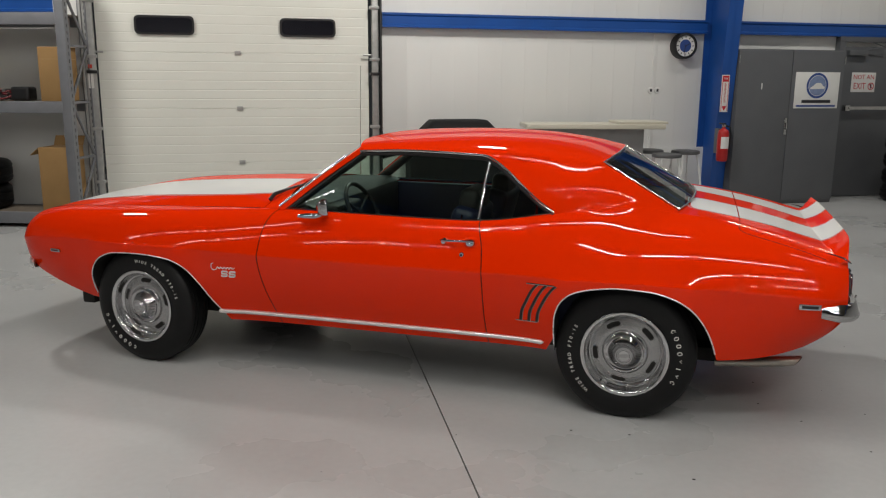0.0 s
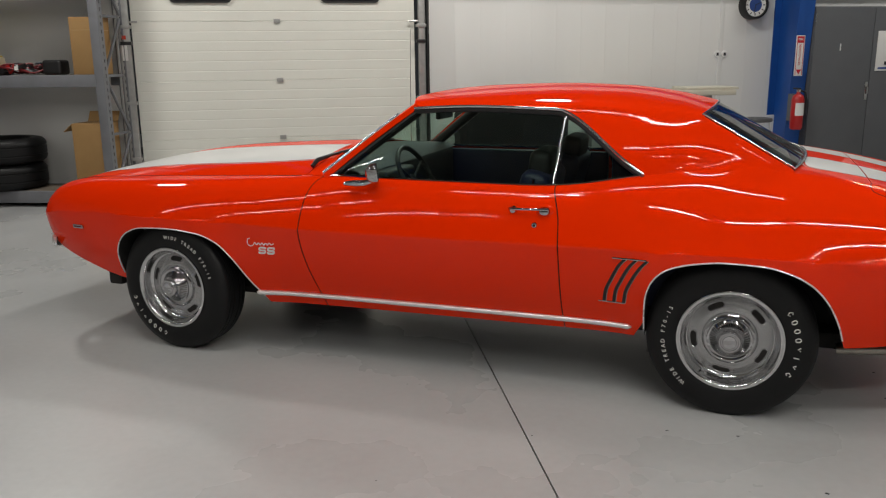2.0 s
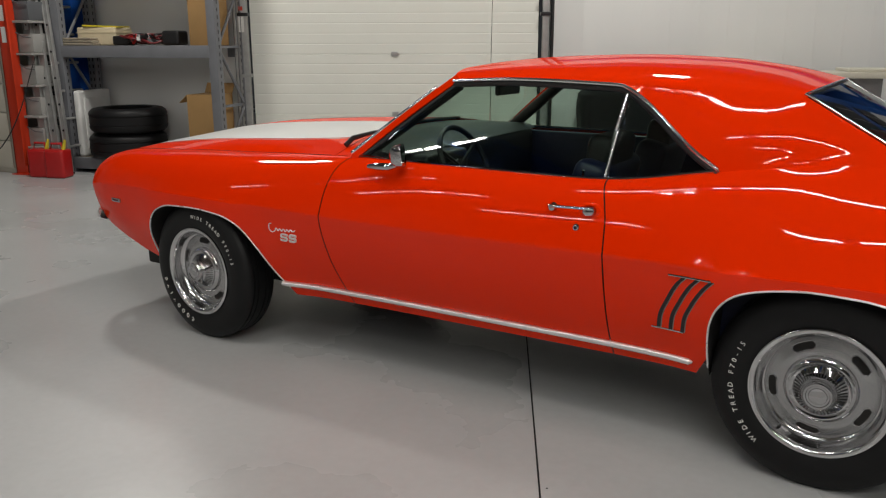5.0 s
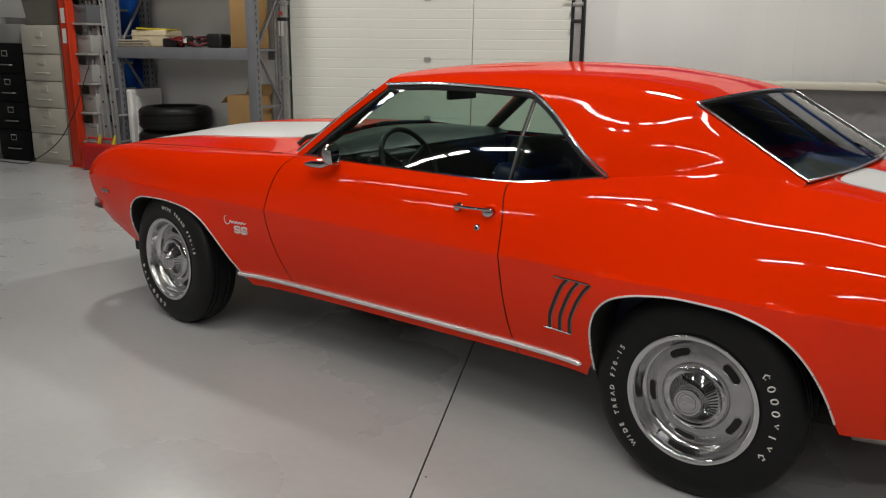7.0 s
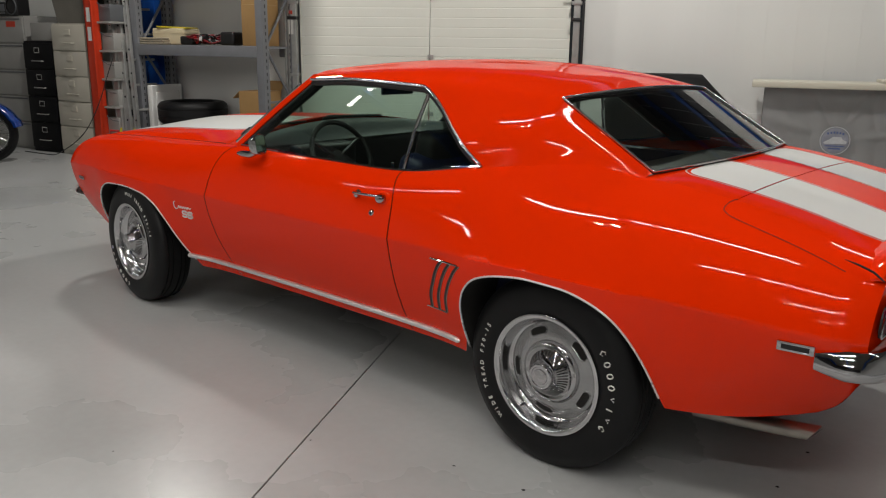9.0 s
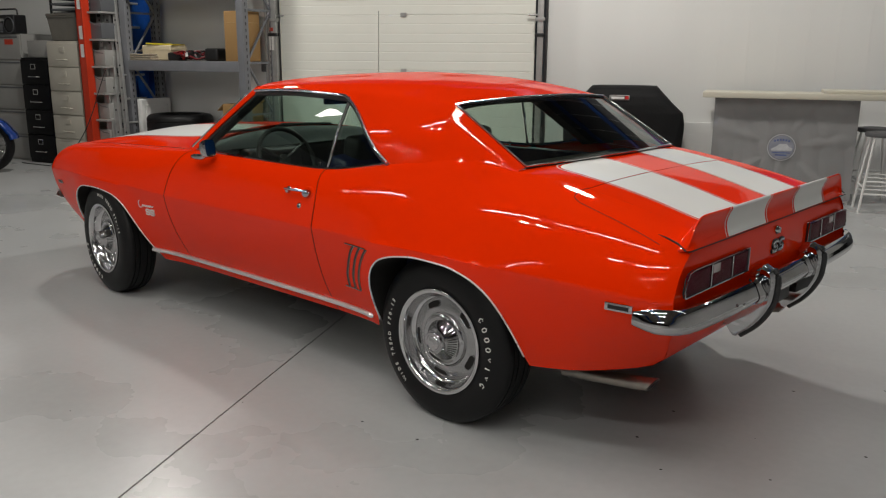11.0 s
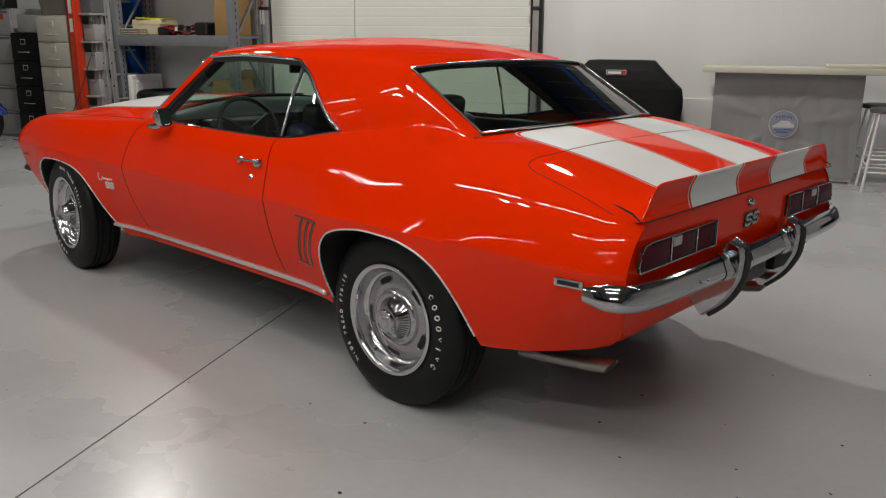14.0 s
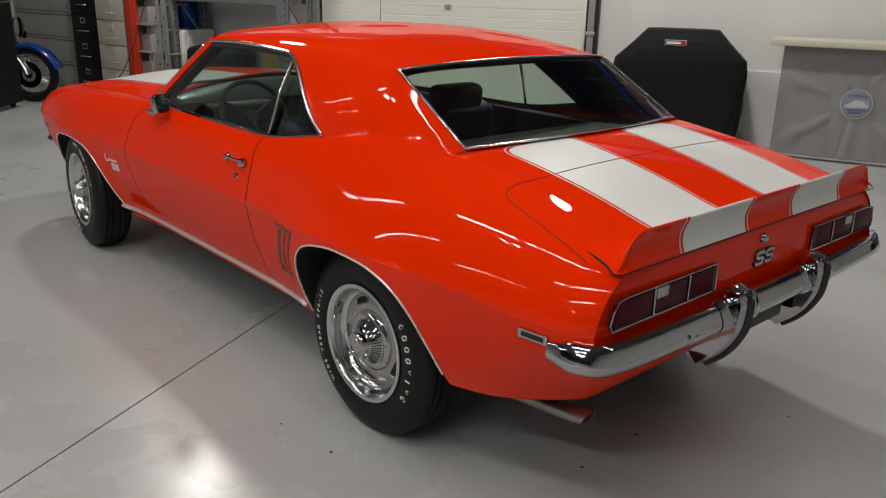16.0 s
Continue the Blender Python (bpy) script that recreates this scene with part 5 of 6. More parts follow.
door = thing("door_1", W, "white ribbed sectional overhead door, closed", "garage door")
tagged(door, kind="structure")
SECTION = 0.635
for k in range(5):
    z0, z1 = k * SECTION + 0.001, min((k + 1) * SECTION, 3.06) - 0.0005
    prof, z = [], z0
    prof.append((0.0, z0))
    n = 6
    for i in range(n):
        a, b = z0 + (z1 - z0) * i / n, z0 + (z1 - z0) * (i + 1) / n
        prof += [(0.0022, a + 0.002), (0.0, a + 0.010), (0.0, b - 0.006)]
    prof.append((0.003, z1))
    rows = [[(x, y, z) for y, z in prof] for x in (-1.53, 1.53)]
    bm = sheet(rows, flip=True)
    bmesh.ops.recalc_face_normals(bm, faces=bm.faces)
    part("door_section", bm, DOOR_WHITE, door, sharp=15)
    back = part("section_core", box(-1.53, 0.012, z0, 1.53, 0.05, z1), DOOR_WHITE, door)
    if k:
        for x in (0.0,):
            part("hinge", box(x - 0.035, -0.014, k * SECTION - 0.022, x + 0.035, 0.002, k * SECTION + 0.026, 0.004), GALV, door)
for x0, x1 in ((-1.12, -0.47), (0.49, 1.14)):
    bm = bmesh.new()
    pts = []
    for cx, cz, a0 in ((x1 - 0.05, 2.26, 0), (x0 + 0.05, 2.26, 90), (x0 + 0.05, 2.15, 180), (x1 - 0.05, 2.15, 270)):
        pts += [(cx + 0.05 * math.cos(math.radians(a0 + t)), cz + 0.05 * math.sin(math.radians(a0 + t))) for t in (0, 30, 60, 90)]
    pane = part("door_window", outline_plate(pts, -0.022), BLACK_TRIM, door, "black-framed narrow door window")
    inner = [((x0 + x1) / 2 + (x - (x0 + x1) / 2) * 0.93, 2.205 + (z - 2.205) * 0.78) for x, z in pts]
    p2 = part("pane", outline_plate(inner, -0.004), material("dark_door_glass", (0.008, 0.008, 0.012), 0.12), pane)
    p2.location = (0, -0.022, 0)
for s in (-1, 1):
    tr = part("door_track", box(s * 1.60 - (0.035 if s > 0 else 0.05), -0.10, 0, s * 1.60 + (0.035 if s > 0 else 0.055), -0.02, 3.0, 0.006), GALV, door, "galvanised vertical door track")
    part("track_angle", box(s * 1.668 - 0.012, -0.12, 0, s * 1.668 + 0.012, 0.0, 3.0, 0.002), BLACK_TRIM if s > 0 else GALV, door)
    for z in (0.45, 1.05, 1.68, 1.85, 2.45):
        part("track_bracket", box(s * 1.59 - 0.05, -0.115, z - 0.018, s * 1.59 + 0.06, -0.02, z + 0.018, 0.004), GALV if z != 1.68 else BLACK_TRIM, tr)
    part("roller", tube([(s * 1.46, -0.05, 1.90), (s * 1.60, -0.05, 1.90)], 0.012, 8), GALV, tr)
part("track_label", box(-1.63, -0.103, 1.50, -1.575, -0.1005, 1.66), WHITE, door)
part("warning_tab", box(-1.62, -0.104, 1.72, -1.58, -0.1005, 1.76), RED_POST, door)

# steel columns and girts
for x0, x1 in ((1.69, 6.02), (6.23, 12.0)):
    bm = bmesh.new()
    rows = [[(x, y, z) for y, z in ((0, 2.40), (-0.10, 2.40), (-0.10, 2.375), (-0.085, 2.36), (-0.085, 2.27), (-0.10, 2.255), (-0.10, 2.23), (0, 2.23))] for x in (x0, x1)]
    g_ob = link_mesh("trim_girt", sheet(rows), BLUE, None, "", 20)
    g_ob.matrix_world = W
    tagged(g_ob, "blue painted steel wall girt", "wall girt", kind="structure")
for z in (3.55, 4.75):
    rows = [[(x, y, z + d) for y, d in ((0, 0.085), (-0.10, 0.085), (-0.10, 0.06), (-0.085, 0.045), (-0.085, -0.045), (-0.10, -0.06), (-0.10, -0.085), (0, -0.085))] for x in (-1.9, 12.0)]
    g_ob = link_mesh("trim_girt", sheet(rows), BLUE, None, "", 20)
    g_ob.matrix_world = W
    tagged(g_ob, "blue painted steel wall girt", "wall girt", kind="structure")
rows = [[(x, 9.15 + y, z) for y, z in ((0, 2.50), (-0.10, 2.50), (-0.10, 2.47), (-0.085, 2.46), (-0.085, 2.37), (-0.10, 2.36), (-0.10, 2.33), (0, 2.33))] for x in (-12, -4.45)]
tagged(link_mesh("trim_girt_west", sheet(rows), BLUE, None, "", 20), "blue painted steel wall girt", "wall girt", kind="structure")


def steel_column(m, wide, deep_low, deep_top, high):
    bm = bmesh.new()
    for y_low, y_top in ((-deep_low, -deep_top), (-0.012, -0.012)):
        made = box_into(bm, -wide / 2, 0, 0, wide / 2, 0.012, high)
        for v in made:
            v.co.y += y_low + (y_top - y_low) * v.co.z / high
    made = box_into(bm, -0.006, 0, 0, 0.006, 1, high)
    for v in made:
        d = deep_low + (deep_top - deep_low) * v.co.z / high
        v.co.y = -d + v.co.y * d
    ob = link_mesh("steel_column", bm, BLUE)
    ob.matrix_world = m
    tagged(ob, "blue tapered steel building column", "column", kind="structure")
    part("base_plate", box(-wide / 2 - 0.03, -deep_low - 0.03, 0.0, wide / 2 + 0.03, 0.0, 0.02), BLUE, ob)
    return ob


steel_column(at_wall(6.125, 0), 0.20, 0.38, 0.72, CEILING)
steel_column(pose(-6.58, 9.15, 0), 0.34, 0.30, 0.50, CEILING)

# wall liner ribs and the block course at its foot
bm = bmesh.new()
for i in range(34):
    x = 1.70 + 0.305 * i
    box_into(bm, x - 0.004, -0.003, 0.76, x + 0.004, 0.002, CEILING)
ribs = link_mesh("wall_rib", bm, LINER)
ribs.matrix_world = W
tagged(ribs, "fine upright ribs of the white wall liner", "wall rib", kind="structure")
foot = wall("wall_foot", 1.69, 12.0, -0.02, 0.001, 0, 0.74, W, LINER, "white painted block course at the wall's foot")
for z in (0.20, 0.40, 0.60):
    part("block_joint", box(1.69, -0.0225, z - 0.002, 12.0, -0.019, z + 0.002), LINER, foot)
wall("trim_corner", 5.30, 5.335, -0.012, 0.0, 0.74, 2.23, W, LINER, "white corner trim of the wall liner")

# clock
clock = thing("wall_clock", at_wall(5.70, -0.10, 2.07, 0), "round black-rimmed wall clock with a blue centre", "clock")
part("rim", lathe([(0.135, 0.095), (0.135, -0.02), (0.145, -0.035), (0.16, -0.03), (0.168, -0.01), (0.168, 0.095)], 40), BLACK, clock)
part("face", lathe([(0.0, -0.008), (0.138, -0.008)], 40), WHITE, clock)
part("centre_print", lathe([(0.0, -0.0095), (0.082, -0.0095)], 32), LOGO_BLUE, clock)
for k in range(12):
    a = math.radians(30 * k)
    bm = bmesh.new()
    box_into(bm, -0.005, -0.0115, 0.098, 0.005, -0.0085, 0.126, m=pose(0, 0, 0, 0, 30 * k, 0))
    part("hour_mark", bm, INK, clock)
for a, l in ((65, 0.07), (190, 0.10)):
    bm = bmesh.new()
    box_into(bm, -0.004, -0.0145, -0.01, 0.004, -0.0125, l, m=pose(0, 0, 0, 0, a, 0))
    part("hand_pointer", bm, INK, clock)

for x in (5.29, 5.385):
    o = thing("wall_outlet", at_wall(x, 0, 1.495), "small round white wall outlet", "outlet", "outlets on the wall")
    part("plate", lathe([(0, -0.018), (0.036, -0.016), (0.043, -0.006), (0.043, 0)], 24), WHITE, o)
    part("socket_slot", box(-0.014, -0.0195, -0.018, 0.014, -0.0165, 0.018, 0.0), INK, o)

# extinguisher and its sign on the column
sign = thing("extinguisher_sign", at_wall(6.085, -0.495, 1.465), "narrow white and red fire extinguisher arrow sign", "sign")
part("board", box(-0.055, -0.004, -0.235, 0.055, 0.004, 0.235, 0.002), WHITE, sign)
part("border", box(-0.046, -0.0065, -0.225, -0.040, -0.0042, 0.225), SIGN_RED, sign)
part("border", box(0.040, -0.0065, -0.225, 0.046, -0.0042, 0.225), SIGN_RED, sign)
part("head_band", box(-0.04, -0.0065, 0.15, 0.04, -0.0042, 0.225), SIGN_RED, sign)
bm = bmesh.new()
words_into(bm, "FIRE", 0.035, facing((0, -0.0075, 0.188), (1, 0, 0), (0, 0, 1)), 0.0006)
part("words", bm, WHITE, sign)
bm = bmesh.new()
words_into(bm, "EXTINGUISHER", 0.036, facing((0.0, -0.006, 0.01), (0, 0, 1), (-1, 0, 0)), 0.0006)
part("words", bm, SIGN_RED, sign)
part("arrow", outline_plate([(-0.035, -0.16), (0.035, -0.16), (0.0, -0.22)], -0.002), SIGN_RED, sign).location = (0, -0.0045, 0)
ext = thing("fire_extinguisher", at_wall(6.045, -0.60, 0.60), "red fire extinguisher hung on the blue column", "extinguisher")
part("cylinder", lathe([(0, 0.0), (0.06, 0.005), (0.072, 0.03), (0.072, 0.36), (0.060, 0.40), (0.025, 0.425), (0.022, 0.44)], 28, "z"), RED, ext)
part("valve", lathe([(0.022, 0.44), (0.026, 0.445), (0.026, 0.475), (0, 0.478)], 16, "z"), STEEL, ext)
part("handle", box(-0.012, -0.03, 0.475, 0.012, 0.10, 0.495, 0.004), BLACK_TRIM, ext)
part("hose", tube([(0.03, 0, 0.46), (0.09, 0, 0.44), (0.105, -0.01, 0.34), (0.085, -0.02, 0.24), (0.08, -0.02, 0.18)], 0.012, 8), BLACK_TRIM, ext)
bm = bmesh.new()
grid_into(bm, [[(0.0735 * math.sin(a), -0.0735 * math.cos(a), z) for z in (0.17, 0.32)] for a in np.linspace(-0.9, 0.9, 9)])
part("label_band", bm, WHITE, ext, "white instruction label")
part("wall_bracket", box(-0.03, 0.06, 0.10, 0.03, 0.16, 0.42), GREY_STEEL, ext)

# grey two-door cabinet with a printed board
cab = thing("metal_cabinet", at_wall(7.035, -0.52), "tall dark grey two-door metal cabinet", "cabinet")
part("body", box(-0.795, 0.022, 0.0, 0.795, 0.49, 2.03, 0.006), GREY_STEEL, cab)
for s in (-1, 1):
    d = part("door", box(min(s * 0.004, s * 0.79), 0.0, 0.05, max(s * 0.004, s * 0.79), 0.020, 2.015, 0.006), GREY_STEEL, cab)
    if s < 0:
        part("handle_plate", box(-0.055, -0.010, 0.93, -0.015, 0.002, 1.15, 0.006), STEEL, d)
        part("handle", box(-0.046, -0.035, 1.00, -0.024, -0.008, 1.09, 0.006), CHROME, d)
        part("tag", box(-0.44, -0.002, 1.52, -0.425, 0.0, 1.60), WHITE, d)
    part("hinge_pin", tube([(s * 0.79, -0.004, 1.85), (s * 0.79, -0.004, 1.95)], 0.008, 8), STEEL, d)
board = thing("printed_board", at_wall(7.43, -0.524, 1.51), "white board with a round blue car emblem and print lines", "sign")
part("panel", box(-0.335, -0.003, -0.235, 0.335, 0.003, 0.235, 0.001), WHITE, board)
part("emblem_ring", lathe([(0.165, -0.0045), (0.135, -0.0045)], 40), LOGO_BLUE, board).location = (0, 0, 0.06)
part("emblem_field", lathe([(0.128, -0.0045), (0.0, -0.0045)], 40), material("grey_blue_print", (0.20, 0.26, 0.42), 0.5, vary=0.2, scale=20), board).location = (0, 0, 0.06)
part("emblem_shape", outline_plate([(-0.11, 0.03), (-0.06, 0.06), (-0.02, 0.095), (0.05, 0.095), (0.08, 0.06), (0.115, 0.045), (0.11, 0.02), (-0.10, 0.015)], -0.0012), WHITE, board).location = (0, -0.0052, 0)
part("print_bar", box(-0.22, -0.0048, -0.165, 0.22, -0.0032, -0.125), INK, board)
part("print_bar", box(-0.30, -0.0048, -0.215, 0.30, -0.0032, -0.192), LOGO_BLUE, board)

# steel exit door
ex = thing("door_2", at_wall(8.66, 0), "dark grey steel door with a push bar, closed", "door")
tagged(ex, kind="structure")
part("leaf", box(-0.50, -0.075, 0.01, 0.50, -0.03, 2.10, 0.004), GREY_STEEL, ex)
for x in (-0.55, 0.55):
    part("jamb", box(x - 0.045, -0.10, 0, x + 0.045, -0.0, 2.16, 0.004), GREY_STEEL, ex)
part("head", box(-0.595, -0.10, 2.16, 0.595, 0.0, 2.24, 0.004), GREY_STEEL, ex)
bar_ = part("push_bar", box(-0.42, -0.15, 1.235, 0.42, -0.115, 1.285, 0.008), STEEL, ex, "steel push bar")
for x in (-0.42, 0.40):
    part("bar_mount", box(x - 0.03, -0.15, 1.22, x + 0.05, -0.075, 1.30, 0.006), STEEL, bar_)
part("closer", box(-0.46, -0.14, 1.98, -0.16, -0.076, 2.05, 0.006), GREY_STEEL, ex)
part("closer_arm", tube([(-0.20, -0.11, 2.05), (0.10, -0.16, 2.09), (-0.10, -0.10, 2.17)], 0.010, 6), GREY_STEEL, ex)
es = thing("exit_sign", at_wall(8.515, -0.079, 1.615), "white sign with red words and a crossed round mark", "sign")
part("panel", box(-0.195, -0.003, -0.135, 0.195, 0.003, 0.135, 0.001), WHITE, es)
bm = bmesh.new()
words_into(bm, "NOT AN", 0.088, facing((0, -0.0045, 0.07), (1, 0, 0), (0, 0, 1)), 0.0006)
words_into(bm, "EXIT", 0.125, facing((-0.06, -0.0045, -0.055), (1, 0, 0), (0, 0, 1)) @ Matrix.Diagonal((0.78, 1, 1, 1)), 0.0006)
part("words", bm, SIGN_RED, es)
part("mark", lathe([(0.052, -0.0045), (0.040, -0.0045)], 30), SIGN_RED, es).location = (0.128, 0, -0.055)
bm = bmesh.new()
box_into(bm, -0.045, -0.005, -0.006, 0.045, -0.0035, 0.006, m=pose(0.128, 0, -0.055, 0, 45, 0))
part("mark_stroke", bm, SIGN_RED, es)
part("mark_core", box(0.118, -0.005, -0.085, 0.138, -0.0035, -0.025), INK, es)


def loose_tyre(name, m, r, h, label, group):
    t = thing(name, m, label, "tyre", group)
    k = h / 2
    prof = [(r * 0.62, -k * 0.75), (r * 0.66, -k * 0.95), (r * 0.78, -k), (r * 0.9, -k * 0.93), (r * 0.97, -k * 0.75), (r, -k * 0.55), (r, -k * 0.40), (r * 0.985, -k * 0.37), (r * 0.985, -k * 0.30), (r, -k * 0.27), (r, k * 0.27), (r * 0.985, k * 0.30), (r * 0.985, k * 0.37), (r, k * 0.40), (r, k * 0.55), (r * 0.97, k * 0.75), (r * 0.9, k * 0.93), (r * 0.78, k), (r * 0.66, k * 0.95), (r * 0.62, k * 0.75), (r * 0.72, 0.0)]
    prof = [(a, b + k) for a, b in prof]
    part("carcass", lathe(prof + prof[:1], 48, "z"), RUBBER, t, sharp=30)
    if group == "tyres on the rack":
        return t
    bm = bmesh.new()
    for a in np.linspace(0, 2 * math.pi, 60, endpoint=False):
        for z in (0.28, 0.56):
            box_into(bm, r - 0.004, -0.012, h * z, r + 0.007, 0.012, h * (z + 0.18), m=pose(0, 0, 0, 0, 0, math.degrees(a)))
    tagged(part("tread_block", bm, RUBBER, t), kind="stuff")
    return t


for k in range(4):
    loose_tyre("loose_tyre", at_wall(8.98, -0.62, 0.23 * k), 0.34, 0.23, "black tyre in a stack by the steel door", "stacked tyres by the door")

# covered grill
grill = thing("covered_grill", at_wall(2.55, -0.42), "barbecue grill under a fitted black cover", "grill")
bm = bmesh.new()
secs = [(0.02, 0.56, 0.27), (0.10, 0.60, 0.29), (0.45, 0.615, 0.29), (0.78, 0.63, 0.30), (0.87, 0.615, 0.30), (0.95, 0.53, 0.29), (1.05, 0.43, 0.26), (1.12, 0.365, 0.20), (1.145, 0.34, 0.16), (1.15, 0.25, 0.10)]
rows = []
zs_fine = np.unique(np.r_[np.linspace(0.02, 1.15, 40), [q[0] for q in secs]])
for z in zs_fine:
    w, d = (float(np.interp(z, [q[0] for q in secs], [q[i] for q in secs])) for i in (1, 2))
    row = []
    for k in range(56):
        a = 2 * math.pi * k / 56
        c, s = math.cos(a), math.sin(a)
        fold = 1 + (0.020 * math.sin(7 * a + 5 * z) + 0.014 * math.sin(13 * a - 11 * z) + 0.012 * math.sin(19 * a + 2 * z) + 0.008 * math.sin(23 * a + 19 * z)) * max(0.2, 1.25 - z / 0.9)
        row.append((w * math.copysign(abs(c) ** 0.35, c) * fold, d * math.copysign(abs(s) ** 0.35, s) * fold, z))
    rows.append(row)
vs = grid_into(bm, rows, close=True)
bm.faces.new(vs[-1])
bmesh.ops.recalc_face_normals(bm, faces=bm.faces)
part("cover", bm, COVER, grill, sharp=60)
part("tag", box(-0.15, -0.287, 1.005, 0.05, -0.278, 1.055, 0.001), WHITE, grill, "small white-edged maker's tag with a red end")
part("tag_field", box(-0.146, -0.289, 1.009, 0.046, -0.284, 1.051), BLACK, grill)
part("tag_print", box(-0.135, -0.2915, 1.017, 0.000, -0.286, 1.041), WHITE, grill)
part("tag_end", box(0.008, -0.2915, 1.013, 0.043, -0.286, 1.047), GRILL_RED, grill)

# portable bar
bar = thing("portable_bar", pose(1.50, 10.10, 0, 0, 0, 7.5), "portable bar with a pale top and grey fabric skirt", "bar counter")
top = part("counter_top", box(-0.885, -0.14, 1.045, 0.82, 0.42, 1.105, 0.012), COUNTER, bar)
part("top_overlay", box(0.25, -0.10, 1.106, 0.86, 0.40, 1.135, 0.008), COUNTER, bar)
bm = bmesh.new()
rows = []
for z in np.linspace(0.045, 1.04, 50):
    row = []
    for k in range(181):
        s = k / 180 * (1.36 + 0.9)
        if s < 0.45:
            x, y = -0.765, 0.40 - s * 0.89 / 1.0
        elif s < 1.81:
            x, y = -0.765 + (s - 0.45), 0.0
        else:
            x, y = 0.595, (s - 1.81) * 0.89
        w = 0.007 * math.sin(s * 23 + z * 1.5) + 0.005 * math.sin(s * 9 + 4 * z) + 0.006 * math.sin((x + z) * 9) * z
        if 0.45 <= s < 1.81:
            ang, rad = math.atan2(z - 0.555, x + 0.085), math.hypot(z - 0.555, x + 0.085)
            w += 0.022 * max(0.0, math.sin(ang * 7 + 0.6)) ** 3 * min(1.0, max(0.0, (rad - 0.15) / 0.2)) * math.exp(-max(0.0, rad - 0.5) * 2)
        row.append((x, y - abs(w) * (1.1 - 0.5 * z), z))
    rows.append(row)
part("skirt", sheet(rows), FABRIC, bar, "grey fabric skirt with soft folds", sharp=70)
part("foot_rail", tube([(-0.745, 0.02, 0.03), (0.575, 0.02, 0.03)], 0.014, 8), WHITE, bar)
for x in (-0.74, 0.57):
    for y in (0.03, 0.38):
        part("leg", tube([(x, y, 0.0), (x, y, 1.045)], 0.014, 8), WHITE, bar)
PALE_PRINT = material("pale_worn_print", (0.52, 0.53, 0.55), 0.7, vary=0.15, scale=30)
ring_ob = part("emblem_ring", lathe([(0.135, -0.018), (0.127, -0.018)], 40), PALE_PRINT, bar, "round white and blue printed emblem")
ring_ob.location = (-0.085, 0, 0.555)
part("emblem_field", lathe([(0.120, -0.0165), (0, -0.0165)], 36), material("faded_blue_print", (0.27, 0.28, 0.33), 0.7, vary=0.25, scale=18), ring_ob)
part("emblem_shape", outline_plate([(-0.10, -0.02), (-0.05, 0.01), (-0.02, 0.035), (0.05, 0.035), (0.07, 0.01), (0.105, -0.005), (0.10, -0.03), (-0.09, -0.035)], -0.0015), PALE_PRINT, ring_ob).location = (0, -0.0185, 0)
FADED_PRINT = material("faded_print_blue", (0.10, 0.14, 0.30), 0.7, vary=0.3, scale=30)
for x in np.linspace(-0.066, 0.066, 6):
    part("emblem_letter", box(x - 0.008, -0.0195, 0.068 - 2.6 * x * x, x + 0.008, -0.0175, 0.088 - 2.6 * x * x), FADED_PRINT, ring_ob)
part("emblem_line", box(-0.055, -0.0195, -0.085, 0.055, -0.0175, -0.070), FADED_PRINT, ring_ob)
part("emblem_line", box(-0.085, -0.0195, -0.058, 0.085, -0.0175, -0.048), FADED_PRINT, ring_ob)

# stools
stool = thing("bar_stool", pose(2.34, 9.98, 0, 0, 0, 10), "folding bar stool with a round grey seat and white legs", "stool", "stools beside the bar")
part("seat", lathe([(0, 0.715), (0.16, 0.715), (0.175, 0.722), (0.178, 0.742), (0.170, 0.758), (0.12, 0.765), (0, 0.767)], 36, "z"), SEAT_GREY, stool)
for x in (-1, 1):
    part("leg", tube([(x * 0.10, -0.10, 0.715), (x * 0.13, -0.13, 0.50), (x * 0.185, -0.185, 0.0)], 0.012, 8), WHITE, stool)
    part("leg", tube([(x * 0.10, 0.10, 0.715), (x * 0.13, 0.13, 0.50), (x * 0.185, 0.185, 0.0)], 0.012, 8), WHITE, stool)
    part("side_rail", tube([(x * 0.155, -0.155, 0.24), (x * 0.155, 0.155, 0.24)], 0.009, 8), WHITE, stool)
for y in (-1, 1):
    for z in (0.18, 0.30):
        part("rung", tube([(-0.165, y * (0.165 - (z - 0.18) * 0.1), z), (0.165, y * (0.165 - (z - 0.18) * 0.1), z)], 0.009, 8), WHITE, stool)
copy_thing(stool, pose(2.24, 10.56, 0, 0, 0, 16))
copy_thing(stool, pose(2.68, 10.50, 0, 0, 0, 22))

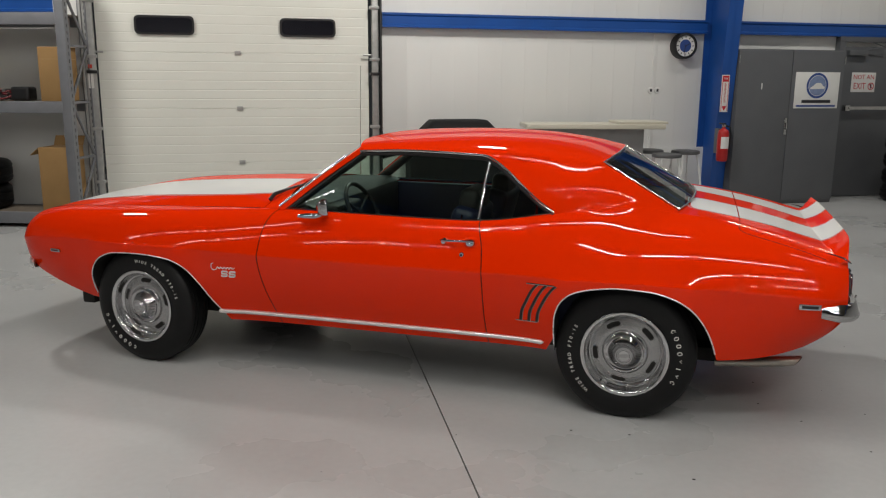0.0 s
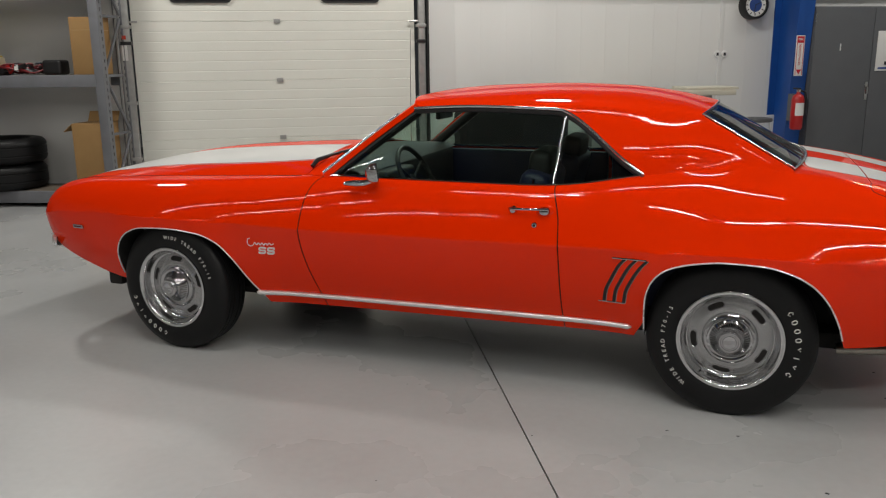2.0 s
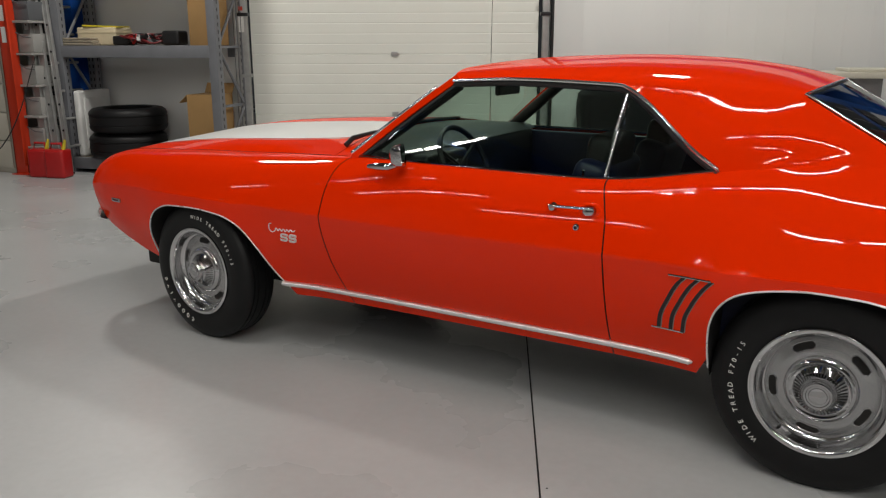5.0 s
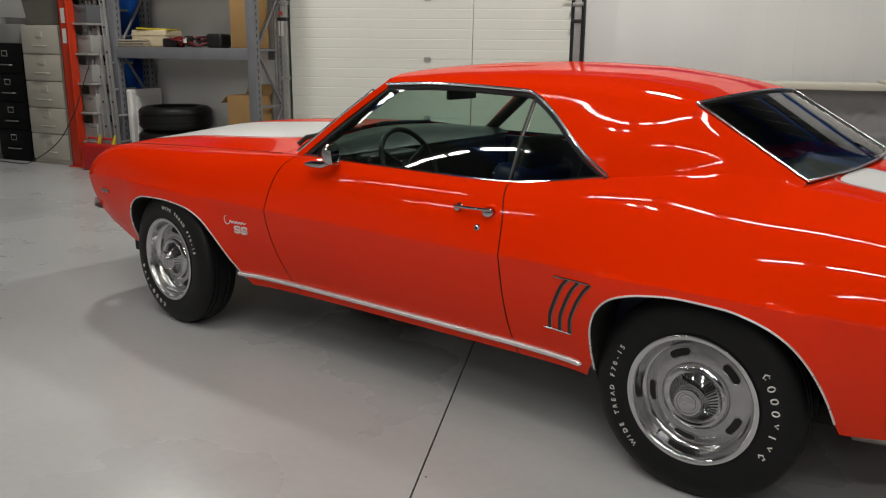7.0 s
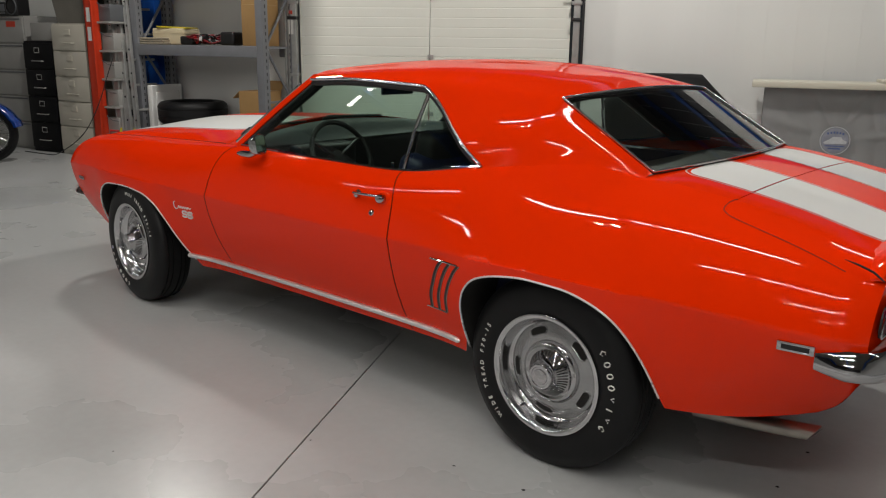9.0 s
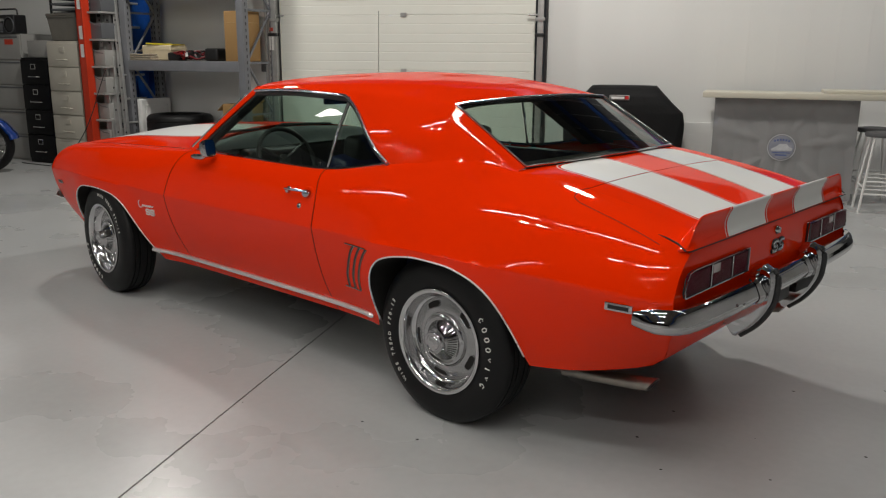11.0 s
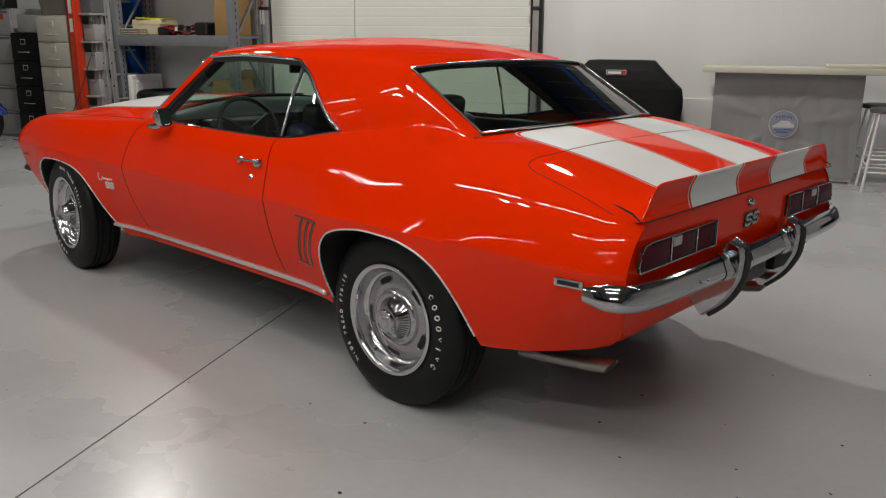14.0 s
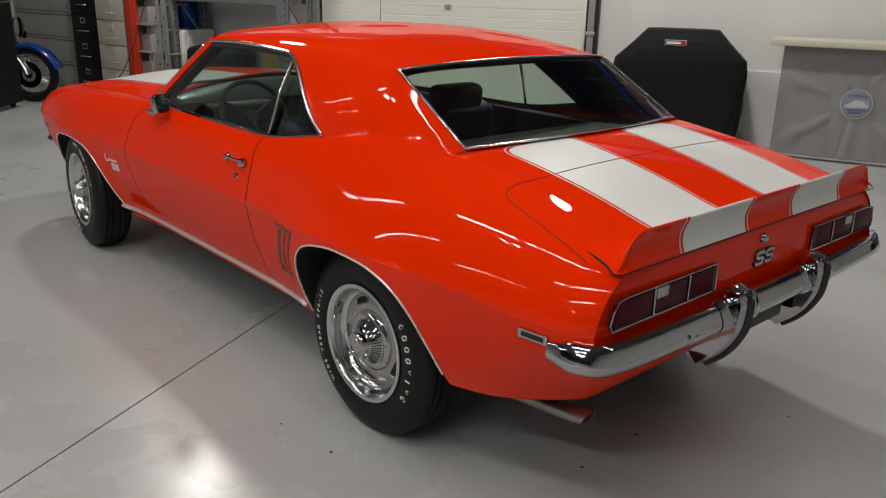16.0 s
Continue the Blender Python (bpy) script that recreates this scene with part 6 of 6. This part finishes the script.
# ---- storage row ----
rack = thing("storage_rack", pose(-5.26, 8.47, 0), "heavy grey steel storage rack, partly filled", "shelf")
HALF, DEEP = 0.96, 0.58
hole = outline_plate([(-0.006, -0.018), (0.006, -0.018), (0.008, 0.018), (-0.008, 0.018)], -0.001)
hole_me = bpy.data.meshes.new("post_hole")
hole.to_mesh(hole_me)
hole.free()
hole_me.materials.append(BLACK)
for x in (-HALF, HALF):
    for y in (0.0, DEEP - 0.095):
        post = part("post", box(x - 0.05, y, 0.0, x + 0.05, y + 0.095, 3.0, 0.005), RACK_GREY, rack)
        part("foot_plate", box(x - 0.06, y - 0.02, 0, x + 0.06, y + 0.10, 0.008), RACK_GREY, post)
        for i in range(38):
            for dx in (-0.024, 0.024) if y else ():
                h = new("post_hole", hole_me)
                h.parent = post
                h.location = (x + dx, y - 0.0005, 0.12 + 0.0725 * i)
            h = new("post_hole", hole_me)
            h.parent = post
            h.matrix_local = pose(x + 0.0505, y + 0.048, 0.12 + 0.0725 * i, 0, 0, 90)
    for z0, z1 in ((0.15, 0.75), (0.75, 1.35), (1.35, 1.95), (1.95, 2.55)):
        part("brace", box(x - 0.012, 0.06, z0 - 0.012, x + 0.012, DEEP - 0.06, z0 + 0.012), RACK_GREY, rack)
        part("brace", tube([(x + 0.02, 0.07, z0 if z0 != 0.75 and z0 != 1.95 else z1), (x + 0.02, DEEP - 0.07, z1 if z0 != 0.75 and z0 != 1.95 else z0)], 0.016, 8), RACK_GREY, rack)
for z in (0.105, 1.305, 2.22):
    for y in (-0.004, DEEP - 0.05):
        part("beam", box(-HALF + 0.042, y, z - 0.062, HALF - 0.042, y + 0.05, z + 0.062, 0.006), RACK_GREY, rack)
    part("deck_board", box(-HALF + 0.03, 0.048, z + 0.040, HALF - 0.03, DEEP - 0.052, z + 0.060), material("grey_brown_board", (0.16, 0.13, 0.10), 0.8, vary=0.15, scale=10), rack)

bx = thing("cardboard_box", pose(-4.49, 8.72, 1.367), "tall closed brown cardboard box on the rack", "box", "cardboard boxes on the rack")
part("carton", box(-0.13, -0.16, 0, 0.13, 0.16, 0.57, 0.006), CARD, bx)
part("tape", box(-0.131, -0.1615, 0.44, 0.131, 0.1615, 0.445), material("tape", (0.42, 0.28, 0.12), 0.3, vary=0.05, scale=20), bx)
bx = thing("cardboard_box", pose(-4.55, 8.74, 0.167), "open brown cardboard box with lifted flaps on the bottom shelf", "box", "cardboard boxes on the rack")
part("carton", box(-0.17, -0.17, 0, 0.17, 0.17, 0.70, 0.006), CARD, bx)
bm = bmesh.new()
box_into(bm, -0.006, -0.16, 0, 0.0, 0.16, 0.13, m=Matrix.Translation((-0.17, 0, 0.70)) @ pose(0, 0, 0, 0, -130, 0))
part("flap", bm, CARD, bx)
bm = bmesh.new()
box_into(bm, 0, -0.006, 0, 0.34, 0, 0.12, m=Matrix.Translation((-0.17, 0.17, 0.70)) @ pose(0, 0, 0, -30, 0, 0))
part("flap", bm, CARD, bx)
for k in range(2):
    loose_tyre("loose_tyre", pose(-5.62 + 0.02 * k, 8.73, 0.167 + 0.275 * k), 0.41, 0.27, "large black tyre stacked on the bottom shelf", "tyres on the rack")
panel = thing("cooler_box", pose(-6.12, 8.77, 0.167, 0, 0, 90), "white moulded plastic cooler standing on end in the rack", "cooler")
part("shell", box(-0.24, -0.05, 0, 0.27, 0.03, 0.72, 0.03, 4), WHITE, panel)
part("raised_face", box(-0.17, -0.062, 0.07, 0.20, -0.04, 0.64, 0.02, 3), WHITE, panel)
bk = thing("cream_carton", pose(-5.84, 8.75, 1.367), "cream cardboard carton with worn edges", "box")
part("carton", box(-0.24, -0.13, 0, 0.26, 0.15, 0.19, 0.02, 3), CREAM, bk)
part("lid_edge", box(-0.245, -0.135, 0.13, 0.265, 0.155, 0.138), CREAM, bk)
fo = thing("yellow_folder", pose(-5.80, 8.74, 1.558, 0, 2, 6), "flat yellow folder lying on the cream carton", "folder")
part("sleeve", box(-0.20, -0.12, 0, 0.22, 0.12, 0.018, 0.005), YELLOW, fo)
cu = thing("folded_cloth", pose(-6.02, 8.60, 1.367), "folded beige cloth on the shelf", "cloth")
for k in range(3):
    part("fold", box(-0.21 + 0.01 * k, -0.10, 0.028 * k, 0.24 - 0.015 * k, 0.10, 0.028 * k + 0.026, 0.012, 3), material("beige_cloth", (0.28, 0.24, 0.18), 0.9, vary=0.15, scale=20, bump=0.4), cu)
rng = random.Random(5)
CABLE_RED = material("dark_red_cable", (0.16, 0.008, 0.012), 0.5, vary=0.2, scale=20)
cb = thing("jumper_cables", pose(-5.22, 8.66, 1.367), "tangled red and black jumper cables with clamps", "cable")
for k in range(12):
    c = Vector((rng.uniform(-0.22, 0.22), rng.uniform(-0.05, 0.07), 0.02))
    r = rng.uniform(0.05, 0.13)
    ph, n = rng.uniform(0, 6), 26
    pts = [(c.x + r * 1.3 * math.cos(ph + t * 9), c.y + r * 0.7 * math.sin(ph + t * 9), 0.015 + 0.11 * abs(math.sin(ph + t * 5)) * (1 - 0.5 * t)) for t in np.linspace(0, 1, n)]
    part("cable", tube(pts, 0.010, 6), CABLE_RED if k % 2 else BLACK_TRIM, cb)
for k in range(4):
    part("clamp", tube([(rng.uniform(-0.3, 0.25), -0.06, 0.02), (rng.uniform(-0.3, 0.25), -0.09, 0.10)], [0.012, 0.025], 6), RED if k % 2 else BLACK_TRIM, cb)
bb = thing("tool_pouch", pose(-4.86, 8.66, 1.367), "small black tool pouch on the shelf", "pouch")
part("bag", box(-0.11, -0.09, 0, 0.10, 0.09, 0.15, 0.035, 4), BLACK_TRIM, bb)
part("tag", box(-0.40, -0.11, 0.05, -0.36, -0.105, 0.10), WHITE, bb)
bb2 = thing("tool_pouch", pose(-5.50, 8.64, 1.367), "black pouch with a white tag on the shelf", "pouch")
part("bag", box(-0.09, -0.07, 0, 0.11, 0.08, 0.10, 0.03, 4), BLACK_TRIM, bb2)


def file_cabinet(m, wide, high, drawers, mat, label, pull):
    c = thing("file_cabinet", m, label, "file cabinet", "file cabinets")
    part("body", box(-wide / 2, 0.022, 0, wide / 2, 0.68, high, 0.005), mat, c)
    step = (high - 0.07) / drawers
    for k in range(drawers):
        z = 0.05 + step * k
        d = part("drawer", box(-wide / 2 + 0.012, 0.0, z + 0.006, wide / 2 - 0.012, 0.024, z + step - 0.006, 0.006), mat, c)
        mid = z + step / 2
        part("label_holder", box(-0.055, -0.008, mid + 0.035, 0.045, 0.002, mid + 0.105, 0.003), pull, d)
        part("label_card", box(-0.043, -0.0095, mid + 0.045, 0.033, -0.0075, mid + 0.095), mat, d)
        part("pull", tube([(-0.10, 0.0, mid - 0.06), (-0.085, -0.03, mid - 0.06), (0.085, -0.03, mid - 0.06), (0.10, 0.0, mid - 0.06)], 0.009, 8), pull, d)
    return c


BLACK_ENAMEL = material("black_enamel", (0.005, 0.005, 0.006), 0.5, spec=0.15, vary=0.2, scale=4)
file_cabinet(pose(-7.66, 8.20, 0), 0.56, 1.39, 4, BLACK_ENAMEL, "black four-drawer steel file cabinet", STEEL)
file_cabinet(pose(-7.06, 8.20, 0), 0.62, 1.60, 5, BEIGE, "beige five-drawer steel file cabinet", BEIGE)
lat = thing("lateral_cabinet", pose(-8.75, 8.28, 0), "wide pale grey lateral file cabinet", "file cabinet", "file cabinets")
part("body", box(-0.75, 0.022, 0, 0.75, 0.60, 1.70, 0.005), PALE_GREY, lat)
for k in range(5):
    d = part("drawer", box(-0.735, 0.0, 0.03 + 0.333 * k, 0.735, 0.024, 0.03 + 0.333 * k + 0.318, 0.008), PALE_GREY, lat)
    part("grip", box(-0.70, -0.006, 0.03 + 0.333 * k + 0.285, 0.70, 0.004, 0.03 + 0.333 * k + 0.305, 0.003), GREY_STEEL, d)
part("sticker", box(0.42, -0.002, 1.56, 0.60, 0.0, 1.63), RED_POST, lat)
tb = thing("storage_tote", pose(-7.06, 8.45, 1.60), "grey plastic storage tote on the beige cabinet", "tote")
bm = bmesh.new()
rows = []
for z, s in ((0, 0.86), (0.30, 1.0), (0.31, 1.05), (0.345, 1.05)):
    rows.append([(0.30 * s * a, 0.21 * s * b, z) for a, b in ((-1, -1), (1, -1), (1, 1), (-1, 1))])
vs = grid_into(bm, rows, close=True)
bm.faces.new(vs[-1]), bm.faces.new(vs[0])
bmesh.ops.bevel(bm, geom=[e for e in bm.edges], offset=0.012, segments=2, affect="EDGES")
part("shell", bm, material("taupe_plastic", (0.15, 0.14, 0.12), 0.5, vary=0.1, scale=8), tb)
cr = thing("plastic_crate", pose(-7.00, 8.45, 1.946), "stacked dark slatted plastic crate", "crate", "crates on the tote")
part("base", box(-0.25, -0.18, 0, 0.25, 0.18, 0.012), BLACK_TRIM, cr)
for z in (0.03, 0.10, 0.17):
    part("slat", box(-0.27, -0.20, z, 0.27, -0.188, z + 0.028, 0.004), GREY_STEEL, cr)
    part("slat", box(-0.27, 0.188, z, 0.27, 0.20, z + 0.028, 0.004), GREY_STEEL, cr)
    for s in (-1, 1):
        part("slat", box(s * 0.264 - 0.006, -0.20, z, s * 0.264 + 0.006, 0.20, z + 0.028, 0.004), GREY_STEEL, cr)
for x in (-0.264, 0.264):
    for y in (-0.194, 0.194):
        part("corner_post", box(x - 0.012, y - 0.012, 0, x + 0.012, y + 0.012, 0.21, 0.003), BLACK_TRIM, cr)
copy_thing(cr, pose(-7.02, 8.45, 2.16, 0, 0, 3))
lb = thing("cardboard_box", pose(-7.62, 8.45, 1.392), "small grey box on the black file cabinet", "box")
part("carton", box(-0.20, -0.20, 0, 0.24, 0.15, 0.22, 0.01), PALE_GREY, lb)
pr = thing("boombox", pose(-8.40, 8.36, 1.70), "black portable radio with two round speakers on the grey cabinet", "radio")
part("body", box(-0.33, -0.09, 0.0, 0.33, 0.10, 0.25, 0.02, 3), BLACK_TRIM, pr)
for x in (-0.225, 0.225):
    part("speaker", lathe([(0, 0.016), (0.035, 0.012), (0.045, 0.004), (0.085, -0.006), (0.092, -0.012), (0.098, -0.012), (0.100, 0.0)], 28), COVER, pr).matrix_local = pose(x, -0.086, 0.115)
    part("speaker_ring", lathe([(0.096, -0.013), (0.101, -0.015), (0.106, -0.010), (0.106, 0.0)], 28), GREY_STEEL, pr).matrix_local = pose(x, -0.088, 0.115)
part("deck_window", box(-0.09, -0.099, 0.05, 0.09, -0.088, 0.14, 0.006), GREY_STEEL, pr)
part("dial", box(-0.12, -0.097, 0.165, 0.12, -0.088, 0.20, 0.003), ALU, pr)
for k in range(5):
    part("button", box(-0.085 + 0.036 * k, -0.104, 0.022, -0.057 + 0.036 * k, -0.09, 0.040, 0.003), GREY_STEEL, pr)
part("handle", tube([(-0.30, 0, 0.24), (-0.29, 0, 0.31), (-0.26, 0, 0.325), (0.26, 0, 0.325), (0.29, 0, 0.31), (0.30, 0, 0.24)], 0.012, 8), BLACK_TRIM, pr)

# red post rack with grey bins, ladders, fuel cans
rp = thing("pallet_upright", pose(-6.60, 8.16, 0), "orange-red steel upright with white stickers", "upright")
part("post", box(-0.085, 0.0, 0, 0.075, 0.012, 2.9, 0.003), RED_POST, rp)
part("flange", box(-0.085, 0.0, 0, -0.070, 0.08, 2.9, 0.003), RED_POST, rp)
part("flange", box(0.060, -0.03, 0.10, 0.075, 0.08, 2.9, 0.003), RED_POST, rp)
part("foot", box(-0.11, -0.04, 0, 0.10, 0.12, 0.01), RED_POST, rp)
for z in (1.40, 1.62, 1.98):
    part("sticker", box(-0.045, -0.003, z, 0.015, -0.0005, z + 0.16), WHITE, rp)
br = thing("bin_rack", pose(-6.45, 8.21, 0), "narrow rack of dark grey parts bins", "shelf")
for x, y in ((-0.11, 0.0), (-0.11, 0.37), (0.13, 0.37)):
    part("post", box(x - 0.012, y, 0, x + 0.012, y + 0.03, 2.6, 0.003), GREY_STEEL, br)
for k in range(7):
    part("shelf_board", box(-0.11, -0.01, 0.28 + 0.33 * k, 0.13, 0.40, 0.305 + 0.33 * k, 0.004), PALE_GREY, br)
    part("bin", box(-0.095, 0.03 + 0.02 * (k % 2), 0.306 + 0.33 * k, 0.115, 0.38, 0.50 + 0.33 * k, 0.015), GREY_STEEL if k > 3 else PALE_GREY, br)
    part("bin_lip", tube([(-0.09, 0.022, 0.52 + 0.33 * k), (0.02, 0.012, 0.47 + 0.33 * k), (0.115, 0.022, 0.46 + 0.33 * k)], 0.006, 6), GREY_STEEL, br)
part("back_sheet", box(-0.11, 0.40, 0, 0.13, 0.41, 2.6), GREY_STEEL, br)
for x0, y, rails in ((-6.30, 8.24, ((0.0, 0.085), (0.105, 0.08))), (-6.08, 8.30, ((0.0, 0.05),))):
    ld = thing("ladder", pose(x0, y, 0), "aluminium extension ladder leaning beside the rack", "ladder", "ladders by the rack")
    for off, wide in rails:
        m = pose(off, off * 0.3, 0, -5, -7.5, 0)
        bm = bmesh.new()
        box_into(bm, -wide / 2, -0.012, 0, wide / 2, 0.012, 2.9, 0.004, m=m)
        for e in (-1, 1):
            box_into(bm, e * wide / 2 - 0.006, -0.020, 0, e * wide / 2 + 0.006, 0.02, 2.9, 0.003, m=m)
        rail = part("rail", bm, ALU, ld)
        part("foot", box(off - wide / 2 - 0.005, off * 0.3 - 0.03, 0, off + wide / 2 + 0.005, off * 0.3 + 0.03, 0.03, 0.006), BLACK_TRIM, rail)
        for k in range(10):
            part("rivet", lathe([(0, -0.006), (0.012, -0.004), (0.014, 0)], 10), BLACK_TRIM, rail).matrix_local = m @ pose(0, -0.012, 0.2 + 0.28 * k)
        if wide > 0.082:
            for z, h, mt in ((1.33, 0.10, LOGO_BLUE), (1.30, 0.16, WHITE), (1.55, 0.26, WHITE), (1.92, 0.10, INK), (2.12, 0.16, WHITE), (2.18, 0.05, SIGN_RED)):
                bm = bmesh.new()
                lift = 0.0165 if mt is WHITE else 0.018
                box_into(bm, -0.026, -lift, z, 0.026, -0.0125, z + h, m=m)
                part("sticker", bm, mt, rail)
    for k in range(9):
        z = 0.3 + 0.3 * k
        c = pose(0, 0, 0, -5, -7.5, 0) @ Vector((0, 0, z))
        part("rung", tube([(c.x, c.y + 0.01, c.z), (c.x, c.y + 0.36, c.z)], 0.014, 8), ALU, ld)
for x in (-6.28, -6.06):
    gc = thing("fuel_can", pose(x, 8.12, 0, 0, 0, 10), "red plastic fuel can on the floor", "fuel can", "fuel cans")
    part("tank", box(-0.11, -0.09, 0, 0.11, 0.09, 0.30, 0.03, 3), RED, gc)
    part("grip", tube([(-0.08, 0, 0.29), (-0.06, 0, 0.36), (0.05, 0, 0.36), (0.07, 0, 0.29)], 0.014, 8), RED, gc)
    part("spout", tube([(0.07, 0, 0.30), (0.10, 0, 0.40)], [0.022, 0.012], 8), YELLOW, gc)
wire = thing("floor_cable", Matrix.Identity(4), "black cable hanging from the rack to the floor", "cable")
part("run", tube(soft_line([(-6.30, 8.22, 1.25), (-6.36, 8.10, 0.9), (-6.52, 8.05, 0.55), (-6.72, 8.02, 0.30), (-7.0, 8.0, 0.12), (-7.3, 8.0, 0.012), (-7.9, 8.05, 0.008)], 40), 0.006, 6), BLACK_TRIM, wire)

# motorcycle and black case
mc = thing("motorcycle", pose(-7.44, 7.29, 0, 0, 0, 33), "blue cruiser motorcycle with chrome fork and wire wheels", "motorcycle")


def spoke_wheel(parent, cx, r):
    w = part("wheel", lathe([(r * 0.72, -0.028), (r * 0.76, -0.036), (r * 0.74, 0.0), (r * 0.76, 0.036), (r * 0.72, 0.028), (r * 0.66, 0.0), (r * 0.72, -0.028)], 48), RING, parent)
    w.location = (cx, 0, r)
    part("tyre", lathe([(r * 0.75, -0.035), (r * 0.82, -0.058), (r * 0.92, -0.056), (r * 0.985, -0.03), (r, 0), (r * 0.985, 0.03), (r * 0.92, 0.056), (r * 0.82, 0.058), (r * 0.75, 0.035)], 48), RUBBER, w)
    part("hub", lathe([(0, -0.07), (0.045, -0.068), (0.05, -0.04), (0.03, 0), (0.05, 0.04), (0.045, 0.068), (0, 0.07)], 20), RING, w)
    part("disc", lathe([(0.16, -0.062), (0.085, -0.062), (0.085, -0.067), (0.16, -0.067), (0.16, -0.062)], 32), RING, w)
    for k in range(44):
        a = 2 * math.pi * k / 44
        b = a + (0.45 if k % 2 else -0.45)
        part("spoke", tube([(0.045 * math.cos(b), 0.05 * (-1) ** k, 0.045 * math.sin(b)), (r * 0.73 * math.cos(a), 0, r * 0.73 * math.sin(a))], 0.0032, 5), RING, w)


spoke_wheel(mc, 0.0, 0.335)
spoke_wheel(mc, -1.62, 0.32)
for cx, a0, a1 in ((0.0, 12, 165), (-1.62, 20, 190)):
    rows = []
    for a in np.linspace(math.radians(a0), math.radians(a1), 28):
        flare_out = 0.015 if cx == 0 and a < math.radians(25) else 0.0
        rows.append([(cx + (0.375 + flare_out) * math.cos(a) * s, y, 0.335 + (0.375 + flare_out) * math.sin(a) * s) for y, s in ((-0.085, 0.86), (-0.088, 0.93), (-0.07, 0.985), (-0.03, 1.01), (0.03, 1.01), (0.07, 0.985), (0.088, 0.93), (0.085, 0.86))])
    part("fender", sheet(rows), BIKE_BLUE, mc, "blue valanced fender")
for y in (-0.095, 0.095):
    part("fork_leg", tube([(0.0, y, 0.335), (-0.14, y, 0.62), (-0.30, y, 0.98)], [0.032, 0.030, 0.026], 12), RING, mc)
part("headlight", lathe([(0, 0.10), (0.06, 0.09), (0.105, 0.04), (0.118, -0.03), (0.120, -0.05), (0.105, -0.058), (0, -0.070)], 28), RING, mc).matrix_local = pose(-0.13, 0, 0.90, 0, 0, 90)
for y in (-0.16, 0.16):
    part("side_lamp", lathe([(0, 0.04), (0.04, 0.03), (0.055, -0.02), (0.05, -0.04), (0, -0.045)], 20), RING, mc).matrix_local = pose(-0.15, y, 0.80, 0, 0, 90)
part("handlebar", tube([(-0.55, -0.42, 1.05), (-0.38, -0.25, 1.10), (-0.32, 0, 1.02), (-0.38, 0.25, 1.10), (-0.55, 0.42, 1.05)], 0.014, 8), CHROME, mc)
part("fuel_tank", box(-0.95, -0.15, 0.68, -0.40, 0.15, 0.90, 0.09, 4), BIKE_BLUE, mc)
part("engine", box(-0.95, -0.15, 0.22, -0.45, 0.15, 0.66, 0.06, 3), STEEL, mc)
part("saddle", box(-1.65, -0.14, 0.66, -0.93, 0.14, 0.76, 0.05, 3), BLACK_TRIM, mc)
part("frame_tube", tube([(-0.32, 0, 0.95), (-0.45, 0, 0.25), (-1.1, 0, 0.18), (-1.62, 0, 0.32)], 0.022, 8), BLACK_TRIM, mc)
part("exhaust", tube([(-0.5, 0.2, 0.35), (-0.8, 0.24, 0.2), (-1.9, 0.24, 0.24)], 0.04, 10), CHROME, mc)
part("side_stand", tube([(-0.8, -0.12, 0.2), (-0.75, -0.28, 0.0)], 0.012, 6), BLACK_TRIM, mc)
case = thing("equipment_case", pose(-7.30, 6.62, 0, 0, 0, 33), "tall black equipment case", "case")
part("shell", box(-0.62, -0.30, 0.06, 0.34, 0.22, 1.70, 0.03, 3), COVER, case)
part("lid_line", box(-0.625, -0.305, 1.20, 0.345, 0.225, 1.215), GREY_STEEL, case)
for x in (-0.52, 0.24):
    for y in (-0.22, 0.14):
        part("caster", lathe([(0, -0.02), (0.03, -0.018), (0.03, 0.018), (0, 0.02)], 14), BLACK_TRIM, case).location = (x, y, 0.03)

# grit on the floor, mostly behind the car
rng = random.Random(12)
bm = bmesh.new()
for k in range(30):
    x, y = (rng.gauss(2.3, 0.45), rng.gauss(3.9, 0.5)) if k < 20 else (rng.uniform(-3.0, 3.0), rng.uniform(1.8, 4.2))
    r, n = rng.uniform(0.003, 0.009), rng.randint(5, 7)
    ph, sq = rng.uniform(0, 6), rng.uniform(0.35, 1.0)
    ring = [(x + r * math.cos(ph + 2 * math.pi * i / n) * rng.uniform(0.7, 1.2), y + sq * r * math.sin(ph + 2 * math.pi * i / n)) for i in range(n)]
    low = [bm.verts.new((p[0], p[1], 0.0006)) for p in ring]
    tip = bm.verts.new((x, y, 0.0006 + r * 0.35))
    for i in range(n):
        bm.faces.new((low[i], low[(i + 1) % n], tip))
tagged(link_mesh("floor_grit", bm, UNDER), "dark specks of grit on the grey floor", "grit", kind="stuff")
